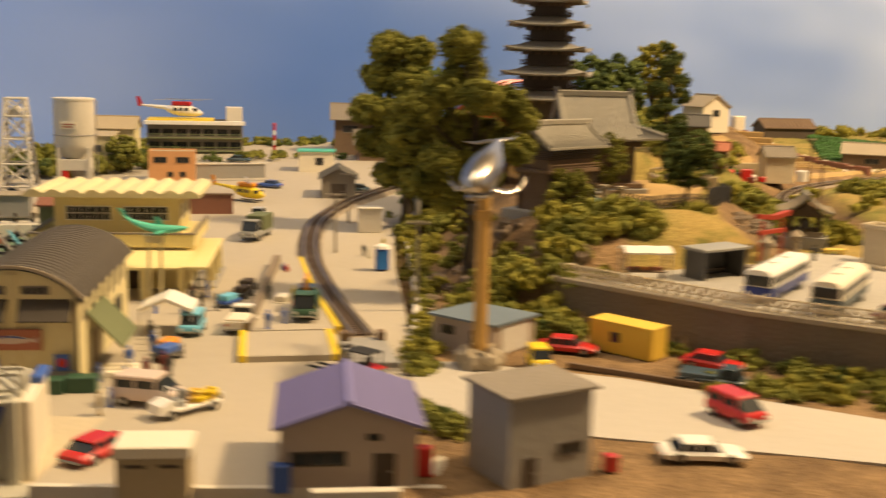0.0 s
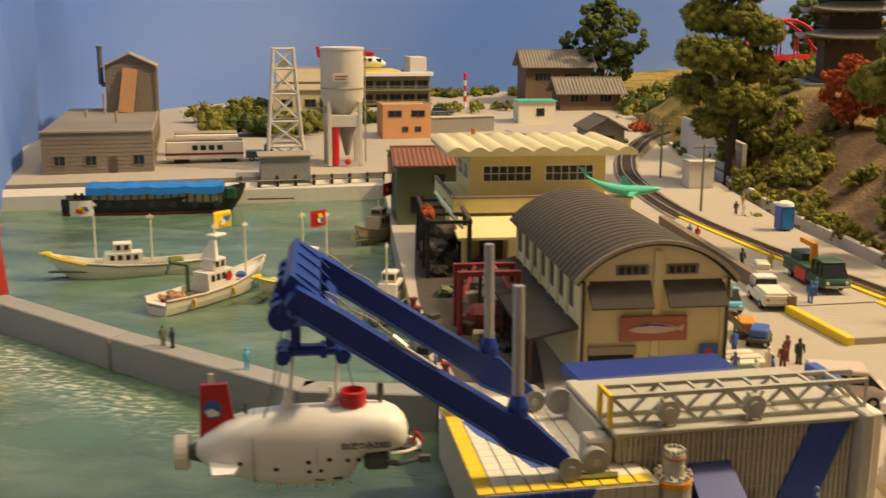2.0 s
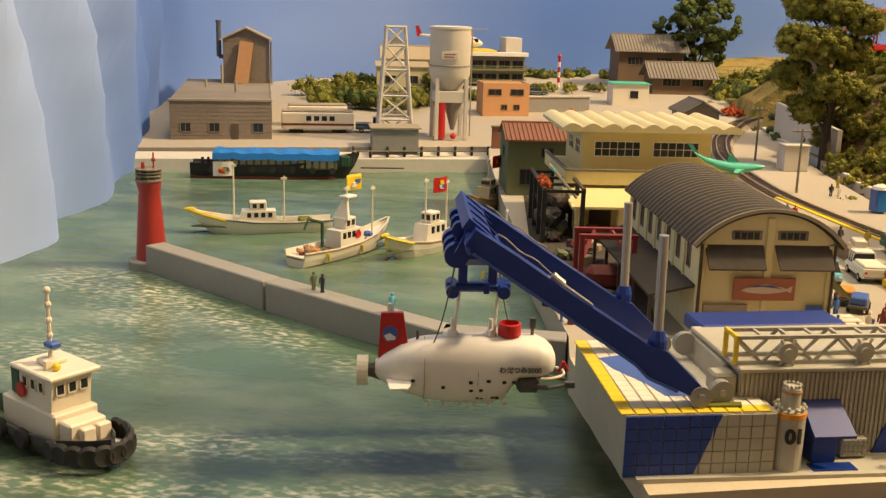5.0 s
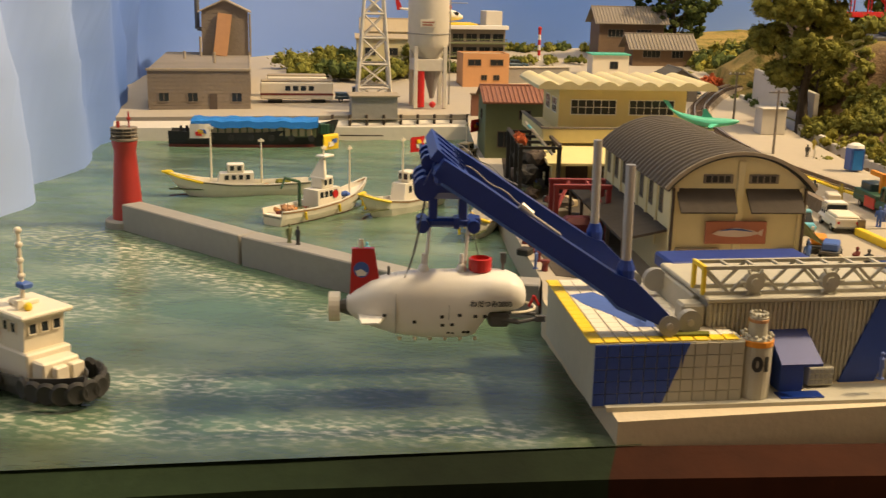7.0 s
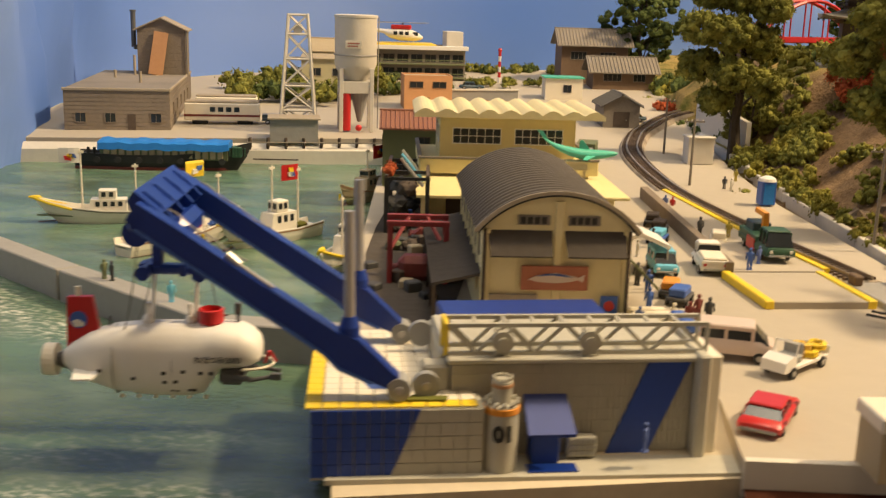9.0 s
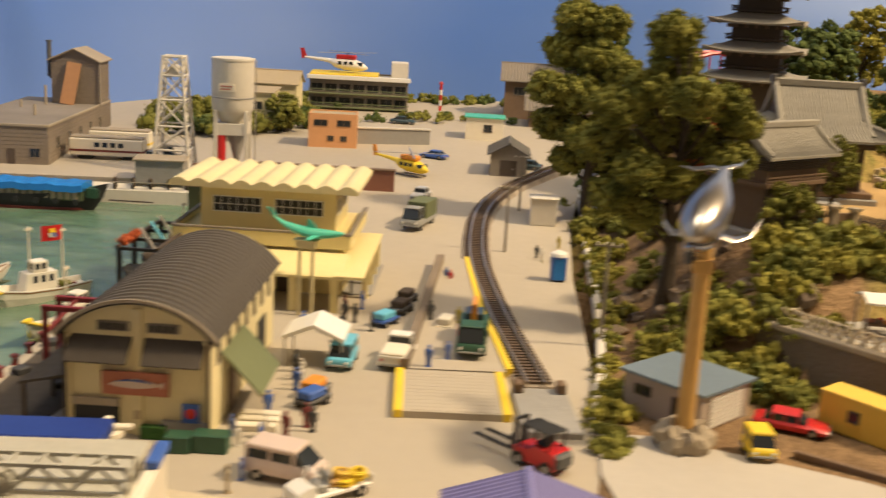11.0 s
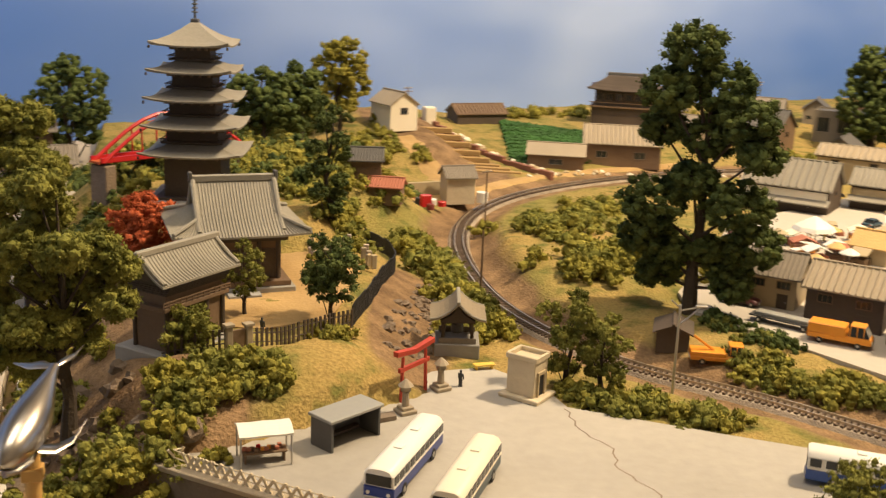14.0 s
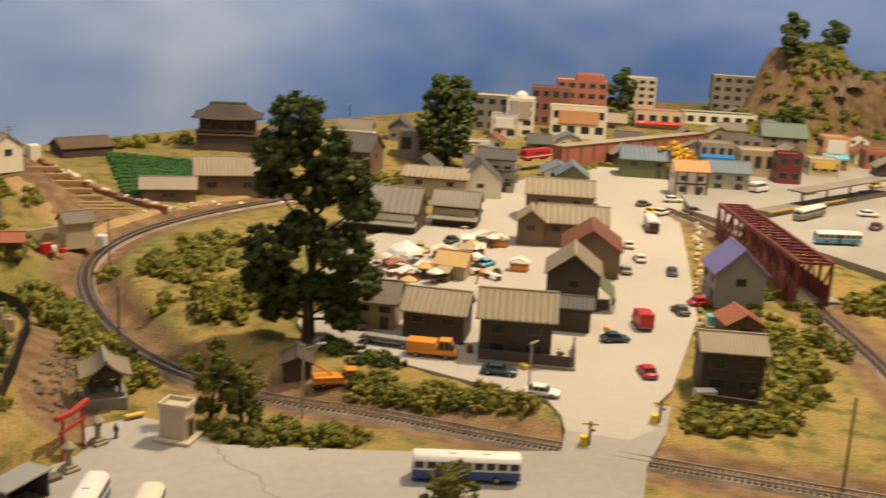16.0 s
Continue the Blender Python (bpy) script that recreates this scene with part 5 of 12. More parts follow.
def crane():
    """A-frame lifting crane, leaning out over the water."""
    ob = thing("a_frame_crane", -20.75, 35.5, 3.35, 7.7, "deep blue A-frame crane leaning out over the water", "crane")
    for ly, nm in ((0, "arm"), (5.3, "arm")):
        ax, az, bx, bz = 0.0, 0.15, -7.35, 5.0
        d = Vector((bx - ax, 0, bz - az)).normalized()
        nrm = Vector((-d.z, 0, d.x)) * -1
        rings = []
        for t, hw in ((-0.02, 0.2), (0.06, 0.34), (0.2, 0.60), (0.27, 0.42), (0.62, 0.38), (0.85, 0.40), (1.02, 0.36)):
            c = Vector((lerp(ax, bx, t), ly, lerp(az, bz, t)))
            rings.append([c + nrm * hw * s + Vector((0, w, 0)) for s, w in ((0.9, -0.3), (-0.75, -0.3), (-0.75, 0.3), (0.9, 0.3))])
        o = part("arm", Mesh().loft(rings), "blue", ob)
        e = Mesh()
        for w in (-0.3, 0.3):
            rr = [[Vector((lerp(ax, bx, t), ly + w + q, lerp(az, bz, t))) + nrm * (-0.75 * hw - p) for q, p in ((-0.05, 0), (0.05, 0), (0.05, 0.09), (-0.05, 0.09))] for t, hw in ((0.08, 0.36), (0.2, 0.60), (0.27, 0.42), (0.62, 0.38), (0.98, 0.38))]
            e.loft(rr)
        part("flange", e, "midblue", o)
        part("ram", Mesh().tube((-1.45, ly, 1.7), (-1.5, ly, 5.25), 0.16, n=12), "steel", ob)
        part("ram_foot", Mesh().lathe([(0.28, 1.5), (0.3, 1.9), (0.2, 2.2)], 12, -1.45, ly), "blue", ob)
        f = part("foot", Mesh().tube((0, ly - 0.35, 0.1), (0, ly + 0.35, 0.1), 0.35, n=14), "grey", ob)
        part("bolt", Mesh().tube((0, ly - 0.45, 0.1), (0, ly + 0.45, 0.1), 0.12, n=8), "steel", f)
    part("crossbeam", Mesh().box(-7.6, -7.1, -0.3, 5.6, 4.55, 5.1, b=0.1), "blue", ob)
    for y in (0.75, 2.0, 3.3, 4.55):
        part("head_rib", Mesh().side([(-7.9, 4.4), (-7.35, 5.55), (-6.9, 5.2), (-6.5, 4.75), (-7.0, 4.2)], y - 0.08, y + 0.08), "blue", ob)
    part("head_plate", Mesh().side([(-7.72, 5.3), (-7.5, 5.62), (-6.75, 5.0), (-6.85, 4.86)], 0.2, 5.1), "blue", ob)
    hb = part("hoist_housing", Mesh().box(-7.75, -6.3, 1.5, 4.0, 3.75, 4.6, b=0.25), "blue", ob)
    for y in (1.3, 2.35, 3.4):
        part("sheave", Mesh().tube((-7.8, y, 4.15), (-7.8, y + 0.45, 4.15), 0.4, n=14), "blue", hb)
        part("sheave", Mesh().tube((-7.7, y, 5.0), (-7.7, y + 0.35, 5.0), 0.27, n=12), "blue", hb)
    for x in (-7.5, -6.5):
        part("hanger", Mesh().box(x - 0.15, x + 0.15, 2.55, 2.9, 2.75, 3.85, b=0.03), "blue", ob)
    part("spreader", Mesh().box(-8.0, -5.95, 2.5, 2.95, 2.62, 2.92, b=0.08), "blue", ob)
    for x in (-7.85, -6.15):
        part("spreader_end", Mesh().tube((x, 2.1, 2.72), (x, 3.35, 2.72), 0.22, n=12), "blue", ob)
    for x in (-7.95, -6.7, -6.0):
        part("spreader_cap", Mesh().box(x - 0.1, x + 0.1, 2.45, 3.0, 2.58, 2.96, b=0.02), "blue", ob)
    for x0, x1 in ((-7.6, -7.75), (-6.3, -6.4)):
        part("lift_rod", Mesh().tube((x0, 2.7, 2.6), (x1, 2.7, 0.95), 0.06, n=8), "white", ob)
    for (a, b) in (((-7.8, 1.6, 3.9), (-8.6, 2.2, 0.6)), ((-7.6, 3.9, 4.0), (-8.4, 3.0, 0.7)), ((-6.3, 3.9, 3.9), (-5.6, 3.0, 0.7))):
        prev, cab = Vector(a), Mesh()
        for k in range(1, 9):
            t = k / 8
            q = Vector(a).lerp(Vector(b), t) - Vector((0, 0, 0.5 * math.sin(math.pi * t)))
            cab.tube(prev, q, 0.022, n=5)
            prev = q
        part("cable", cab, "darkgrey", ob)
    part("actuator", Mesh().tube((-4.9, -0.1, 3.95), (-4.55, -0.1, 3.65), 0.13, n=10).tube((-4.55, -0.1, 3.65), (-3.6, -0.1, 3.0), 0.05, n=8), "steel", ob)
    for y0 in (0.35, 4.95):
        prev, cab = Vector((-6.6, y0, 5.1)), Mesh()
        for k in range(1, 11):
            q = Vector((lerp(-6.6, -4.4, k / 10), y0, lerp(5.1, 3.6, k / 10) + 0.05 * math.sin(k * 1.4)))
            cab.tube(prev, q, 0.025, n=5)
            prev = q
        cab.smooth = True
        part("hose", cab, "steel", ob)
    return ob


crane()


def submersible():
    ob = thing("submersible", -28.3, 37.0, 3.2, 8.2, "white deep-sea submersible with a red fin hanging from the crane", "submersible")
    ob.scale = (0.94, 0.94, 0.98)
    m = Mesh()
    m.smooth = True
    rings = []
    for x, ry, zt, zb in ((-3.3, 0.3, 0.35, -0.15), (-3.0, 0.5, 0.62, -0.4), (-2.4, 0.72, 0.98, -0.68), (-1.6, 0.88, 1.2, -0.92), (-0.5, 0.95, 1.3, -1.06), (0.8, 0.95, 1.32, -1.06), (1.3, 0.95, 1.32, -0.95), (1.62, 0.95, 1.32, -0.45), (1.85, 0.95, 1.32, -0.12), (2.5, 0.92, 1.28, -0.08), (2.85, 0.82, 1.12, 0.0), (3.08, 0.62, 0.9, 0.1), (3.16, 0.35, 0.7, 0.25)):
        rings.append([(x, ry * math.copysign(abs(math.cos(a)) ** 0.75, math.cos(a)), lerp(zb, zt, 0.5) + (zt - zb) / 2 * math.copysign(abs(math.sin(a)) ** 0.8, math.sin(a))) for a in [2 * math.pi * i / 24 for i in range(24)]])
    hull = part("hull", m.loft(rings), "white", ob)
    for x in (-1.55, 0.35):
        e = Mesh().loft([[(x + d, 0.965 * math.cos(a), 0.08 + 1.14 * math.sin(a)) for a in [2 * math.pi * i / 24 for i in range(24)]] for d in (-0.012, 0.012)])
        part("seam", e, "grey", hull)
    part("fin", Mesh().side([(-3.2, 0.35), (-2.1, 0.75), (-2.32, 2.1), (-3.12, 2.08)], -0.12, 0.12), "red", ob)
    part("fin_disc", Mesh().tube((-2.78, -0.15, 1.35), (-2.78, 0.15, 1.35), 0.28, n=18), "midblue", ob)
    part("fin_wave", Mesh().side([(-3.0, 1.3), (-2.8, 1.38), (-2.58, 1.25), (-2.62, 1.15), (-2.9, 1.12)], -0.17, 0.17), "white", ob)
    part("beacon", Mesh().tube((-2.8, 0, 2.1), (-2.8, 0, 2.4), 0.09, n=8), "warmwhite", ob)
    for s in (-1, 1):
        part("side_fin", Mesh().loft([[(-2.9, s * 0.5, -0.25), (-1.9, s * 0.7, -0.2), (-1.9, s * 0.7, -0.1), (-2.9, s * 0.5, -0.12)], [(-2.75, s * 1.25, -0.3), (-2.15, s * 1.3, -0.26), (-2.15, s * 1.3, -0.2), (-2.75, s * 1.25, -0.24)]]), "white", ob)
    th = part("thruster_ring", Mesh().lathe([(0.42, -0.18), (0.52, -0.2), (0.52, 0.2), (0.42, 0.18)], 20), "warmwhite", ob, at=cm(-3.75, 0, 0, 0, 0, 90))
    part("propeller", Mesh().box(-0.4, 0.4, -0.06, 0.06, -0.04, 0.04).box(-0.06, 0.06, -0.4, 0.4, -0.04, 0.04), "darkgrey", th)
    part("tail_pod", Mesh().tube((-3.6, 0, 0), (-3.1, 0, 0), 0.2, 0.35, 10), "darkgrey", ob)
    part("hatch", Mesh().lathe([(0.34, 1.15), (0.36, 1.3), (0.42, 1.35), (0.42, 1.75), (0.34, 1.78), (0.34, 1.5)], 20, 1.5, 0), "red", ob)
    for x in (-0.55, 0.82):
        part("lifting_eye", Mesh().lathe([(0.2, 1.1), (0.2, 1.38), (0.14, 1.5), (0.08, 1.55), (0.07, 1.9)], 12, x, 0), "white", ob)
    part("antenna", Mesh().tube((2.35, 0.2, 1.1), (2.35, 0.2, 1.7), 0.06, n=8).box(2.25, 2.45, 0.1, 0.3, 1.55, 1.9), "darkgrey", ob)
    part("antenna", Mesh().tube((1.75, -0.2, 1.15), (1.75, -0.2, 1.4), 0.07, n=8), "darkgrey", ob)
    part("antenna", Mesh().tube((-1.8, 0, 1.05), (-1.8, 0, 1.45), 0.05, n=8), "darkgrey", ob)
    port = Mesh().box(-0.07, 0.07, -0.03, 0.03, -0.055, 0.055, b=0.02).data("porthole", C["black"])
    for x, z in ((-0.88, -0.29), (0.12, -0.41), (0.47, -0.39), (0.73, -0.04), (1.29, -0.08), (1.63, -0.08), (0.35, -0.71), (0.5, -0.73), (0.9, -0.69), (1.05, -0.7), (1.35, 0.94), (1.96, 0.98), (0.1, -0.1), (-1.95, -0.05)):
        o = new("porthole", port)
        rr = 0.95 * math.sqrt(max(0.05, 1 - abs((z - 0.1) / 1.2) ** 2.4))
        o.parent, o.matrix_basis = ob, cm(x, -rr - 0.0, z, 0, math.degrees(-z * 0.5))
    for i in range(6):
        part("skid_stud", Mesh().ball((-1.4 + i * 0.55, -0.35, -1.06), 0.08, 5), "warmwhite", ob)
    words("わだつみ2000", 0.25, "darkgrey", ob, cm(1.84, -0.975, 0.36, 0, 90), "lettering", 0.006)
    arm = Mesh()
    arm.tube((2.2, -0.5, -0.3), (2.9, -0.7, -0.35), 0.1, n=8).tube((2.9, -0.7, -0.35), (3.6, -0.6, -0.25), 0.07, n=8).box(3.5, 3.85, -0.7, -0.5, -0.35, -0.15)
    arm.tube((2.2, 0.5, -0.3), (2.9, 0.7, -0.4), 0.1, n=8).tube((2.9, 0.7, -0.4), (3.7, 0.55, -0.45), 0.07, n=8)
    part("manipulator", arm, "darkgrey", ob)
    part("camera_pod", Mesh().box(1.8, 2.6, -0.6, 0.6, -0.6, -0.1, b=0.12), "darkgrey", ob)
    hoop = Mesh()
    for k in range(12):
        a, b = math.pi * (k / 12 - 0.5), math.pi * ((k + 1) / 12 - 0.5)
        hoop.tube((2.6 + 0.95 * math.cos(a), 0.75 * math.sin(a), 0.0), (2.6 + 0.95 * math.cos(b), 0.75 * math.sin(b), 0.0), 0.05, n=6)
    part("bumper_hoop", hoop, "warmwhite", ob)
    part("claw", Mesh().tube((3.3, -0.3, 0.1), (3.45, -0.35, 0.5), 0.06, n=6).tube((3.45, -0.35, 0.5), (3.65, -0.3, 0.15), 0.05, n=6), "red", ob)
    return ob


submersible()

# ==== harbour: lighthouse, boats ====
lh = thing("lighthouse", -48.3, 60.4, 0, 0, "red tapered lighthouse with a railed gallery on the breakwater end", "lighthouse")
part("base", Mesh().lathe([(1.3, -0.1), (1.3, 0.38), (1.2, 0.45)], 28), "greywall", lh)
m = Mesh().lathe([(0.86, 0.45), (0.8, 1.6), (0.66, 3.6), (0.60, 4.4), (0.64, 4.5), (0.70, 4.8), (0.70, 4.95)], 32)
m.smooth = True
part("tower", m, "lhred", lh)
part("gallery", Mesh().lathe([(0.7, 4.95), (0.78, 5.0), (0.78, 5.1), (0.66, 5.12)], 28), "woodgrey", lh)
for z in (5.28, 5.46, 5.64):
    part("railing", Mesh().lathe([(0.70, z), (0.75, z), (0.75, z + 0.06), (0.70, z + 0.06)], 28), "woodgrey", lh)
for k in range(10):
    part("baluster", Mesh().tube((0.72 * math.cos(k * 0.628), 0.72 * math.sin(k * 0.628), 5.1), (0.72 * math.cos(k * 0.628), 0.72 * math.sin(k * 0.628), 5.68), 0.03, n=5), "woodgrey", lh)
part("lantern", Mesh().lathe([(0.36, 5.1), (0.36, 5.6), (0.28, 5.72), (0.1, 5.8)], 16), "woodgrey", lh)
part("lamp", Mesh().tube((0.3, 0, 5.6), (0.3, 0, 6.6), 0.05, n=6).ball((0.3, 0, 6.2), 0.13, 6), "lhred", lh)
part("finial", Mesh().tube((-0.25, -0.2, 5.6), (-0.25, -0.2, 6.05), 0.12, 0.1, 8), "lhred", lh)
part("plaque", Mesh().ball((0.75, -0.6, 0.75), 0.3, 8), "warmwhite", lh)


def hull_rings(l, w, h, sheer, bow=0.16, draft=-0.15):
    rings = []
    for t, q, up in ((0, 0.78, 0.12), (0.04, 0.85, 0.1), (0.3, 1.0, 0.0), (0.55, 0.98, 0.06), (0.75, 0.78, 0.3), (0.9, 0.4, 0.7), (0.985, 0.06, 1.0)):
        x, top = -l / 2 + l * t, h + sheer * up
        hw = w / 2 * q
        k = max(0.0, (t - 0.6) / 0.4) * bow * l
        rings.append([(x, -hw, top), (x - k * 0.3, -hw * 0.93, top * 0.5), (x - k, -hw * 0.7, draft), (x - k, hw * 0.7, draft), (x - k * 0.3, hw * 0.93, top * 0.5), (x, hw, top), (x, hw - 0.1 * q, top), (x, hw * 0.85, top - 0.25), (x, -hw * 0.85, top - 0.25), (x, -hw + 0.1 * q, top)])
    return rings


def boat(x, y, rz, l, w, h, sheer, label, house=(-0.12, 0.18, 0.95, 1.5), mast=(), flag=None, trim="yellow", extra=None, hullmat="boatwhite"):
    """Fishing boat with its bow along local x."""
    ob = thing("fishing_boat", x, y, 0, rz, label, "boat", "fishing boats")
    m = Mesh()
    m.loft(hull_rings(l, w, h, sheer))
    hull = part("hull", m, hullmat, ob)
    s = Mesh()
    s.loft([[(px, py, pz) for px, py, pz in (r[0], r[1], r[4], r[5])] for r in [[(q[0], q[1] * 1.03, z) for q, z in zip((r[0], r[1], r[4], r[5]), (0.06, -0.05, -0.05, 0.06))] * 2 for r in hull_rings(l, w * 0.86, h, sheer)]])
    part("waterline", s, "rust", hull)
    part("deck", Mesh().prism([(r[8][0], r[8][1]) for r in hull_rings(l, w, h, sheer)] + [(r[7][0], r[7][1]) for r in reversed(hull_rings(l, w, h, sheer))], h - 0.3, h - 0.22), "greenwall", hull)
    for sd in (-1, 1):
        rr = [[Vector((r[0][0], sd * abs(r[0][1]) + q, r[0][2] + p)) for q, p in ((-0.05, 0), (0.05, 0), (0.05, 0.07), (-0.05, 0.07))] for r in hull_rings(l, w, h, sheer)]
        part("rail", Mesh().loft(rr), hullmat, hull)
    a, b, hh, top = house
    hs = part("wheelhouse", Mesh().loft([[(a * l, -w * 0.3, h - 0.2), (b * l, -w * 0.3, h - 0.2), (b * l, w * 0.3, h - 0.2), (a * l, w * 0.3, h - 0.2)], [(a * l, -w * 0.28, h + hh), (b * l - 0.25, -w * 0.28, h + hh), (b * l - 0.25, w * 0.28, h + hh), (a * l, w * 0.28, h + hh)]]), hullmat, ob)
    c, d = lerp(a, b, 0.25) * l, lerp(a, b, 0.7) * l
    part("bridge", Mesh().box(c, d, -w * 0.22, w * 0.22, h + hh, h + top, b=0.05), hullmat, hs)
    for z0, z1, x0, x1, hw in ((h + hh * 0.45, h + hh * 0.85, a * l + 0.15, b * l - 0.45, w * 0.292), (h + lerp(hh, top, 0.3), h + lerp(hh, top, 0.8), c + 0.08, d - 0.08, w * 0.222)):
        n = max(2, int((x1 - x0) / 0.42))
        for i in range(n):
            for sd in (-1, 1):
                u = x0 + (x1 - x0) * (i + 0.5) / n
                part("window", Mesh().box(u - 0.13, u + 0.13, sd * hw - 0.02, sd * hw + 0.02, z0, z1), "glass", hs)
    part("window", Mesh().box(d - 0.03, d + 0.02, -w * 0.18, w * 0.18, h + lerp(hh, top, 0.3), h + lerp(hh, top, 0.8)), "glass", hs)
    for mx, mh in mast:
        ms = part("mast", Mesh().tube((mx * l, 0, h), (mx * l, 0, h + mh), 0.07, 0.05, 8), "warmwhite", ob)
        part("lamp", Mesh().box(mx * l - 0.2, mx * l + 0.2, -0.06, 0.06, h + mh - 0.25, h + mh - 0.1), "warmwhite", ms)
    if flag:
        fx, fz, cols = flag
        fl = part("flag", Mesh().loft([[(fx * l + u, -0.03 + 0.08 * math.sin(u * 3), fz), (fx * l + u, 0.03 + 0.08 * math.sin(u * 3), fz), (fx * l + u, 0.03 + 0.08 * math.sin(u * 3), fz + 0.95), (fx * l + u, -0.03 + 0.08 * math.sin(u * 3), fz + 0.8)] for u in (0, 0.35, 0.7, 1.05, 1.3)]), cols[0], ob)
        rng = random.Random(int(l * 10))
        for c_ in cols[1:]:
            u, z = rng.uniform(0.2, 0.8), fz + rng.uniform(0.1, 0.5)
            part("flag_patch", Mesh().prism([(0, 0), (0.4, 0.05), (0.45, 0.3), (0.1, 0.28)], -0.12, 0.12), c_, fl, at=cm(fx * l + u, 0.02, z, 0, 90))
    for t in (-0.3, 0.05, 0.3):
        part("fender", Mesh().tube((t * l, -w * 0.5, h - 0.1), (t * l + 0.1, -w * 0.48, h - 0.55), 0.08, n=8), trim, ob)
    rc = random.Random(int(l * 100))
    for k in range(7):
        u = rc.choice((rc.uniform(-0.44, a - 0.02), rc.uniform(b + 0.02, 0.34)))
        lump = Mesh()
        add_clump(lump, (0, 0, 0.08), rc.uniform(0.14, 0.26), rc, 4, 0.8, True)
        part("deck_load", lump, rc.choice(("plywood", "figdark", "orange", "midblue", "wood", "greenwall", "rust")), ob, at=cm(u * l, rc.uniform(-0.25, 0.25) * w, h - 0.2))
    for sd in (-1, 1):
        part("gunwale_stripe", Mesh().loft([[(r[0][0], sd * (abs(r[0][1]) + 0.012), r[0][2] - q) for q in (0.0, 0.09)] + [(r[0][0], sd * (abs(r[0][1]) - 0.03), r[0][2] - q) for q in (0.09, 0.0)] for r in hull_rings(l, w, h, sheer)]), "plywood" if l < 9 else "woodgrey", hull)
    if extra:
        extra(ob, l, w, h)
    return ob


def bow_coil(ob, l, w, h):
    rings = hull_rings(l, w, h, 0.85)
    for sd in (-1, 1):
        rope = Mesh()
        pts = [Vector((r[0][0], sd * abs(r[0][1]) * 1.04, r[0][2] - 0.05)) for r in rings[4:]]
        for a, b in zip(pts, pts[1:]):
            rope.tube(a, b, 0.1, n=6)
        part("bow_rope", rope, "yellow", ob)
    part("deck_net", Mesh().box(-l * 0.36, -l * 0.26, -0.4, 0.4, h - 0.2, h + 0.2, b=0.12), "leaf", ob)
    part("rope_coil", Mesh().loft([[(l * 0.5 - 0.5 + q, r_ * math.cos(a), h + 0.82 + 0.1 * q + r_ * math.sin(a)) for a in [i * math.pi / 4 for i in range(8)]] for q, r_ in ((0, 0.06), (0.15, 0.17), (0.45, 0.15), (0.8, 0.05))]), "yellow", ob)


def deck_gear(ob, l, w, h):
    part("gallows", Mesh().loft([[(-0.05 * l + q * 0.5, s * 0.55 * (1.15 - q), h + 1.5 + q * 1.3) for s in (-1, 1)] + [(-0.05 * l + 0.18 + q * 0.5, s * 0.55 * (1.15 - q), h + 1.5 + q * 1.3) for s in (1, -1)] for q in (0, 0.5, 1.0)]), "warmwhite", ob)
    part("radar", Mesh().box(-0.02 * l, 0.09 * l, -0.35, 0.35, h + 2.75, h + 2.9, b=0.04), "white", ob)
    part("life_ring", Mesh().tube((0.06 * l, -w * 0.32, h + 0.5), (0.06 * l, -w * 0.28, h + 0.5), 0.24, n=14), "red", ob)
    heap = Mesh()
    rr = random.Random(2)
    for i in range(7):
        add_clump(heap, (-l * rr.uniform(0.28, 0.42), rr.uniform(-0.5, 0.5), h + 0.05), rr.uniform(0.2, 0.34), rr, 3)
    part("net_heap", heap, "plywood", ob)
    heap = Mesh()
    for i in range(4):
        add_clump(heap, (l * rr.uniform(0.22, 0.30), rr.uniform(-0.3, 0.3), h + 0.15), rr.uniform(0.2, 0.3), rr, 3)
    part("tarpaulin", heap, "midblue", ob)
    dv = Mesh().tube((-l * 0.22, 0.1, h), (-l * 0.22, 0.1, h + 1.5), 0.1, n=8).tube((-l * 0.22, 0.1, h + 1.5), (-l * 0.36, 0.1, h + 1.9), 0.09, n=8).tube((-l * 0.36, 0.1, h + 1.9), (-l * 0.4, 0.1, h + 1.3), 0.07, n=8)
    part("davit", dv, "green", ob)
    rng = random.Random(4)
    for i in range(5):
        part("crate", Mesh().box(-0.16, 0.16, -0.14, 0.14, 0, 0.25, b=0.03), rng.choice(("orange", "wood", "tan", "figdark")), ob, at=cm(-l * rng.uniform(0.28, 0.44), rng.uniform(-0.3, 0.3), h - 0.2, rng.uniform(0, 90)))


boat(-44.6, 70.6, 199, 9.4, 1.9, 0.75, 0.85, "long white fishing boat with a yellow bow coil and flag", (-0.10, 0.16, 0.75, 1.35), ((-0.16, 3.0), (0.19, 3.9)), (0.19, 3.8, ("white", "red", "yellow", "midblue")), extra=bow_coil)
boat(-38.0, 65.6, 60, 8.8, 2.1, 0.75, 0.9, "white fishing boat with a green davit and deck crates", (-0.12, 0.14, 0.9, 1.6), ((0.02, 3.5), (0.3, 3.2)), (0.02, 3.9, ("yellow", "white", "midblue")), extra=deck_gear)
boat(-33.3, 67.2, 238, 7.6, 1.9, 0.75, 0.9, "white fishing boat with yellow ropes flying a red flag", (-0.22, 0.06, 1.05, 1.75), ((-0.3, 3.6), (-0.02, 3.9)), (-0.3, 3.6, ("red", "yellow", "midblue", "white")), extra=bow_coil)
boat(-28.0, 62.6, 262, 6.6, 1.8, 0.7, 0.8, "small white boat with a yellow rope rail moored at the quay", (-0.28, 0.02, 0.9, 1.5), ((0.0, 3.2),), None, extra=bow_coil)
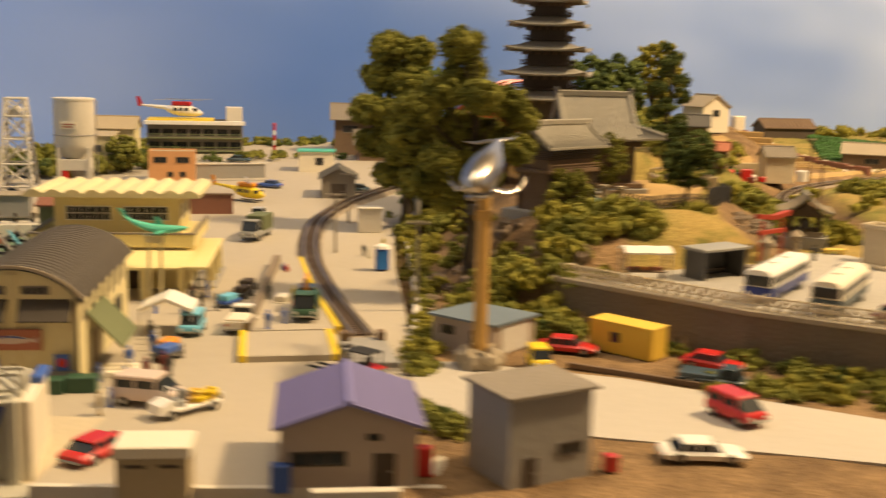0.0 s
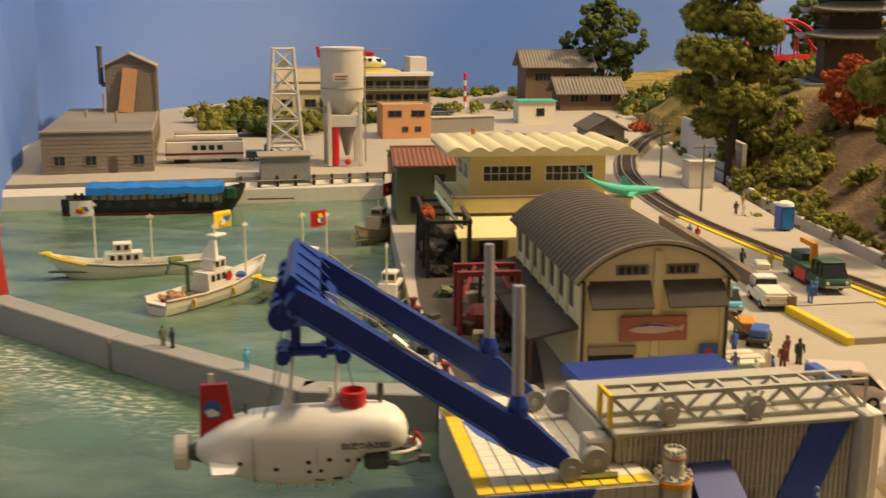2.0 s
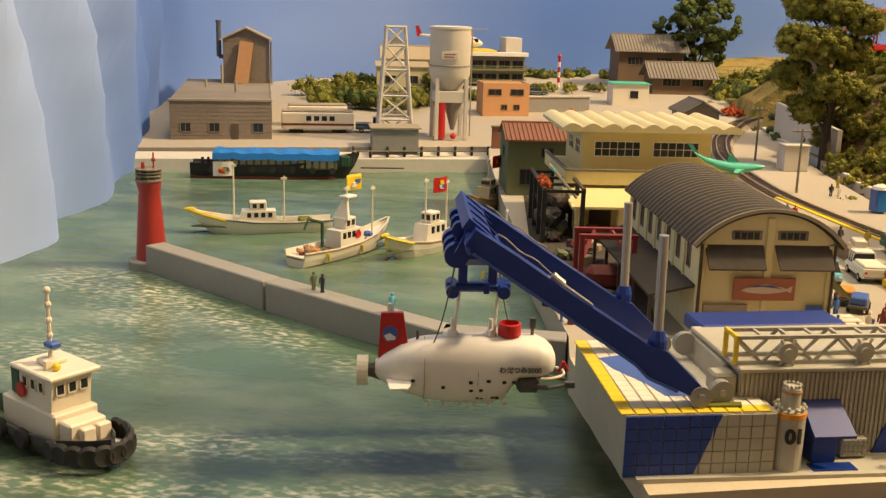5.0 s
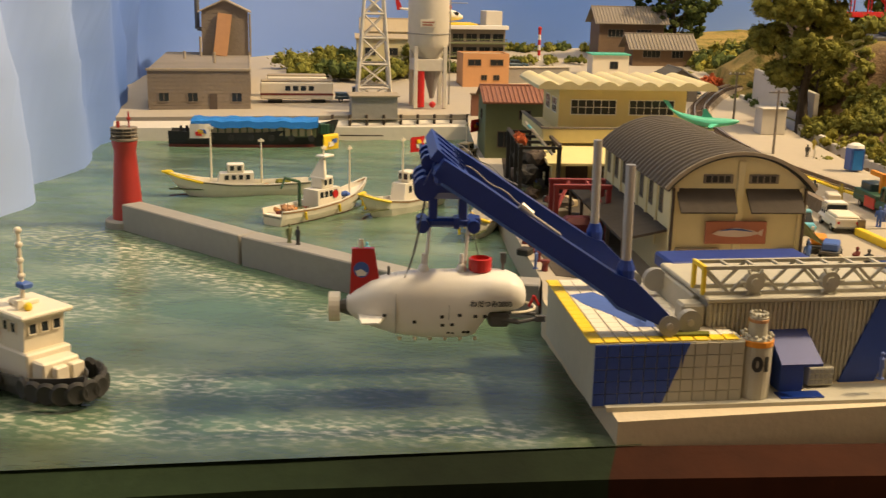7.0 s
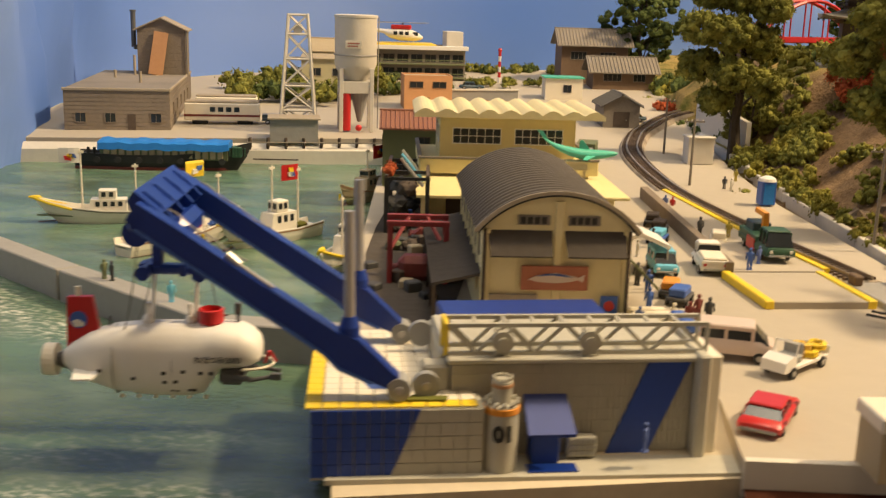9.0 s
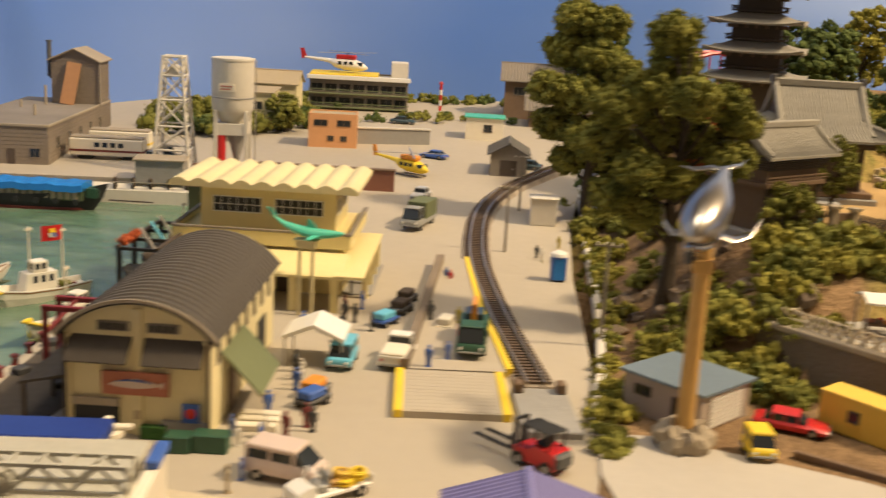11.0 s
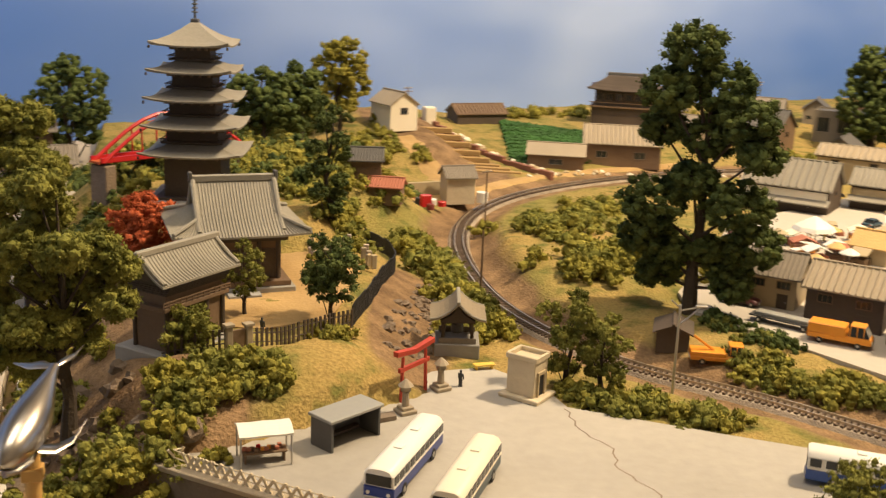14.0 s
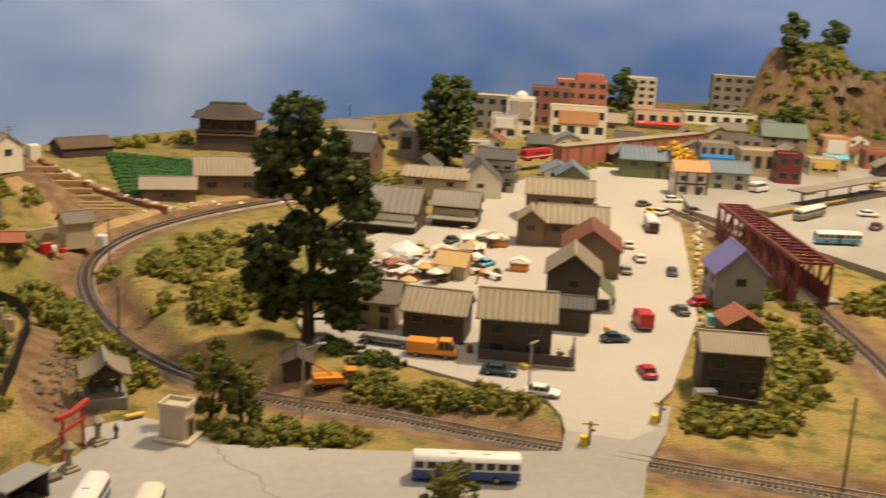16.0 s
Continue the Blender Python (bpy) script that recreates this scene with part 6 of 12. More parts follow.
boat(-30.2, 82.5, 250, 7.5, 1.9, 0.75, 0.8, "weathered fishing boat with a red flag moored at the quay", (-0.15, 0.15, 0.95, 1.5), ((0.0, 3.0), (-0.3, 2.8)), (-0.3, 2.9, ("red", "orange", "midblue")), hullmat="tan")


def tugboat():
    ob = thing("tugboat", -42.7, 36.2, 0, -33, "cream white tugboat with black tyre fenders on the water", "boat")
    hull = part("hull", Mesh().loft(hull_rings(7.4, 2.6, 0.75, 0.35, 0.08)), "darkgrey", ob)
    part("deck", Mesh().prism([(r[8][0], r[8][1] * 0.98) for r in hull_rings(7.4, 2.6, 0.75, 0.35)] + [(r[7][0], r[7][1] * 0.98) for r in reversed(hull_rings(7.4, 2.6, 0.75, 0.35))], 0.45, 0.56), "greenwall", hull)
    tyre = Mesh().lathe([(0.17, -0.09), (0.32, -0.13), (0.41, 0), (0.32, 0.13), (0.17, 0.09)], 16)
    tyre.smooth = True
    tyre = tyre.data("tyre_fender", C["black"])
    for i in range(11):
        a = radians(-95 + 19 * i)
        t = new("tyre_fender", tyre)
        t.parent = ob
        t.matrix_basis = cm(2.1 + 1.62 * math.cos(a), 1.28 * math.sin(a), 0.62, math.degrees(a), 0, 90)
    for sx in (-2.6, -1.2, 0.2):
        for s in (-1, 1):
            t = new("tyre_fender", tyre)
            t.parent, t.matrix_basis = ob, cm(sx, s * 1.3, 0.55, 90 * s, 0, 90)
    lower = part("cabin", Mesh().box(-1.8, 1.5, -0.85, 0.85, 0.5, 1.55, b=0.06), "warmwhite", ob)
    part("front_deck_box", Mesh().box(1.5, 2.2, -0.7, 0.7, 0.5, 1.35, b=0.06), "warmwhite", ob)
    for s in (-0.4, 0.2):
        part("locker", Mesh().box(2.2, 2.5, s, s + 0.5, 0.5, 1.2, b=0.04), "warmwhite", ob)
    wh = part("wheelhouse", Mesh().loft([[(-0.7, -0.75, 1.55), (1.2, -0.75, 1.55), (1.2, 0.75, 1.55), (-0.7, 0.75, 1.55)], [(-0.7, -0.75, 2.75), (1.35, -0.75, 2.75), (1.35, 0.75, 2.75), (-0.7, 0.75, 2.75)]]), "warmwhite", ob)
    part("roof", Mesh().box(-0.95, 1.6, -0.98, 0.98, 2.75, 2.92, b=0.05), "warmwhite", wh)
    for u in (-0.45, 0.0, 0.45):
        window(wh, 0.34, 0.42, cm(1.31, u, 2.35, 90), "warmwhite", 1)
    for u in (-0.3, 0.2, 0.7):
        for s in (-1, 1):
            window(wh, 0.34, 0.42, cm(u, s * 0.755, 2.35, 0 if s < 0 else 180), "warmwhite", 1)
    part("roof_box", Mesh().box(-0.2, 0.5, -0.4, 0.4, 2.92, 3.12, b=0.05).box(0.6, 0.8, -0.6, -0.4, 2.92, 3.25), "warmwhite", wh)
    part("searchlight", Mesh().ball((1.0, -0.35, 3.05), 0.15, 7), "yellow", wh)
    mast = part("mast", Mesh().tube((0.1, 0, 2.9), (0.1, 0, 5.6), 0.09, 0.06, 8), "warmwhite", ob)
    for z in (3.9, 4.45, 5.0, 5.5):
        part("mast_lamp", Mesh().ball((0.1, 0, z), 0.13, 6), "warmwhite", mast)
    part("radar", Mesh().box(0.0, 0.5, -0.2, 0.2, 3.5, 3.7, b=0.04), "midblue", mast)
    part("lifebuoy", Mesh().lathe([(0.15, -0.05), (0.27, -0.05), (0.27, 0.05), (0.15, 0.05)], 14), "red", ob, at=cm(-0.5, -0.83, 2.0, 0, 90))
    part("funnel", Mesh().box(-1.6, -1.0, -0.6, -0.2, 1.55, 2.6, b=0.08).box(-1.6, -1.0, 0.2, 0.6, 1.55, 2.6, b=0.08), "green", ob)
    part("winch", Mesh().tube((-2.5, -0.5, 0.9), (-2.5, 0.5, 0.9), 0.35, n=12), "green", ob)
    rail = Mesh()
    for i in range(5):
        rail.tube((-3.2 + i * 0.35, -1.05, 0.6), (-3.2 + i * 0.35, -1.05, 1.25), 0.04, n=5)
    rail.tube((-3.2, -1.05, 1.25), (-1.8, -1.05, 1.25), 0.04, n=5).tube((-3.2, -1.05, 0.95), (-1.8, -1.05, 0.95), 0.04, n=5)
    part("railing", rail, "warmwhite", ob)
    return ob


tugboat()


def barge():
    ob = thing("barge", -49.0, 91.9, 0, 10, "black cargo barge with a bright blue tarpaulin cover", "barge")
    hull = part("hull", Mesh().loft(hull_rings(14.6, 2.6, 1.25, 1.1, 0.09)), "black", ob)
    part("waterline", Mesh().loft([[(x, y, z) for x, y, z in ((r[2][0], r[2][1] * 1.2, -0.05), (r[2][0], r[2][1] * 1.28, 0.22), (r[3][0], r[3][1] * 1.28, 0.22), (r[3][0], r[3][1] * 1.2, -0.05))] for r in hull_rings(14.6, 2.6, 1.25, 1.1, 0.09)]), "rust", hull)
    for i in range(16):
        part("cargo_bale", Mesh().box(-4.9 + i * 0.62, -4.45 + i * 0.62, -1.12, 1.12, 1.0, 1.75, b=0.05), "tan", ob)
    for i in range(7):
        part("tyre_fender", Mesh().tube((-5.4 + i * 1.7, -1.42, 0.85), (-5.4 + i * 1.7, -1.3, 0.85), 0.27, n=12), "black", ob)
    part("cargo_frame", Mesh().box(-5.2, 5.2, -1.05, 1.05, 0.9, 1.7), "greenwall", ob)
    t = Mesh()
    n = 24
    t.loft([[(-5.35 + 10.7 * k / n, y, z + 0.05 * math.sin(k * 1.9) + 0.04 * math.sin(k * 0.9 + y)) for y, z in ((-1.35, 1.7), (-1.3, 2.25), (-0.9, 2.4), (0.9, 2.42), (1.3, 2.25), (1.35, 1.7))] for k in range(n + 1)])
    part("tarpaulin", t, "tarp", ob)
    part("wheelhouse", Mesh().box(5.5, 6.3, -0.6, 0.6, 1.1, 2.0, b=0.06), "green", ob)
    for x in (-6.3, -5.8, 6.5):
        part("bollard", Mesh().tube((x, -0.4, 1.2), (x, -0.4, 1.75), 0.12, n=8), "black", ob)
    rail = Mesh()
    for i in range(6):
        rail.tube((5.4 + 0.25 * i, -1.0, 1.3), (5.4 + 0.25 * i, -1.0, 2.0), 0.05, n=5)
    part("railing", rail, "green", ob)
    part("gangplank", Mesh().box(7.2, 11.0, -0.1, 0.1, 0.9, 1.0), "wooddark", ob)


barge()


# ==== quay buildings ====
def warehouse():
    w, d, h, rise = 5.9, 12.8, 4.25, 1.3
    ob = thing("warehouse", -17.35, 54.4, 1.5, 9, "cream fish warehouse with a ribbed grey barrel roof on the quay", "warehouse")
    R = (w * w / 4 + rise * rise) / (2 * rise)
    a0 = math.asin(w / 2 / R)

    def arc(r, n=18, over=0.0):
        k = a0 * (1 + over)
        return [(r * math.sin(-k + 2 * k * i / n), h + rise - R + r * math.cos(-k + 2 * k * i / n)) for i in range(n + 1)]
    part("wall", Mesh().side([(-w / 2, -0.3), (w / 2, -0.3)] + arc(R)[::-1], -d / 2, d / 2), "cream", ob)
    rings = [[(x, yy, z) for x, z in arc(R + 0.08, 18, 0.09)] + [(x, yy, z) for x, z in arc(R + 0.02, 18, 0.09)[::-1]] for yy in (-d / 2 - 0.3, d / 2 + 0.3)]
    roof = part("roof", Mesh().loft(rings), "black", ob)
    low, mid = arc(R + 0.06, 18, 0.09), arc(R + 0.17, 18, 0.09)
    rib = Mesh().loft([[(a[0], -0.16, a[1]), (b[0], -0.1, b[1]), (b[0], 0.06, b[1]), (a[0], 0.12, a[1])] for a, b in zip(low, mid)]).data("roof_rib", C["roofrib"])
    for k in range(24):
        o = new("roof_rib", rib)
        o.parent, o.matrix_basis = roof, cm(0, -d / 2 - 0.12 + (d + 0.3) * k / 23, 0)
    rr = [[(x * q, -d / 2 - 0.34 + yy, z + (q - 1) * 4) for q, yy in ((1.0, 0), (1.0, 0.1), (1.035, 0.1), (1.035, 0))] for x, z in arc(R + 0.1, 18, 0.09)]
    part("verge_trim", Mesh().loft(rr), "woodroof", ob)
    for x in (-w / 2 + 0.12, 0.05, w / 2 - 0.12):
        part("pilaster", Mesh().box(x - 0.17, x + 0.17, -d / 2 - 0.12, -d / 2 + 0.01, 0, h + (1.1 if abs(x) < 1 else -0.05), b=0.03), "cream", ob)
    for x in (-w / 2 + 0.05, w / 2 - 0.05):
        part("downpipe", Mesh().tube((x, -d / 2 - 0.18, 0), (x, -d / 2 - 0.18, h - 0.05), 0.07, n=8), "wooddark", ob)
    for x in (-0.95, 1.05):
        v = part("louvre", Mesh().box(x - 0.65, x + 0.65, -d / 2 - 0.08, -d / 2 + 0.02, h + 0.12, h + 0.52, b=0.03), "woodgrey", ob)
        for i in range(4):
            part("opening", Mesh().box(x - 0.55 + i * 0.28, x - 0.34 + i * 0.28, -d / 2 - 0.1, -d / 2 - 0.07, h + 0.18, h + 0.46), "black", v)
    for x0, x1 in ((-2.75, -0.2), (0.3, 2.75)):
        part("awning", Mesh().add([(x0, -d / 2, h - 0.2), (x1, -d / 2, h - 0.2), (x1 - 0.05, -d / 2 - 0.75, h - 1.05), (x0 + 0.05, -d / 2 - 0.75, h - 1.05), (x0, -d / 2, h - 0.1), (x1, -d / 2, h - 0.1), (x1 - 0.05, -d / 2 - 0.8, h - 0.98), (x0 + 0.05, -d / 2 - 0.8, h - 0.98)],
                                  [(0, 1, 2, 3), (4, 5, 6, 7), (2, 3, 7, 6), (0, 3, 7, 4), (1, 2, 6, 5)]), "tar", ob)
    sign = part("sign_board", Mesh().box(-1.4, 1.3, -d / 2 - 0.22, -d / 2 - 0.1, 1.75, 2.75, b=0.03), "wallbrick", ob)
    m = Mesh().prism([(-1.1, 2.2), (-0.8, 2.36), (0, 2.48), (0.7, 2.36), (0.9, 2.28), (1.15, 2.42), (1.1, 2.1), (0.9, 2.2), (0.6, 2.12), (0, 2.06), (-0.7, 2.1)], 0, 0.03)
    part("fish_shape", m, "pinkwhite", sign, "pale pink fish shape", at=cm(0, -d / 2 - 0.225, 0, 0, 90))
    m = Mesh().prism([(-0.85, 2.33), (-0.2, 2.38), (0.7, 2.30), (0.2, 2.44), (-0.4, 2.44)], 0.03, 0.05)
    part("fish_back", m, "stripeblue", sign, at=cm(0, -d / 2 - 0.225, 0, 0, 90))
    part("goods_door", Mesh().box(-2.6, -0.75, -d / 2 - 0.04, -d / 2 + 0.01, 0, 1.5), "black", ob)
    part("shutter_box", Mesh().box(-2.65, -0.7, -d / 2 - 0.16, -d / 2 - 0.03, 1.2, 1.55, b=0.03), "woodroof", ob)
    part("meter_box", Mesh().box(-0.15, 0.15, -d / 2 - 0.14, -d / 2, 0.7, 1.1, b=0.03), "tan", ob)
    part("plinth", Mesh().box(1.0, w / 2, -d / 2 - 0.2, -d / 2, 0, 0.75, b=0.03), "greywall", ob)
    poster = part("poster", Mesh().box(1.85, 2.55, -d / 2 - 0.26, -d / 2 - 0.18, 0.75, 1.55), "midblue", ob)
    part("poster_emblem", Mesh().tube((2.2, -d / 2 - 0.28, 1.15), (2.2, -d / 2 - 0.26, 1.15), 0.22, n=12), "red", poster)
    part("bench", Mesh().box(0.2, 1.2, -d / 2 - 0.45, -d / 2 - 0.1, 0.0, 0.55, b=0.03), "fieldgreen", ob)
    for i in range(7):
        u = -5.2 + i * 1.7
        window(ob, 0.55, 1.15, cm(-w / 2, -u, h - 0.85, -90), "woodgrey", 2)
        window(ob, 0.55, 1.15, cm(w / 2, u, h - 0.85, 90), "woodgrey", 2)
        part("side_pilaster", Mesh().box(-w / 2 - 0.08, -w / 2 + 0.01, u + 0.75, u + 0.95, 1.2, h - 0.05), "cream", ob)
    lean = part("lean_to_roof", Mesh().add([(-w / 2, -d / 2 + 0.2, 2.2), (-w / 2, d / 2, 2.2), (-w / 2 - 2.0, d / 2, 1.75), (-w / 2 - 2.0, -d / 2 + 0.2, 1.75), (-w / 2, -d / 2 + 0.2, 2.32), (-w / 2, d / 2, 2.32), (-w / 2 - 2.0, d / 2, 1.87), (-w / 2 - 2.0, -d / 2 + 0.2, 1.87)],
                                           [(0, 1, 2, 3), (4, 5, 6, 7), (0, 3, 7, 4), (1, 2, 6, 5), (2, 3, 7, 6)]), "tar", ob)
    for i in range(5):
        part("post", Mesh().box(-w / 2 - 1.95, -w / 2 - 1.8, -d / 2 + 0.3 + i * 3.0, -d / 2 + 0.45 + i * 3.0, 0, 1.8), "wooddark", lean)
    part("side_awning", Mesh().add([(w / 2, -4.6, 3.0), (w / 2, -0.6, 3.0), (w / 2 + 1.7, -0.8, 1.3), (w / 2 + 1.7, -4.8, 1.3), (w / 2, -4.6, 3.12), (w / 2, -0.6, 3.12), (w / 2 + 1.75, -0.8, 1.4), (w / 2 + 1.75, -4.8, 1.4)],
                                  [(0, 1, 2, 3), (4, 5, 6, 7), (0, 3, 7, 4), (1, 2, 6, 5), (2, 3, 7, 6)]), "greenwall", ob)
    part("side_door", Mesh().box(w / 2 - 0.01, w / 2 + 0.05, -3.5, -2.3, 0, 1.9), "wood", ob)
    part("side_door", Mesh().box(w / 2 - 0.01, w / 2 + 0.05, 2.5, 4.2, 0, 2.2), "black", ob)


warehouse()


def market_hall():
    ob = thing("market_hall", -20.0, 74.0, 1.2, 9, "pale yellow two-storey market hall with a scalloped roof", "building")
    part("lower_wall", Mesh().box(-4.7, 4.9, -4.0, 4.0, -0.3, 3.7), "paleyellow", ob)
    part("upper_wall", Mesh().box(-4.1, 4.2, -2.7, 3.2, 3.7, 6.5), "paleyellow", ob)
    for x in (-1.85, 1.95):
        window(ob, 3.0, 1.0, cm(x, -2.7, 5.25), "white", 6, 2)
    for y in (-1.2, 1.2):
        window(ob, 1.6, 1.0, cm(4.2, y, 5.25, 90), "white", 3, 2)
        window(ob, 1.6, 1.0, cm(-4.1, -y, 5.25, -90), "white", 3, 2)
    n, L = 66, 11.4
    top, bot = [], []
    for i in range(n + 1):
        u = -L / 2 + L * i / n
        z = 6.72 + 0.30 * abs(math.sin(math.pi * 9 * i / n))
        top.append((u, z))
    m = Mesh()
    prof = top + [(L / 2, 6.5), (-L / 2, 6.5)]
    part("scalloped_roof", m.side(prof, -4.3, 3.9), "cream", ob)
    part("balcony_floor", Mesh().box(-5.3, 5.3, -4.4, 4.2, 3.55, 3.75, b=0.04), "paleyellow", ob)
    for b in ((-5.35, 5.35, -4.5, -4.36), (-5.4, -5.26, -4.4, 4.2), (5.26, 5.4, -4.4, 4.2)):
        part("balcony_wall", Mesh().box(*b, 3.2, 4.05, b=0.03), "paleyellow", ob)
        part("coping", Mesh().box(b[0] - 0.05, b[1] + 0.05, b[2] - 0.05, b[3] + 0.05, 4.06, 4.18), "woodgrey", ob)
    part("canopy", Mesh().add([(-5.6, -4.4, 2.85), (5.4, -4.4, 2.85), (5.4, -8.2, 2.35), (-5.6, -8.2, 2.35), (-5.6, -4.4, 3.0), (5.4, -4.4, 3.0), (5.4, -8.2, 2.5), (-5.6, -8.2, 2.5)],
                              [(0, 1, 2, 3), (4, 5, 6, 7), (0, 3, 7, 4), (1, 2, 6, 5), (2, 3, 7, 6)]), "paleyellow", ob)
    for x in (-5.1, -2.5, 2.5, 4.9):
        part("column", Mesh().box(x - 0.22, x + 0.22, -7.9, -7.45, 0, 2.4, b=0.04), "paleyellow", ob)
    for x in (-3.0, -0.8, 1.6):
        part("doorway", Mesh().box(x - 0.7, x + 0.7, -4.06, -3.98, 0, 1.9), "wooddark", ob)
    part("side_canopy", Mesh().box(4.9, 6.6, -8.2, 3.4, 2.4, 2.6, b=0.04), "paleyellow", ob)
    for y in (-4.4, -1.6, 1.0, 3.1):
        part("column", Mesh().box(6.15, 6.5, y - 0.18, y + 0.18, 0, 2.4, b=0.04), "paleyellow", ob)
    part("loading_step", Mesh().box(4.9, 6.7, -3.9, 3.6, 0, 0.42, b=0.04), "greywall", ob)


market_hall()


def fish_sculpture():
    ob = thing("fish_sculpture", -15.3, 66.0, 5.85, 0, "mint green plastic whale shark sculpture on a small stand", "sculpture")
    ob.scale = (0.76, 0.76, 0.76)
    m = Mesh()
    m.smooth = True
    rings = []
    for x, r, z in ((-2.7, 0.05, 1.75), (-2.3, 0.14, 1.45), (-1.7, 0.26, 1.1), (-0.8, 0.42, 0.8), (0.2, 0.5, 0.62), (1.2, 0.46, 0.6), (2.0, 0.36, 0.66), (2.6, 0.22, 0.72), (2.85, 0.06, 0.76)):
        rings.append([(x, r * 1.15 * math.cos(a), z + r * 0.8 * math.sin(a)) for a in [2 * math.pi * i / 12 for i in range(12)]])
    part("body", m.loft(rings), "teal", ob)
    part("dorsal_fin", Mesh().side([(0.0, 1.0), (0.8, 1.0), (0.25, 1.65), (0.05, 1.6)], -0.06, 0.06), "teal", ob)
    part("tail_fin", Mesh().side([(-2.5, 1.5), (-2.2, 1.5), (-2.7, 2.2), (-3.1, 2.25)], -0.06, 0.06), "teal", ob)
    for s in (-1, 1):
        part("side_fin", Mesh().add([(0.6, s * 0.4, 0.55), (1.3, s * 0.4, 0.55), (0.6, s * 1.2, 0.3), (0.3, s * 1.2, 0.3), (0.6, s * 0.4, 0.63), (1.3, s * 0.4, 0.63), (0.6, s * 1.2, 0.36), (0.3, s * 1.2, 0.36)], [(0, 1, 2, 3), (4, 5, 6, 7), (0, 1, 5, 4), (1, 2, 6, 5), (2, 3, 7, 6), (3, 0, 4, 7)]), "teal", ob)
    part("stand", Mesh().box(-0.7, 0.7, -0.35, 0.35, -0.55, 0.0, b=0.03).box(-0.9, 0.9, -0.5, 0.5, 0.0, 0.12, b=0.03), "cream", ob)
    part("post", Mesh().box(-0.6, -0.4, -0.1, 0.1, -5.75, -0.5).box(0.4, 0.6, -0.1, 0.1, -5.75, -0.5), "cream", ob)


fish_sculpture()
gable("green_house", -26.4, 82.8, 1.5, 99, 5.0, 5.4, 4.1, 0.9, "greenwall", "brownred", "olive green two-storey house with a red-brown ribbed roof", ribs=18, over=0.25,
      windows=[("l", -1.3, 1.4, 1.0, 1.2), ("l", 1.0, 1.4, 1.0, 1.2), ("l", 0.2, 3.2, 0.9, 0.7), ("r", 0, 2, 1, 1), ("b", 0, 3.0, 0.8, 0.8)], frame_mat="wooddark")


def silo():
    ob = thing("silo", -35.4, 104.6, quay_z(104.6), 15, "pale grey cement silo on legs with a red chute", "silo")
    m = Mesh().lathe([(0.5, 3.9), (1.75, 5.6), (1.95, 6.1), (1.95, 10.3), (2.02, 10.35), (2.02, 10.55), (1.7, 10.6)], 30)
    m.smooth = True
    part("tank", m, "concrete", ob)
    part("collar", Mesh().lathe([(2.0, 6.9), (2.03, 6.92), (2.03, 7.0), (2.0, 7.02)], 30), "greywall", ob)
    part("skirt", Mesh().box(-1.5, 1.5, -1.5, 1.5, 3.5, 4.6, b=0.06), "concrete", ob)
    for x in (-1.4, 1.4):
        for y in (-1.4, 1.4):
            part("leg", Mesh().box(x - 0.18, x + 0.18, y - 0.18, y + 0.18, 0, 5.8, b=0.03), "concrete", ob)
    part("chute", Mesh().lathe([(0.42, 0.1), (0.42, 3.5)], 14, -0.9, -1.1), "red", ob)
    part("hopper", Mesh().lathe([(0.2, 0.8), (0.9, 3.5)], 14, 0.4, 0), "greywall", ob)
    part("notice", Mesh().box(-0.75, 0.75, -2.0, -1.9, 7.6, 8.3), "warmwhite", ob, at=cm(0, 0, 0, -10))
    part("notice_lettering", Mesh().box(-0.55, 0.55, -2.02, -1.99, 8.0, 8.12).box(-0.55, 0.4, -2.02, -1.99, 7.75, 7.87), "wallbrick", ob, at=cm(0, 0, 0, -10))
    lad = Mesh()
    for s in (-0.15, 0.15):
        lad.tube((2.1, s, 0.2), (2.1, s, 10.4), 0.04, n=5)
    for i in range(24):
        lad.tube((2.1, -0.15, 0.4 + i * 0.42), (2.1, 0.15, 0.4 + i * 0.42), 0.03, n=4)
    part("ladder", lad, "steel", ob)
    part("valve", Mesh().ball((0.2, -1.7, 0.4), 0.3, 8), "red", ob)


silo()


def lattice_tower():
    ob = thing("lattice_tower", -40.4, 102.8, quay_z(102.8), 12, "grey steel lattice tower standing on the rear quay", "tower")
    h, b, t = 10.6, 1.65, 0.85
    for sx in (-1, 1):
        for sy in (-1, 1):
            part("leg", Mesh().tube((sx * b, sy * b, 0), (sx * t, sy * t, h), 0.16, 0.13, 6), "concrete", ob)
    for k, z in enumerate((2.0, 4.2, 6.6, 8.8, 10.5)):
        q = lerp(b, t, z / h)
        for (x0, y0), (x1, y1) in zip(((-q, -q), (q, -q), (q, q), (-q, q)), ((q, -q), (q, q), (-q, q), (-q, -q))):
            part("girt", Mesh().tube((x0, y0, z), (x1, y1, z), 0.11, n=6), "concrete", ob)
            z0 = (0.1, 2.0, 4.2, 6.6, 8.8)[k]
            p = lerp(b, t, z0 / h)
            part("brace", Mesh().tube((x0 * p / q, y0 * p / q, z0), (x1, y1, z), 0.08, n=5), "concrete", ob)
            part("brace", Mesh().tube((x1 * p / q, y1 * p / q, z0), (x0, y0, z), 0.08, n=5), "concrete", ob)
    sh = Mesh().tube((0, -t, 9.3), (0, t, 9.3), 0.45, n=14)
    part("sheave", sh, "concrete", ob)


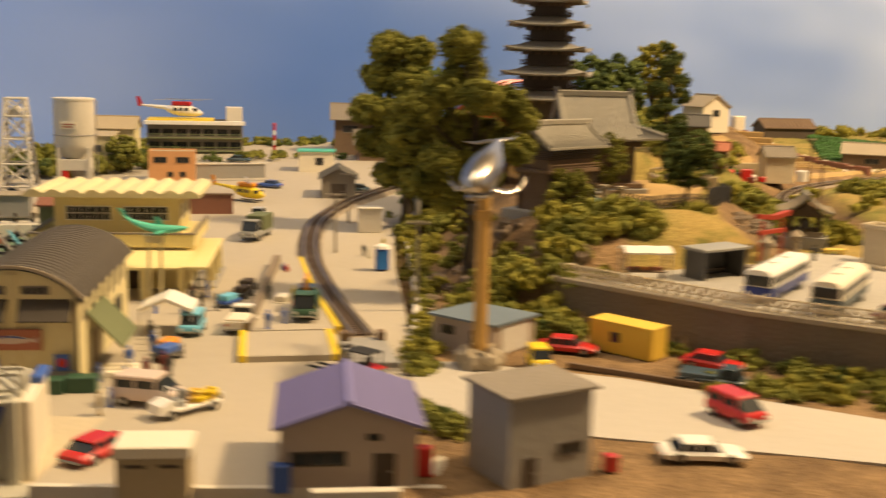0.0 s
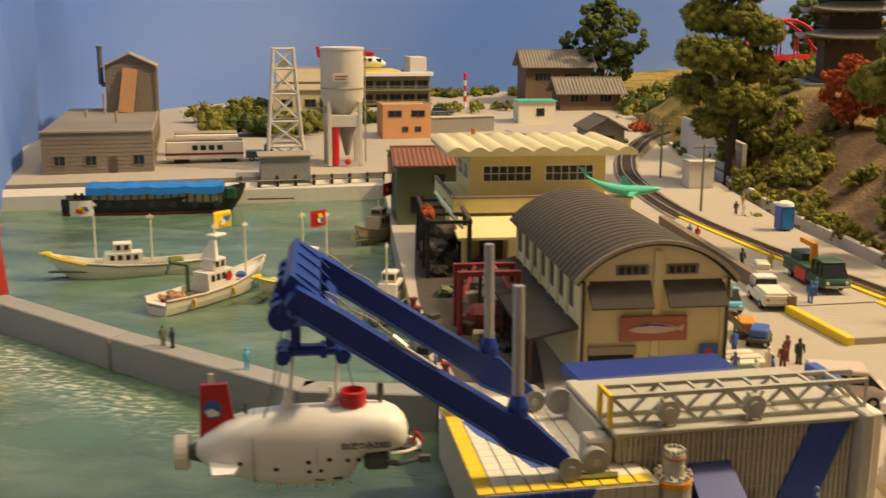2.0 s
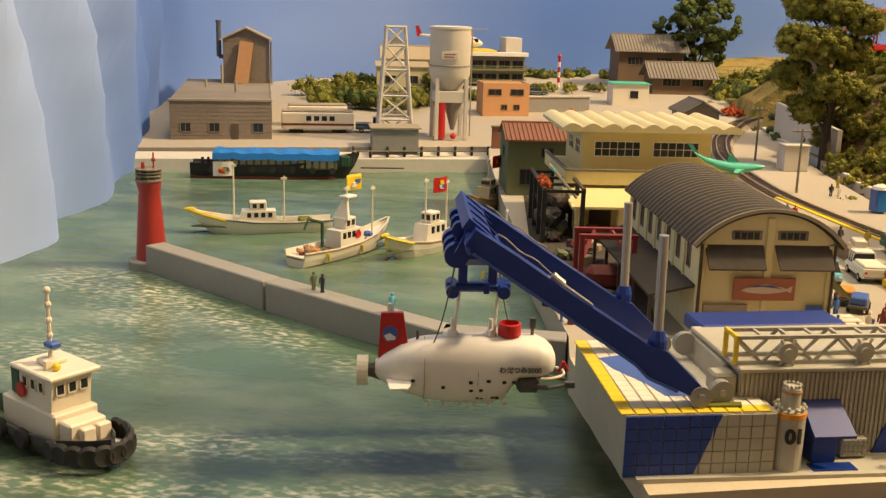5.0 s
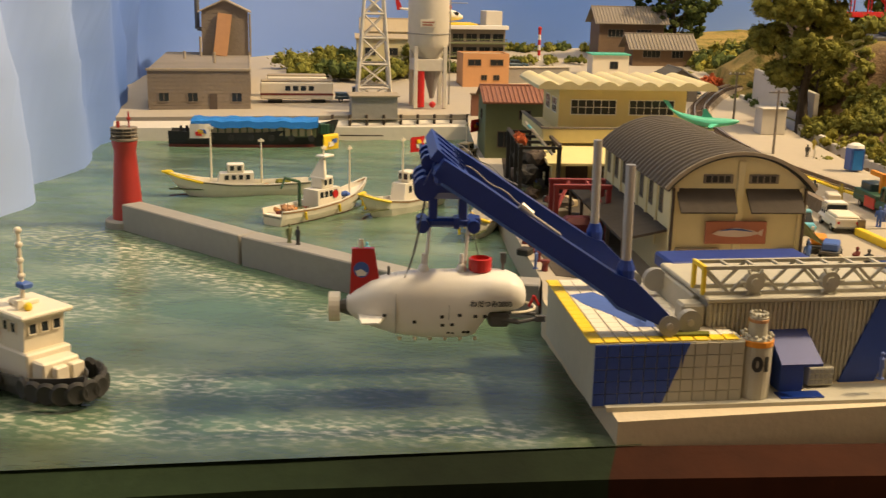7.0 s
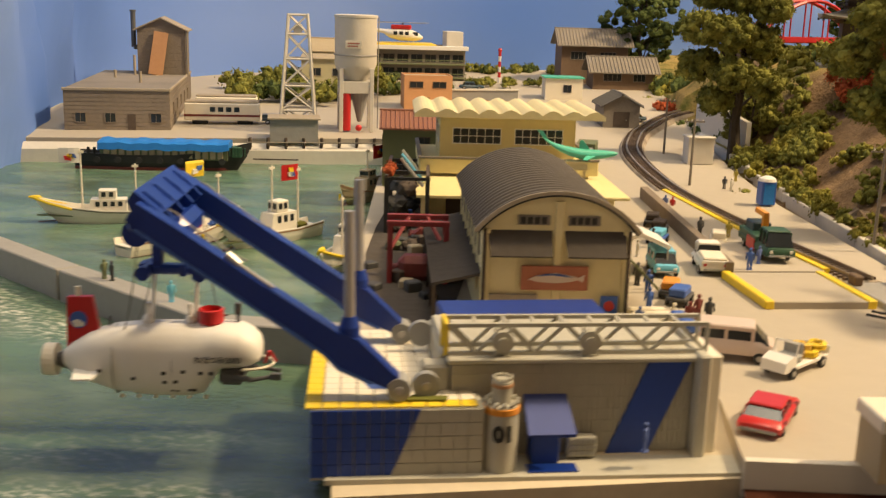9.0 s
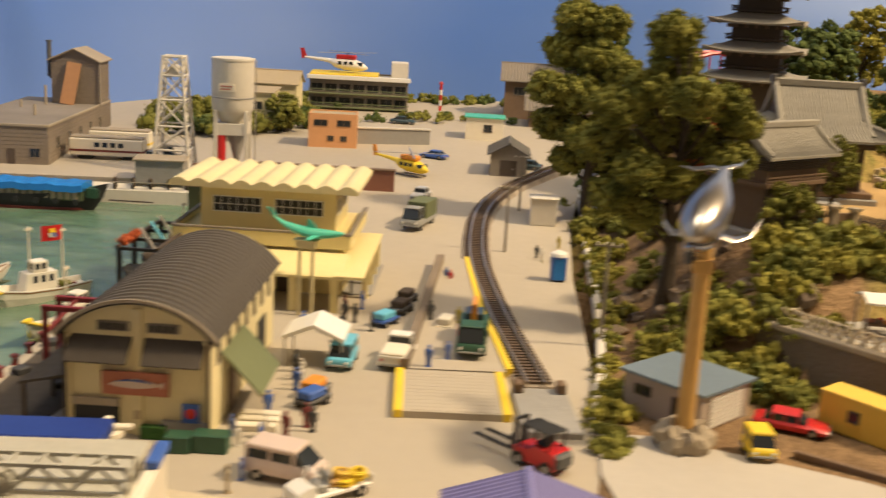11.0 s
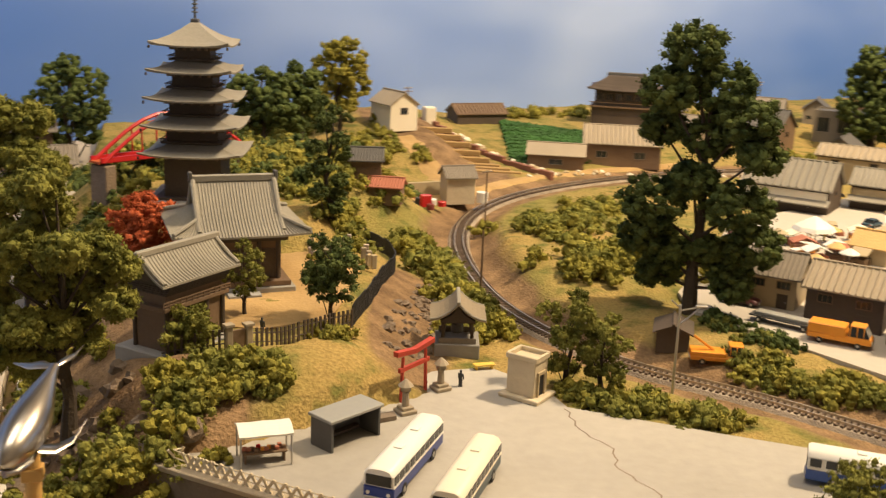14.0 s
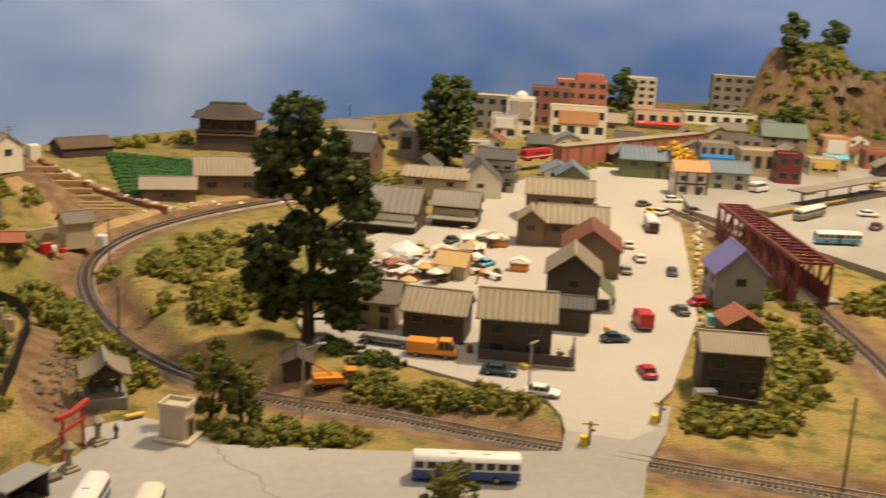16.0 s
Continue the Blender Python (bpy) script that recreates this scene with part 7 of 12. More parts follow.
lattice_tower()
block("tower_shed", -39.8, 98.8, quay_z(98.8), 15, 4.2, 2.2, 1.7, "greywall", "woodroof", "low grey brick shed below the lattice tower", "shed", parapet=0, slope=0.1)


def mill():
    ob = thing("ice_mill", -57.2, 103.0, 1.75, 15, "weathered clapboard ice works with a tall gabled tower", "factory")
    w, y0, y1, h = 9.2, -4.5, 19.6, 4.0
    part("wall", Mesh().box(-w / 2, w / 2, y0, y1, -0.4, h), "clapboard", ob)
    for j in range(11):
        z = 0.05 + j * 0.365
        part("board", Mesh().side([(-w / 2 - 0.02, z), (w / 2 + 0.02, z), (w / 2 + 0.02, z + 0.33), (-w / 2 - 0.02, z + 0.33)], y0 - 0.06, y0), "clapboard", ob)
        part("board", Mesh().box(w / 2, w / 2 + 0.06, y0, y1, z, z + 0.33, b=0.02), "clapboard", ob)
    for x in (-3.2, -0.6, 3.4):
        window(ob, 1.0, 0.9, cm(x, y0 - 0.07, 1.55), "clapboard", 2)
    part("door", Mesh().box(0.9, 1.6, y0 - 0.12, y0, 0, 1.85), "wooddark", ob)
    for y in (-1.5, 2.5, 6.5, 10.5, 14.5):
        window(ob, 1.0, 1.2, cm(w / 2 + 0.06, y, 2.2, 90), "clapboard", 2)
    part("parapet", Mesh().box(-w / 2 - 0.12, w / 2 + 0.12, y0 - 0.16, y0 + 0.05, h - 0.05, h + 0.2, b=0.04), "woodroof", ob)
    part("parapet", Mesh().box(w / 2 - 0.05, w / 2 + 0.14, y0 + 0.06, y1, h - 0.05, h + 0.2, b=0.04), "woodroof", ob)
    part("roof", Mesh().box(-w / 2 + 0.02, w / 2 - 0.06, y0 + 0.06, y1, h, h + 0.12), "woodgrey", ob)
    for x, y, hh in ((1.2, 3.0, 1.2), (-2.0, 9.0, 0.9), (-0.5, 12.5, 2.2)):
        part("vent_pipe", Mesh().tube((x, y, h), (x, y, h + hh), 0.14, n=8), "woodroof", ob)
    tw = part("tower", Mesh().side([(-0.4, h), (4.5, h), (4.5, 8.9), (2.05, 10.0), (-0.4, 8.9)], 14.6, 19.4), "clapboard", ob)
    for j in range(13):
        z = h + 0.15 + j * 0.37
        part("board", Mesh().box(-0.42, 4.52, 14.54, 14.6, z, z + 0.33), "clapboard", tw)
        part("board", Mesh().box(4.5, 4.56, 14.6, 19.4, z, z + 0.33), "clapboard", tw)
    part("tower_roof", Mesh().side([(-0.8, 8.8), (2.05, 10.14), (4.9, 8.8), (4.9, 8.66), (2.05, 10.0), (-0.8, 8.66)], 14.2, 19.8), "woodroof", tw)
    part("leaning_board", Mesh().box(-0.75, 0.75, -0.07, 0.07, 0, 4.6, b=0.02), "plywood", tw, "bare plywood board", at=cm(1.5, 13.2, h + 0.15) @ pose(0, 0, 0, -14, 8, 0))
    st = part("stack", Mesh().tube((-0.9, 15.6, 6.9), (-0.9, 15.6, 10.6), 0.26, n=10).tube((-0.9, 15.6, 6.9), (-0.3, 15.6, 6.9), 0.24, n=10), "darkgrey", ob)
    part("stack_cap", Mesh().tube((-0.9, 15.6, 10.6), (-0.9, 15.6, 10.8), 0.33, n=10), "darkgrey", st)
    part("downpipe", Mesh().tube((4.75, 14.4, 4), (4.75, 14.4, 8.6), 0.12, n=8), "woodgrey", ob)


mill()


def rail_car(x, y, z, rz, l, body, band, label, name="railcar"):
    ob = thing(name, x, y, z, rz, label, "train", "rail vehicles")
    part("body", Mesh().box(-l / 2, l / 2, -0.9, 0.9, 0.35, 2.0, b=0.1), body, ob)
    part("roof", Mesh().box(-l / 2 + 0.05, l / 2 - 0.05, -0.78, 0.78, 2.0, 2.2, b=0.1), "woodroof" if body == "warmwhite" else body, ob)
    part("band", Mesh().box(-l / 2 - 0.01, l / 2 + 0.01, -0.92, 0.92, 0.75, 0.95), band, ob)
    for s in (-1, 1):
        for i in range(4):
            part("window", Mesh().box(-l * 0.16 + i * 0.75, -l * 0.16 + 0.5 + i * 0.75, s * 0.9 - 0.02, s * 0.9 + 0.02, 1.2, 1.65), "glass", ob)
    for q in (-0.3, 0.3):
        part("bogie", Mesh().box(l * q - 0.7, l * q + 0.7, -0.6, 0.6, 0.0, 0.4, b=0.05), "black", ob)
    return ob


rail_car(-48.3, 105.0, quay_z(105), 14, 7.0, "warmwhite", "rust", "white rail coach with a red stripe parked on the quay")
rail_car(-49.3, 109.5, quay_z(109), 14, 6.0, "warmwhite", "yellow", "white and yellow rail coach parked behind another", "railcar")
car("truck", -43.4, 106.2, quay_z(106), 12, "navy", "dark blue lorry cab standing beside the rail coach", 2.6, 1.3, 1.5, "truck", "lorries")
block("yellow_house_small", -43.5, 130, quay_z(130), 10, 6, 5, 4.2, "cream", "tan", "small cream house behind the lattice tower", "house", parapet=0, slope=0.3, windows=[("f", -1.4, 2.8, 1.3, 0.9), ("f", 1.2, 2.8, 1.3, 0.9), ("f", -1.2, 1.0, 1.3, 0.9)])
gable("cream_house", -43.5, 137, quay_z(137), 100, 5, 7, 4.6, 1.3, "cream", "tan", "cream house with a tan gabled roof", windows=[("r", -1.4, 3.2, 1.2, 0.9), ("r", 1.4, 3.2, 1.2, 0.9)])

# helicopter office and the street behind the quay
ob = block("heliport_office", -36.5, 152.5, quay_z(150) - 0.2, 14, 13.2, 6.5, 4.4, "woodgrey", "concrete", "grey glazed office building with a rooftop helipad", "office building", parapet=0.3, frame_mat="concrete")
for z in (1.2, 3.0):
    part("balcony", Mesh().box(-6.7, 6.7, -4.1, -3.2, z - 0.75, z - 0.6, b=0.03), "greenwall", ob)
    r = Mesh().box(-6.7, 6.7, -4.1, -4.05, z - 0.15, z - 0.05)
    for i in range(28):
        r.box(-6.65 + i * 0.49, -6.6 + i * 0.49, -4.1, -4.06, z - 0.6, z - 0.1)
    part("railing", r, "greenwall", ob)
    for i in range(7):
        window(ob, 1.6, 1.1, cm(-5.6 + i * 1.87, -3.25, z + 0.1), "woodgrey", 2)
part("roof_edge", Mesh().box(-6.9, 6.9, -4.0, -3.0, 4.2, 4.75, b=0.04), "white", ob)
part("stair_tower", Mesh().box(4.3, 6.6, -1, 3.2, 4.4, 6.6, b=0.05), "concrete", ob)
part("helipad", Mesh().box(-6.6, 2.6, -3.6, 2.8, 4.75, 4.95, b=0.04), "yellow", ob)


def helicopter(x, y, z, rz, body, stripe, label, s=1.0):
    ob = thing("helicopter", x, y, z, rz, label, "helicopter", "helicopters")
    m = Mesh()
    m.smooth = True
    rings = []
    for px, r, zz in ((-2.0, 0.25, 1.25), (-1.3, 0.55, 1.05), (-0.3, 0.72, 0.95), (0.9, 0.7, 0.9), (1.6, 0.5, 0.8), (2.1, 0.15, 0.7)):
        rings.append([(px * s, r * s * math.cos(a), (zz + r * 0.85 * math.sin(a)) * s) for a in [2 * math.pi * i / 12 for i in range(12)]])
    part("cabin", m.loft(rings), body, ob)
    part("tail_boom", Mesh().tube((-1.7 * s, 0, 1.25 * s), (-4.6 * s, 0, 1.5 * s), 0.24 * s, 0.1 * s, 8), body, ob)
    part("tail_fin", Mesh().side([(-4.9 * s, 1.3 * s), (-4.3 * s, 1.4 * s), (-4.7 * s, 2.4 * s), (-5.1 * s, 2.4 * s)], -0.05, 0.05), stripe, ob)
    part("engine_housing", Mesh().box(-1.2 * s, 0.9 * s, -0.4 * s, 0.4 * s, 1.5 * s, 1.95 * s, b=0.12), stripe, ob)
    part("windscreen", Mesh().box(1.0 * s, 1.65 * s, -0.55 * s, 0.55 * s, 0.85 * s, 1.25 * s, b=0.1), "glass", ob)
    for sd in (-1, 1):
        for i in range(3):
            part("window", Mesh().box((-0.9 + i * 0.6) * s, (-0.5 + i * 0.6) * s, sd * 0.69 * s - 0.03, sd * 0.69 * s + 0.03, 0.95 * s, 1.3 * s), "glass", ob)
        part("skid", Mesh().tube((-1.4 * s, sd * 0.6 * s, 0.08), (1.4 * s, sd * 0.6 * s, 0.08), 0.06, n=6), "darkgrey", ob)
    hub = part("rotor_hub", Mesh().tube((0, 0, 1.9 * s), (0, 0, 2.2 * s), 0.12, n=8), "darkgrey", ob)
    for k in range(4):
        part("rotor_blade", Mesh().box(0.1, 3.6 * s, -0.1, 0.1, 2.16 * s, 2.2 * s), "steel", hub, at=cm(0, 0, 0, 45 + k * 90))


helicopter(-38.0, 151.5, quay_z(150) + 4.6, 4, "white", "red", "white and red rescue helicopter parked on the rooftop", 1.3)
helicopter(-19.2, 109.6, quay_z(110), -28, "yellow", "orange", "yellow helicopter standing on the quay road", 1.0)
block("salmon_house", -31.0, 122.6, quay_z(122), 14, 5.2, 4.0, 3.4, "orangewall", "tan", "small salmon pink two-storey house", "house", parapet=0.2, windows=[("f", -1.3, 2.6, 1.5, 0.7), ("f", 1.2, 2.6, 1.5, 0.7), ("f", -0.2, 0.95, 0.7, 0.6), ("f", 1.2, 0.95, 0.7, 0.6)], frame_mat="wood")
block("gatekeeper_hut", -16.2, 135.4, quay_z(135), 8, 4.4, 3.6, 2.5, "warmwhite", "teal", "small white hut with a pale green flat roof", "hut", parapet=0, windows=[("f", 0.4, 1.3, 1.0, 0.9)], frame_mat="wooddark")
gable("grey_shed", -10.6, 115.6, quay_z(115), 8, 3.6, 5.0, 2.1, 1.0, "woodgrey", "tiledark", "small grey shed with a dark pitched roof beside the curve", "shed", doors=[("f", 0, 1.6, 1.5)], over=0.35, ribs=10)
gable("old_inn", -12.4, 156.5, quay_z(156), 98, 6.4, 9.0, 5.2, 1.8, "wood", "woodgrey", "old brown timber inn with grey tiled roofs", "house", ribs=24, over=0.7, windows=[("l", -2.2, 3.6, 2.2, 1.1, 4), ("l", 1.8, 3.6, 2.2, 1.1, 4)])
gable("old_inn_wing", -8.6, 149.5, quay_z(149), 98, 5.2, 8, 2.4, 1.5, "wood", "woodgrey", "single-storey wing of the timber inn", "house", ribs=20, over=0.7, windows=[("l", -1.5, 1.5, 2.4, 1.0, 4), ("l", 2.0, 1.5, 1.6, 1.0, 3)])
w_ = thing("street_wall", -26, 125.5, quay_z(125), 22, "grey concrete street wall behind the quay", "wall", kind="structure")
part("wall", Mesh().box(-5.2, 5.2, -0.2, 0.2, -0.3, 1.7, b=0.04), "greywall", w_)
part("coping", Mesh().box(-5.3, 5.3, -0.3, 0.3, 1.7, 1.85), "concrete", w_)
w_ = thing("low_brown_wall", -24.5, 101.0, quay_z(100), 10, "low red-brown wall behind the market hall", "wall", kind="structure")
part("wall", Mesh().box(-6.5, 5.6, -0.25, 0.25, -0.3, 1.9), "brownred", w_)
part("coping", Mesh().box(-6.6, 5.7, -0.35, 0.35, 1.9, 2.05, b=0.03), "wood", w_)
car("truck", -14.2, 90.6, quay_z(90), -96, "grey", "grey-green covered lorry on the quay road", 4.6, 1.5, 1.75, "box", "lorries", "greenwall")
car("car", -16.2, 100.5, quay_z(100), -95, "white", "small white car on the quay road", 2.6, 1.2, 0.95)
car("car", -19.0, 119.5, quay_z(119), 165, "midblue", "dark blue car parked behind the quay", 3.0, 1.2, 0.9)
car("car", -9.0, 118.0, quay_z(118), 175, "navy", "dark grey car parked beside the grey shed", 3.2, 1.3, 0.95)
car("car", -27.5, 141.0, quay_z(141), 5, "navy", "dark car parked near the office", 3.2, 1.3, 0.95)
car("car", -13.5, 160.0, quay_z(160), 5, "darkgrey", "dark car parked beside the far street", 3.0, 1.3, 0.95)
fl = thing("signal_mast", -24.6, 150, quay_z(150), 0, "red and white striped signal mast beside the street", "mast")
for i in range(6):
    part("band", Mesh().tube((0, 0, i * 0.7), (0, 0, i * 0.7 + 0.7), 0.2, n=8), "red" if i % 2 else "white", fl)
part("lamp", Mesh().ball((0, 0, 4.3), 0.28, 7), "red", fl)

# ==== things on the quay road ====
ramp = thing("loading_ramp", -5.0, 56.3, 1.5, 12.5, "low grooved loading ramp with yellow painted sides", "ramp")
part("deck", Mesh().side([(-2.55, 0.0), (2.55, 0.0), (2.55, 0.32), (-2.55, 0.32)], -2.6, 2.7), "paving", ramp)
for i in range(12):
    part("tread", Mesh().box(-2.15, 2.15, -2.45 + i * 0.42, -2.04 + i * 0.42, 0.32, 0.332), "paving", ramp)
for x in (-2.62, 2.2):
    part("edge", Mesh().box(x, x + 0.42, -2.65, 2.75, 0.0, 0.4, b=0.04), "yellow", ramp)
pf = thing("platform", 0, 0, 0, label="low freight platform with a dark edge beside the track", category="platform", kind="structure")
m = Mesh().prism([(-7.6, 58.6), (-2.9, 59.7), (-6.0, 70.2), (-8.9, 81.8), (-10.3, 80.2)], 1.3, 1.84)
part("slab", m, "paving", pf)
part("edge_wall", Mesh().prism([(-7.95, 58.5), (-7.55, 58.6), (-10.1, 80.4), (-10.6, 80.2)], 1.4, 2.3), "darkwall", pf)
part("edge_line", Mesh().prism([(-2.95, 59.9), (-2.6, 60.0), (-5.75, 70.4), (-8.65, 82.0), (-8.95, 81.9), (-6.1, 70.3)], 1.4, 1.93), "yellow", pf)
kt = car("truck", -8.5, 60.2, 1.5, 92, "white", "white kei truck with a covered bed on the quay road", 3.1, 1.35, 1.3, "truck", "lorries", "white")
part("bed_cover", Mesh().box(-1.5, 0.25, -0.6, 0.6, 0.78, 0.95, b=0.06), "warmwhite", kt)
t = car("truck", -5.2, 63.2, 1.85, -83, "green", "dark green flatbed lorry with a red crane arm", 5.0, 1.5, 1.6, "truck", "lorries", "green")
part("crane_arm", Mesh().box(-0.6, -0.3, -0.15, 0.15, 0.9, 2.0).box(-2.0, -0.3, -0.12, 0.12, 1.85, 2.1), "orange", t)
part("load", Mesh().box(-2.2, -0.9, -0.5, 0.5, 0.95, 1.45, b=0.05), "navy", t)
part("side_frame", Mesh().box(-0.9, 0.4, -0.8, -0.72, 0.2, 0.8), "red", t)
car("van", -11.0, 59.0, 1.5, -84, "lightblue", "light blue mini van beside the warehouse", 2.5, 1.2, 1.25, "kei", "vans")
car("van", -9.4, 46.2, 1.5, -8, "pinkwhite", "pinkish beige minibus parked on the quay", 2.9, 1.4, 1.4, "van", "vans")
car("car", -9.3, 39.8, 1.5, 68, "red", "bright red sports car parked on the quay", 3.3, 1.35, 0.85)
tent = thing("market_tent", -12.4, 59.2, 1.5, 8, "white gabled market tent over crates", "tent")
part("canopy", Mesh().side([(-1.5, 1.55), (0, 2.2), (1.5, 1.55), (1.5, 1.35), (0, 1.98), (-1.5, 1.35)], -1.3, 1.3), "white", tent)
for x in (-1.4, 1.4):
    for y in (-1.2, 1.2):
        part("pole", Mesh().tube((x, y, 0), (x, y, 1.5), 0.05, n=6), "steel", tent)


def cart(x, y, rz, body, load, label, name="cart"):
    ob = thing(name, x, y, 1.5, rz, label, name, "carts")
    part("bed", Mesh().box(-0.8, 0.8, -0.45, 0.45, 0.25, 0.42, b=0.03), body, ob)
    part("load", Mesh().box(-0.7, 0.5, -0.38, 0.38, 0.42, 0.8, b=0.06), load, ob)
    part("handle", Mesh().tube((0.8, 0, 0.4), (1.2, 0, 0.6), 0.05, n=6), "steel", ob)
    wheels(ob, (-0.5, 0.5), 0.95, 0.18)


cart(-10.6, 66.0, 70, "midblue", "lightblue", "blue flat cart loaded with blue crates", "baggage_cart")
cart(-10.3, 68.6, 78, "darkgrey", "wooddark", "dark baggage cart standing on the road", "baggage_cart")
cart(-10.5, 70.8, 82, "darkgrey", "wooddark", "dark baggage cart standing on the road", "baggage_cart")
cart(-11.0, 54.6, 80, "darkgrey", "orange", "small orange forklift cart with a blue hood", "baggage_cart")
cart(-10.7, 53.4, 70, "darkgrey", "midblue", "small blue hand cart on the quay", "baggage_cart")
cart(-7.2, 66.4, 85, "warmwhite", "warmwhite", "white hand cart on the freight platform", "baggage_cart")
for i, (x, y, rz) in enumerate(((-12.4, 51.3, 10), (-12.2, 50.7, 10), (-12.1, 50.0, 12))):
    solid("plank", Mesh().box(-0.9, 0.9, -0.22, 0.22, 0, 0.3, b=0.05), "warmwhite", x, y, 1.5, rz, "pale stacked plank beside the warehouse", "plank", "planks")
solid("crate", Mesh().box(-0.7, 0.7, -0.4, 0.4, 0, 0.75, b=0.04), "green", -13.0, 47.6, 1.5, 10, "dark green crate at the warehouse corner", "crate", "crates")
solid("crate", Mesh().box(-0.5, 0.5, -0.4, 0.4, 0, 0.7, b=0.04), "green", -14.2, 47.2, 1.5, 12, "dark green crate at the warehouse corner", "crate", "crates")
ex = thing("hose_truck", -7.3, 45.2, 1.5, 49, "small white open truck loaded with yellow hose coils", "truck", "lorries")
part("bed", Mesh().box(-1.55, 1.45, -0.5, 0.5, 0.28, 0.45, b=0.04), "white", ex)
part("hood", Mesh().side([(-1.75, 0.3), (-0.95, 0.3), (-0.95, 0.78), (-1.2, 0.86), (-1.7, 0.68)], -0.5, 0.5), "white", ex)
part("seat", Mesh().box(-0.75, -0.35, -0.4, 0.4, 0.45, 0.75, b=0.06).box(-0.4, -0.28, -0.4, 0.4, 0.7, 1.15, b=0.05), "grey", ex)
part("windscreen_frame", Mesh().tube((-0.98, -0.45, 0.75), (-0.85, -0.45, 1.25), 0.04, n=6).tube((-0.85, -0.45, 1.25), (-0.85, 0.45, 1.25), 0.04, n=6).tube((-0.85, 0.45, 1.25), (-0.98, 0.45, 0.75), 0.04, n=6), "white", ex)
part("tailboard", Mesh().box(1.38, 1.46, -0.5, 0.5, 0.42, 0.75, b=0.03), "white", ex)
for k, (hx, hy, hz, hr, hc) in enumerate(((0.45, -0.15, 0.5, 0.34, "yellow"), (0.95, 0.1, 0.5, 0.36, "yellow"), (0.5, 0.15, 0.72, 0.32, "contyellow"), (1.0, -0.2, 0.74, 0.30, "yellow"), (0.1, 0.1, 0.52, 0.3, "column"))):
    coil = Mesh()
    for r_, z_ in ((hr, 0.0), (hr - 0.09, 0.03), (hr, 0.12), (hr - 0.08, 0.15)):
        pts_ = [Vector((r_ * math.cos(a * math.pi / 6), r_ * math.sin(a * math.pi / 6), z_ + 0.02 * math.sin(a * 2.0))) for a in range(13)]
        for a_, b_ in zip(pts_, pts_[1:]):
            coil.tube(a_, b_, 0.055, n=5)
    part("hose_coil", coil, hc, ex, at=cm(hx, hy, hz, k * 40, 8 * (k % 3 - 1)))
wheels(ex, (-1.15, 0.95), 1.05, 0.22)
wi = thing("cable_winch", -16.0, 44.8, 1.5, 20, "pale grey cable winch standing before the warehouse", "winch")
part("drum", Mesh().lathe([(0.75, 0), (0.75, 0.2), (0.5, 0.3), (0.5, 1.3), (0.7, 1.4), (0.7, 1.6)], 18), "warmwhite", wi)
part("arm", Mesh().box(-1.0, 1.0, -0.15, 0.15, 1.6, 1.8, b=0.05), "warmwhite", wi)
part("arm", Mesh().box(-0.15, 0.15, -0.8, 0.8, 1.65, 1.85, b=0.05), "warmwhite", wi)
gate = thing("red_gate_frame", -22.8, 54.9, 1.5, 8, "dark red steel gantry frame beside the quay edge", "gantry")
for x in (-1.3, 1.3):
    for y in (-0.8, 0.8):
        part("post", Mesh().box(x - 0.12, x + 0.12, y - 0.12, y + 0.12, 0, 2.9, b=0.03), "gantryred", gate)
for y in (-0.8, 0.8):
    part("beam", Mesh().box(-1.45, 1.45, y - 0.12, y + 0.12, 2.75, 3.0, b=0.03), "gantryred", gate)
part("net", Mesh().box(-0.9, 0.9, -0.6, 0.6, 0, 1.2, b=0.3), "rust", gate)
for s_ in (-1, 1):
    part("brace", Mesh().tube((s_ * 1.3, -0.8, 1.6), (s_ * 0.4, 0.8, 2.9), 0.1, n=6), "gantryred", gate)
fr = thing("net_drying_frame", -25.2, 68.4, 1.5, 97, "dark timber net shed frame full of nets on the quay", "rack")
for x in (-3.6, -1.2, 1.2, 3.6):
    for y in (-1.15, 1.15):
        part("post", Mesh().box(x - 0.12, x + 0.12, y - 0.12, y + 0.12, 0, 3.2), "black", fr)
    part("tie_beam", Mesh().box(x - 0.1, x + 0.1, -1.3, 1.3, 3.05, 3.22), "black", fr)
for y in (-1.15, 1.15):
    part("beam", Mesh().box(-3.9, 3.9, y - 0.1, y + 0.1, 3.2, 3.36), "wooddark", fr)
rng = random.Random(5)
for i in range(9):
    m = Mesh()
    add_clump(m, (rng.uniform(-3.2, 3.2), rng.uniform(-0.8, 0.8), rng.uniform(0.5, 2.4)), rng.uniform(0.5, 0.85), rng, 8)
    part("net", m, ("figdark", "black", "figdark", "wooddark")[i % 4], fr)
m = Mesh()
for i in range(5):
    add_clump(m, (-3.2 + i * 0.5, 1.0, 3.5), 0.38, rng, 6)
part("float_net", m, "redleaf", fr)
for x, c in ((-2.8, "steel"), (-1.0, "lightblue"), (0.6, "warmwhite")):
    part("oar", Mesh().tube((x, -0.9, 2.6), (x + 0.5, 0.4, 4.1), 0.09, n=6), c, fr)
part("yard", Mesh().prism([(-24.0, 47.8), (-20.6, 47.0), (-20.6, 66.0), (-21.6, 80.0), (-27.4, 80.0), (-26.7, 66.0), (-26.1, 59.5)], 1.45, 1.53), "tar", thing("tarred_pavement", 0, 0, 0, label="dark tarred strip of quay between the sheds and the water", category="pavement", kind="structure"))
rng = random.Random(18)
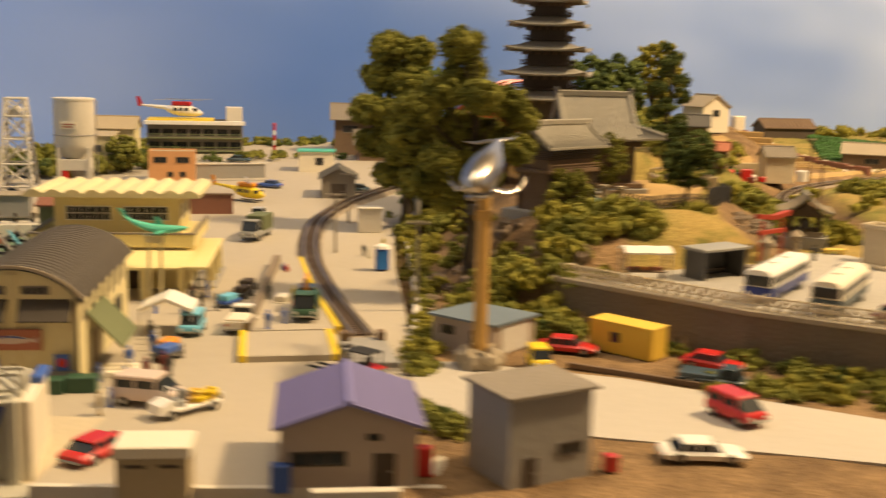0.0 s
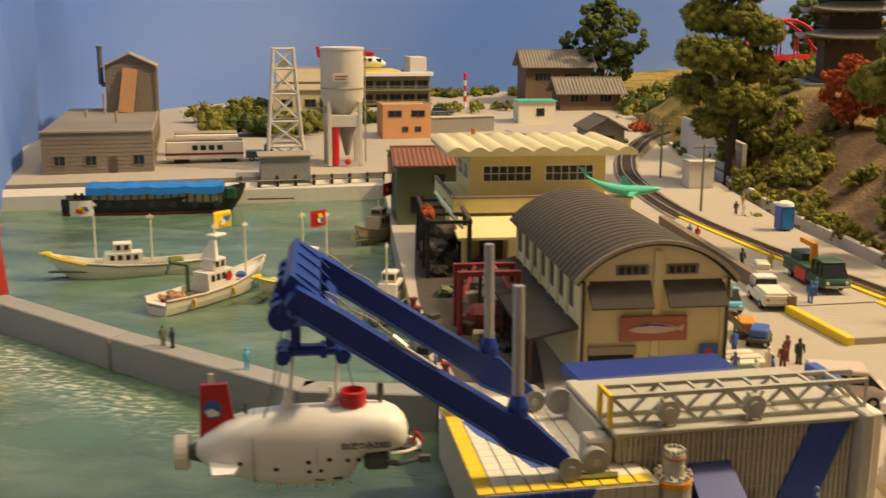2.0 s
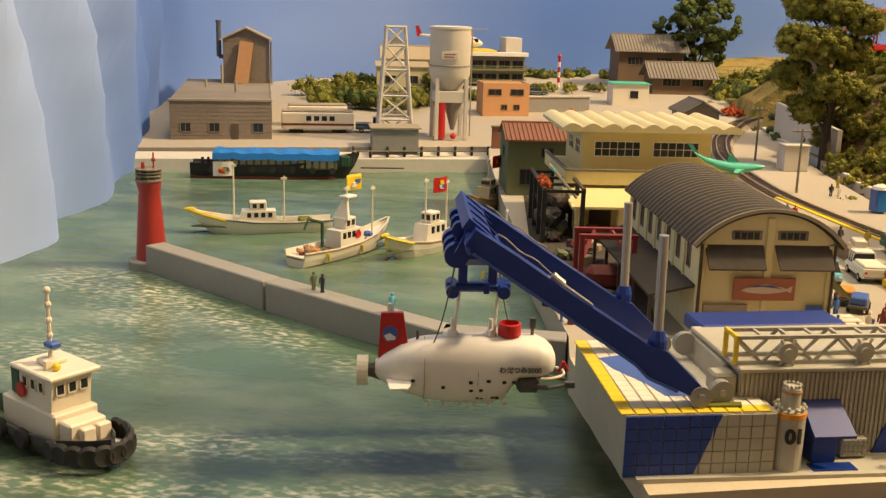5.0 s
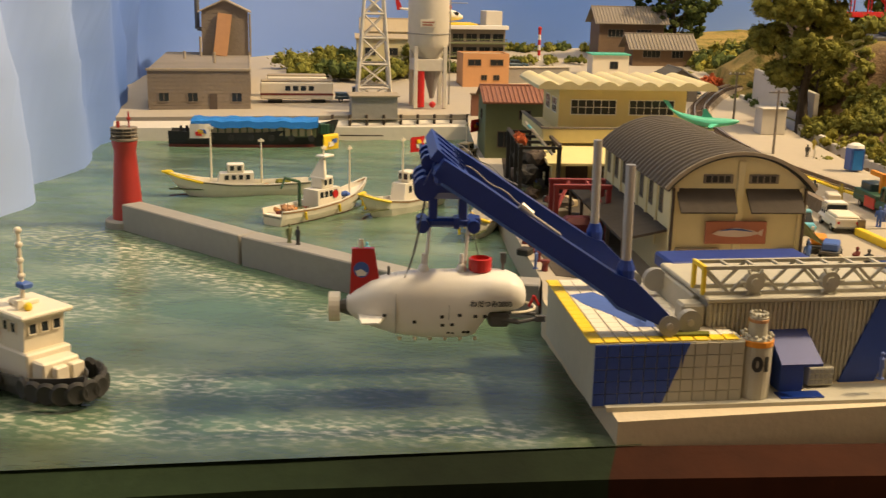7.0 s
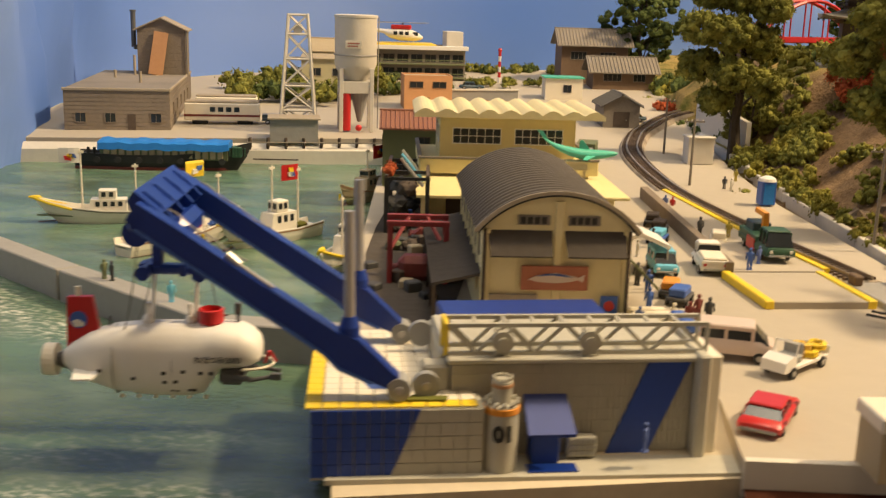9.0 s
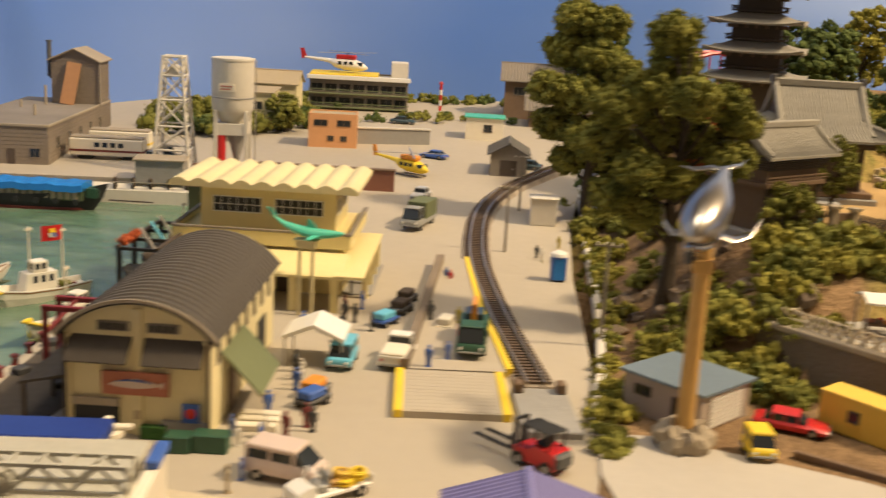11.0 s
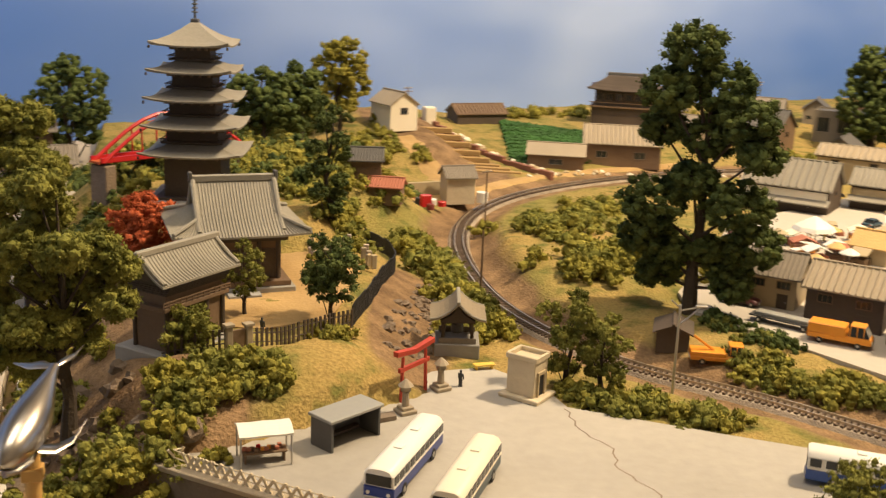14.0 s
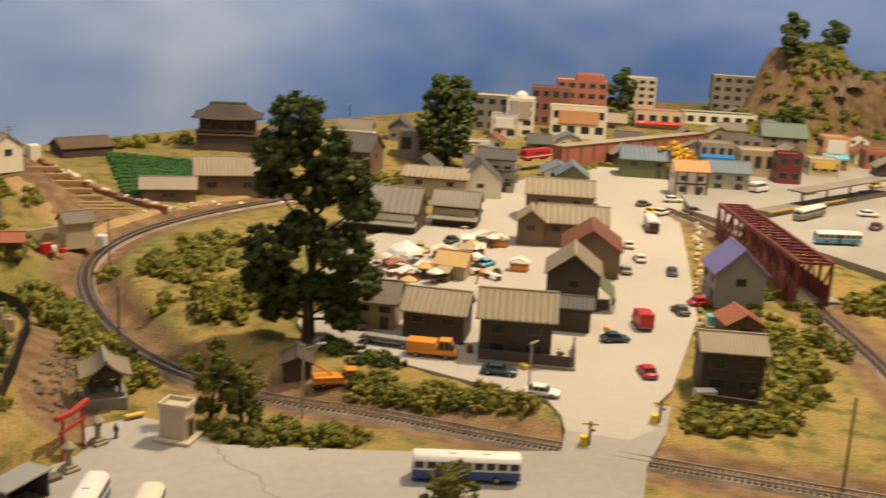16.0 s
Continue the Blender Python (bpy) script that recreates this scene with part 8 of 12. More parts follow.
for i in range(22):
    x, y = rng.uniform(-26, -22.6), rng.uniform(60.5, 77)
    m = Mesh()
    if i % 3:
        add_clump(m, (0, 0, 0.3), rng.uniform(0.45, 0.7), rng, 10, 0.8)
        solid("fishing_net", m, rng.choice(("figdark", "black", "wooddark", "greenwall", "rust")), x, y, 1.5, 0, "dark heap of fishing net on the tarred quay", "fishing net", "net heaps")
    else:
        m.lathe([(0.24, 0), (0.26, 0.35), (0.24, 0.72), (0.2, 0.74)], 12)
        solid("oil_drum", m, rng.choice(("midblue", "rust", "grey")), x, y, 1.53, 0, "upright steel oil drum on the tarred quay", "drum", "oil drums")
rng = random.Random(8)
for i in range(30):
    x, y = rng.uniform(-25.6, -21.8), rng.uniform(50, 78)
    m = Mesh().box(-0.35, 0.35, -0.3, 0.3, 0, rng.uniform(0.3, 0.6), b=0.05)
    solid("fish_crate", m, rng.choice(("figdark", "black", "tan", "wooddark", "rust", "figdark")), x, y, 1.5, rng.uniform(0, 90), "small fish crate or net heap on the quay", "crate", "fish crates")
for i in range(7):
    q = 0.08 + i * 0.135
    solid("bollard", Mesh().lathe([(0.16, 0), (0.13, 0.3), (0.22, 0.42), (0.2, 0.5)], 10), "rust", lerp(-24.3, -26.6, q), lerp(47.6, 60, q), 1.5, 0, "small rusty mooring bollard on the quay edge", "bollard", "bollards")
toilet = thing("portable_toilet", -2.2, 79.6, 1.6, 10, "blue portable toilet with a white domed roof", "portable toilet")
part("cabin", Mesh().box(-0.5, 0.5, -0.5, 0.5, 0, 1.6, b=0.05), "midblue", toilet)
part("roof", Mesh().lathe([(0.62, 1.6), (0.55, 1.8), (0.2, 1.95)], 14), "white", toilet)
part("door", Mesh().box(-0.35, 0.35, -0.55, -0.49, 0.08, 1.45), "tarp", toilet)
cab = thing("switch_cabinet", -4.9, 95.2, quay_z(95), 8, "pale grey equipment cabinet beside the track", "cabinet")
part("box", Mesh().box(-1.05, 1.05, -0.9, 0.9, 0, 2.1, b=0.04), "concrete", cab)
part("lid", Mesh().box(-1.15, 1.15, -1.0, 1.0, 2.1, 2.25, b=0.04), "concrete", cab)
utility_pole(-6.6, 85.5, 1.6, 5.0, 10)
utility_pole(-7.3, 99, 2.3, 4.6, 10)
utility_pole(1.3, 66.5, 1.7, 5.6, 5, label="grey catenary pole beside the track")
cg = thing("track_end", -0.6, 55.6, 1.5, 14, "grey concrete ramp at the end of the track with timber stops", "ramp", kind="structure")
part("slab", Mesh().box(-1.25, 1.35, -2.6, 2.6, -0.1, 0.3, b=0.05), "greywall", cg)
for x in (-0.95, 1.05):
    part("timber_stop", Mesh().box(x - 0.22, x + 0.22, 1.8, 2.5, 0.3, 0.8, b=0.06), "wood", cg)
fk = thing("forklift", -0.4, 50.3, 1.5, 146, "red forklift truck with two long black forks lowered", "forklift")
part("body", Mesh().side([(-1.3, 0.3), (0.7, 0.3), (0.75, 0.75), (0.0, 0.8), (-0.25, 1.05), (-1.2, 1.0), (-1.35, 0.75)], -0.55, 0.55), "red", fk)
part("counterweight", Mesh().box(-1.5, -1.0, -0.5, 0.5, 0.35, 0.95, b=0.1), "darkgrey", fk)
part("seat", Mesh().box(-0.6, -0.1, -0.28, 0.28, 1.0, 1.14, b=0.04).box(-0.68, -0.55, -0.28, 0.28, 1.1, 1.5, b=0.04), "black", fk)
for px_, py_ in ((0.5, -0.48), (0.5, 0.48), (-0.9, -0.48), (-0.9, 0.48)):
    part("cage_post", Mesh().tube((px_, py_, 0.7), (px_ - 0.1, py_, 1.72), 0.05, n=6), "black", fk)
part("cage_roof", Mesh().box(-1.05, 0.45, -0.53, 0.53, 1.7, 1.77, b=0.03), "black", fk)
for y in (-0.34, 0.34):
    part("mast_rail", Mesh().box(0.8, 0.95, y - 0.07, y + 0.07, 0.1, 1.8), "darkgrey", fk)
    part("fork", Mesh().box(0.95, 3.0, y - 0.08, y + 0.08, 0.42, 0.5).box(0.95, 1.05, y - 0.08, y + 0.08, 0.42, 1.1), "black", fk)
part("mast_bar", Mesh().box(0.82, 0.92, -0.35, 0.35, 1.7, 1.82), "darkgrey", fk)
wheels(fk, (-0.95, 0.45), 1.15, 0.3)
rng = random.Random(31)
for x, y in ((-13.9, 67.6), (-13.3, 67.2), (-12.3, 65.8), (-11.0, 64.6), (-13.0, 66.2), (-12.6, 68.4), (-12.4, 56.2), (-12.0, 54.9), (-12.8, 57.2), (-10.7, 49.8), (-11.4, 49.4), (-9.8, 50.6), (-10.2, 51.0), (-12.2, 51.8), (-11.0, 44.4), (-6.7, 59.2), (-14.5, 63.4), (-14.0, 71.0), (-8.2, 66.8)):
    figurine(x, y, 1.86 if (x, y) in ((-6.7, 59.2), (-8.2, 66.8)) else 1.52, rng.choice(("figdark", "midblue", "tan", "rust", "warmwhite", "figdark")), rng.uniform(0, 360), 1.1)
for x, y, c in ((-6.0, 60.6, "figblue"), (-12.8, 49.2, "figblue"), (-12.2, 48.3, "figwhite"), (-11.4, 48.8, "figblue"), (-10.9, 45.5, "figblue"), (-4.2, 84.8, "figdark"), (-3.8, 84.2, "figwhite"), (-2.9, 88.0, "figyel"), (-6.6, 66.8, "figyel"),
                (-5.7, 64.6, "figdark"), (-9.2, 76.6, "figblue"), (-8.8, 76.0, "red"), (-12.9, 63.4, "figblue"), (-12.6, 64.3, "figdark"), (-12.0, 62.2, "figwhite"), (-12.3, 56.6, "figwhite"), (-12.0, 55.5, "figwhite"),
                (-36.9, 51.9, "greenwall"), (-36.4, 51.6, "figdark"), (-32.6, 48.9, "lightblue"), (-24.9, 48.9, "figblue"), (-13.5, 36.6, "figblue")):
    zz = 1.5 if x > -27 else 1.5
    if -7.5 < x < -5 and 60 < y < 80:
        zz = 1.85
    if y > 80:
        zz = quay_z(y)
    figurine(x, y, zz + 0.02, c, rng.uniform(0, 360), 0.92)

# ==== lower road ====
gable("fish_shop", 0.4, 39.9, 1.5, 9, 5.0, 5.0, 2.35, 0.85, "pinkwall", "purple", "small brown shop with a lavender blue ribbed roof", "house", over=0.28, ribs=20, windows=[("f", -1.1, 1.15, 2.0, 0.55, 3), ("l", 0, 1.3, 1.4, 0.7, 3), ("r", 0, 1.3, 1.4, 0.7, 3), ("f", 0.9, 1.95, 0.5, 0.25, 1)], doors=[("f", 1.3, 0.8, 1.3)], frame_mat="wooddark", ridge="purple")
solid("vending_machine", Mesh().box(-0.35, 0.35, -0.25, 0.25, 0, 1.05, b=0.04), "midblue", -1.6, 36.9, 1.5, 9, "small blue vending machine before the shop", "vending machine")
solid("vending_machine", Mesh().box(-0.35, 0.35, -0.25, 0.25, 0, 1.15, b=0.04), "red", 3.4, 39.0, 1.5, 9, "small red and white vending machine beside the shop", "vending machine")
solid("low_wall", Mesh().box(-1.6, 1.6, -0.2, 0.2, 0, 0.45, b=0.03), "concrete", 1.2, 36.3, 1.5, 9, "low pale wall before the shop", "wall")
gb = block("grey_tower_house", 7.4, 39.8, 1.5, 32, 3.7, 2.9, 3.5, "greywall", "woodgrey", "plain grey two-storey block with a flat roof", "house", parapet=0, windows=[("f", 0.9, 1.3, 1.1, 0.5, 2)], doors=[("f", -0.9, 0.6, 1.2)], frame_mat="wooddark")
tb = thing("tan_kiosk", -6.0, 36.4, 1.5, 8, "tan kiosk box with a pale lid on the quay", "kiosk")
part("body", Mesh().box(-1.25, 1.25, -0.8, 0.8, 0, 1.55, b=0.04), "tan", tb)
part("lid", Mesh().box(-1.35, 1.35, -0.9, 0.9, 1.55, 2.0, b=0.05), "warmwhite", tb)
for x in (-0.6, 0.6):
    part("slot", Mesh().box(x - 0.35, x + 0.35, -0.83, -0.78, 1.2, 1.32), "wooddark", tb)


def statue():
    ob = thing("fish_column", 5.4, 54.0, 1.5, 0, "polished silver whale sculpture on an ochre column", "monument")
    m = Mesh()
    for k in range(9):
        add_clump(m, (0.7 * math.cos(k * 0.7), 0.7 * math.sin(k * 0.7), 0.5), 0.8, random.Random(k), 0, 1.0)
    part("rock_base", m, "woodroof", ob)
    part("column", Mesh().lathe([(0.42, 1.0), (0.38, 1.6), (0.33, 8.3), (0.36, 8.9)], 16), "column", ob)
    part("collar", Mesh().box(-0.42, 0.42, -0.42, 0.42, 7.7, 8.25, b=0.05), "column", ob)
    part("lamp_box", Mesh().box(-0.75, -0.42, -0.3, 0.25, 8.0, 8.5, b=0.06), "darkgrey", ob)
    # body: head low over the column, tail lifted
    b = Mesh()
    b.smooth = True
    rings = []
    for y, z, r in ((-2.75, 9.6, 0.10), (-2.5, 9.6, 0.40), (-1.8, 9.75, 0.72), (-0.9, 10.0, 0.90), (0.1, 10.35, 0.86), (1.0, 10.75, 0.64), (1.8, 11.1, 0.42), (2.5, 11.35, 0.26), (2.95, 11.5, 0.20)):
        rings.append([(0.22 * y + 1.05 * r * math.cos(a), y - 0.4 * r * math.sin(a), z + 0.95 * r * math.sin(a)) for a in [2 * math.pi * i / 20 for i in range(20)]])
    body = part("whale_body", b.loft(rings), "silver", ob)
    j = Mesh()
    j.smooth = True
    j.loft([[(0.22 * y + w * math.cos(a), y, z + 0.16 * math.sin(a)) for a in [2 * math.pi * i / 12 for i in range(12)]] for y, z, w in ((-2.6, 9.2, 0.08), (-2.2, 9.08, 0.42), (-1.4, 9.1, 0.62), (-0.4, 9.3, 0.6), (0.3, 9.5, 0.3))])
    part("lower_jaw", j, "silver", body)
    fins = (("fluke", ((0.65, 2.9, 11.5, 0.26), (1.0, 3.4, 11.6, 0.42), (1.35, 4.1, 11.55, 0.34), (1.65, 4.9, 11.75, 0.05))),
            ("fluke", ((0.6, 2.9, 11.5, 0.26), (0.1, 3.2, 11.5, 0.44), (-0.5, 3.5, 11.35, 0.36), (-1.2, 3.8, 11.4, 0.05))),
            ("flipper", ((0.5, -0.9, 9.4, 0.4), (1.1, -0.5, 9.2, 0.48), (1.7, 0.0, 9.35, 0.38), (2.15, 0.7, 9.95, 0.07))),
            ("flipper", ((-0.8, -0.9, 9.4, 0.4), (-1.4, -0.5, 9.3, 0.46), (-1.75, 0.1, 9.6, 0.34), (-1.85, 0.7, 10.3, 0.07))))
    for nm, spine in fins:
        f = Mesh()
        f.smooth = True
        f.loft([[(x, y + q * math.cos(a), z + 0.26 * q * math.sin(a)) for a in [2 * math.pi * i / 12 for i in range(12)]] for x, y, z, q in spine])
        part(nm, f, "silver", body)


statue()
sh = block("garage_shed", 5.6, 58.2, 1.6, -35, 4.1, 4.0, 1.75, "pinkwall", "shedroof", "small beige shed with a blue-grey roof and a roller shutter", "shed", parapet=0, slope=-0.1, windows=[("f", -1.0, 1.1, 0.9, 0.5, 2)], doors=[("f", 0.9, 0.7, 1.3)], frame_mat="wooddark")
for i in range(9):
    part("shutter_slat", Mesh().box(2.04, 2.12, -1.3, 1.3, 0.1 + i * 0.17, 0.23 + i * 0.17), "white", sh)
co = thing("freight_container", 13.5, 57.7, 1.55, -39, "yellow ribbed freight container on the bare ground", "container")
part("box", Mesh().box(-2.0, 2.0, -0.8, 0.8, 0.05, 1.75, b=0.04), "contyellow", co)
m = Mesh()
for i in range(16):
    m.box(-1.9 + i * 0.24, -1.8 + i * 0.24, -0.84, 0.84, 0.15, 1.65)
part("ribs", m, "contyellow", co)
window(co, 0.55, 0.55, cm(-0.3, -0.84, 1.0), "wooddark", 1)
part("roof", Mesh().box(-2.03, 2.03, -0.83, 0.83, 1.75, 1.82, b=0.03), "contyellow", co)
car("car", 10.2, 57.3, 1.6, -12, "red", "red coupe parked on bare ground", 3.2, 1.3, 0.9)
car("car", 17.6, 55.0, 1.6, -30, "red", "red saloon car parked below the wall", 3.1, 1.3, 0.9)
car("jeep", 17.0, 52.2, 1.6, -20, "navy", "dark green open jeep parked by the road", 3.2, 1.4, 1.0, "truck", "model cars", "navy")
car("van", 16.9, 46.6, 1.66, -60, "red", "red minivan on the lower road", 2.7, 1.3, 1.25, "van", "vans")
car("car", 14.4, 41.6, 1.6, 2, "white", "white sports car parked on grass", 3.4, 1.35, 0.85)
car("truck", 8.5, 53.9, 1.6, -80, "yellow", "small yellow tractor by the column", 1.7, 1.1, 1.2, "kei", "tractors")
solid("red_bin", Mesh().box(-0.25, 0.25, -0.25, 0.25, 0, 0.65, b=0.04), "red", 10.6, 40.0, 1.6, 20, "small red bin on the grass", "bin")
solid("timber_beam", Mesh().box(-3.5, 3.5, -0.12, 0.12, 0, 0.3, b=0.03), "wood", 13.2, 53.0, 1.55, -24, "brown timber kerb beam along the road", "beam")

tree(-38.5, 128.0, quay_z(128), 4.6, 2.6, "leaf", "round green tree beside the salmon house", 71, 0.2, 0.1, "round", clumps=60)
hedge([(-52, 132), (-46, 142), (-42, 148)], 4, 30, 1.4, 2.6, ("leafdark", "leaf"), 44, ground=4.0)
hedge([(-48, 152), (-40, 160), (-26, 163), (-16, 166)], 3, 46, 0.9, 1.7, ("leafdark", "leaf"), 43, ground=4.6)

hedge([(-5.0, 127), (-2.0, 131), (1.0, 134)], 1.6, 20, 0.7, 1.3, ("redleaf",), 45, ground=quay_z(130) + 0.1)
hedge([(-1, 106), (1, 118), (4, 130), (6, 142)], 3.5, 70, 0.9, 1.8, ("leafdark", "leaf"), 46)
hedge([(-3, 141), (2, 150), (8, 158), (18, 166), (30, 176)], 6.0, 190, 1.3, 2.5, ("leaf", "leafolive", "leafdark"), 47)


# ==== temple hill ====
def ground_at(x, y):
    return land(x, y)[0]


def hip_tier(m, w, z, rise, top, lift=0.25, thick=0.16, n=8, d=None):
    """One sweeping hipped roof on a rectangle, corners turned up."""
    d = d or w
    rows = []
    for k, t in enumerate((0, 0.25, 0.5, 0.75, 1.0)):
        ring = []
        hw, hd = lerp(w / 2, top, t), lerp(d / 2, top * d / w, t)
        zz = z + rise * (t ** 1.35)
        for sx, sy, ex, ey in ((-1, -1, 1, 0), (1, -1, 0, 1), (1, 1, -1, 0), (-1, 1, 0, -1)):
            for i in range(n):
                u = i / n
                px, py = sx * hw + ex * 2 * hw * u, sy * hd + ey * 2 * hd * u
                c = abs(2 * u - 1) ** 3
                ring.append((px, py, zz + lift * c * (1 - t) ** 2))
        rows.append(ring)
    under = [(x * 0.99, y * 0.99, zz - thick) for x, y, zz in rows[0]]
    m.loft([under] + rows)


def pagoda():
    ob = thing("pagoda", 11.4, 109.2, 9.6, -10, "dark five-storey wooden pagoda with sweeping grey roofs", "pagoda")
    part("terrace", Mesh().box(-4.3, 4.3, -4.3, 4.3, -1.2, 0.35, b=0.08), "greywall", ob)
    part("steps", Mesh().box(-1, 1, -5.0, -4.3, -0.6, 0.15, b=0.04), "greywall", ob)
    part("post_rail", Mesh().box(-3.3, 3.3, -3.3, 3.3, 0.35, 0.6, b=0.04), "wooddark", ob)
    zs = (4.3, 6.7, 9.1, 11.5, 13.8)
    for k, z in enumerate(zs):
        bw = 5.0 - 0.48 * k
        z0 = 0.35 if k == 0 else zs[k - 1] + 0.9
        body = part("storey", Mesh().box(-bw / 2, bw / 2, -bw / 2, bw / 2, z0, z + 0.2), "wooddark", ob)
        if k:
            part("balcony", Mesh().box(-bw / 2 - 0.45, bw / 2 + 0.45, -bw / 2 - 0.45, bw / 2 + 0.45, z0 + 0.15, z0 + 0.3, b=0.03), "wooddark", body)
            r = Mesh()
            q = bw / 2 + 0.42
            for a in range(4):
                m4 = Matrix.Rotation(a * math.pi / 2, 4, "Z")
                r.box(-q - 0.15, q + 0.15, -q - 0.03, -q + 0.03, z0 + 0.55, z0 + 0.63, m4)
                for i in range(7):
                    u = -q + 2 * q * i / 6
                    r.box(u - 0.03, u + 0.03, -q - 0.03, -q + 0.03, z0 + 0.3, z0 + 0.58, m4)
            part("railing", r, "wooddark", body)
        m = Mesh()
        for a in range(4):
            m4 = Matrix.Rotation(a * math.pi / 2, 4, "Z")
            for i in range(5):
                u = -bw / 2 + 0.3 + (bw - 0.6) * i / 4
                m.box(u - 0.1, u + 0.1, -bw / 2 - 0.5, -bw / 2, z - 0.35, z - 0.05, m4)
            for i in range(26):
                u = -bw / 2 - 1.0 + (bw + 2.0) * i / 25
                m.box(u - 0.035, u + 0.035, -bw / 2 - 1.35, -bw / 2 + 0.2, z + 0.02, z + 0.12, m4)
        part("bracket_tier", m, "wood", body)
        m = Mesh()
        w = 8.9 - 0.5 * k
        if k < 4:
            hip_tier(m, w, z + 0.12, 0.95, 2.0 - 0.2 * k, 0.35)
        else:
            hip_tier(m, w, z + 0.12, 1.9, 0.3, 0.35)
        part("roof", m, "tile", ob)
        for sx in (-1, 1):
            for sy in (-1, 1):
                part("wind_bell", Mesh().tube((sx * w * 0.485, sy * w * 0.485, z + 0.1), (sx * w * 0.485, sy * w * 0.485, z + 0.4 - 0.55), 0.1, n=6), "wooddark", ob)
    sp = part("spire", Mesh().tube((0, 0, 15.7), (0, 0, 20.5), 0.12, 0.05, 8), "darkgrey", ob)
    for i in range(9):
        part("spire_ring", Mesh().lathe([(0.2, 16.6 + i * 0.35), (0.3, 16.68 + i * 0.35), (0.2, 16.76 + i * 0.35)], 12), "darkgrey", sp)
    part("spire_base", Mesh().box(-0.35, 0.35, -0.35, 0.35, 15.6, 16.1, b=0.06), "darkgrey", sp)


pagoda()


def tiled_slope(m, p00, p10, p01, p11, n, thick=0.14, curve=0.0, steps=5):
    """A roof slope from its ridge (p00-p10) to its eave (p01-p11) with raised tile rows."""
    p00, p10, p01, p11 = map(Vector, (p00, p10, p01, p11))

    def at(u, t, off=0.0):
        p = p00.lerp(p10, u).lerp(p01.lerp(p11, u), t)
        return p + Vector((0, 0, off - curve * math.sin(math.pi * t)))
    for k in range(steps):
        a, b = k / steps, (k + 1) / steps
        m.add([at(0, a), at(1, a), at(1, b), at(0, b), at(0, a, thick), at(1, a, thick), at(1, b, thick), at(0, b, thick)], [(0, 1, 2, 3), (4, 5, 6, 7), (0, 1, 5, 4), (2, 3, 7, 6), (1, 2, 6, 5), (0, 3, 7, 4)])
        for i in range(n):
            u, w = (i + 0.5) / n, 0.22 / n
            m.add([at(u - w, a, thick), at(u - w, b, thick), at(u + w, b, thick), at(u + w, a, thick), at(u, a, thick + 0.09), at(u, b, thick + 0.09)], [(0, 1, 5, 4), (2, 3, 4, 5), (1, 2, 5), (0, 4, 3)])


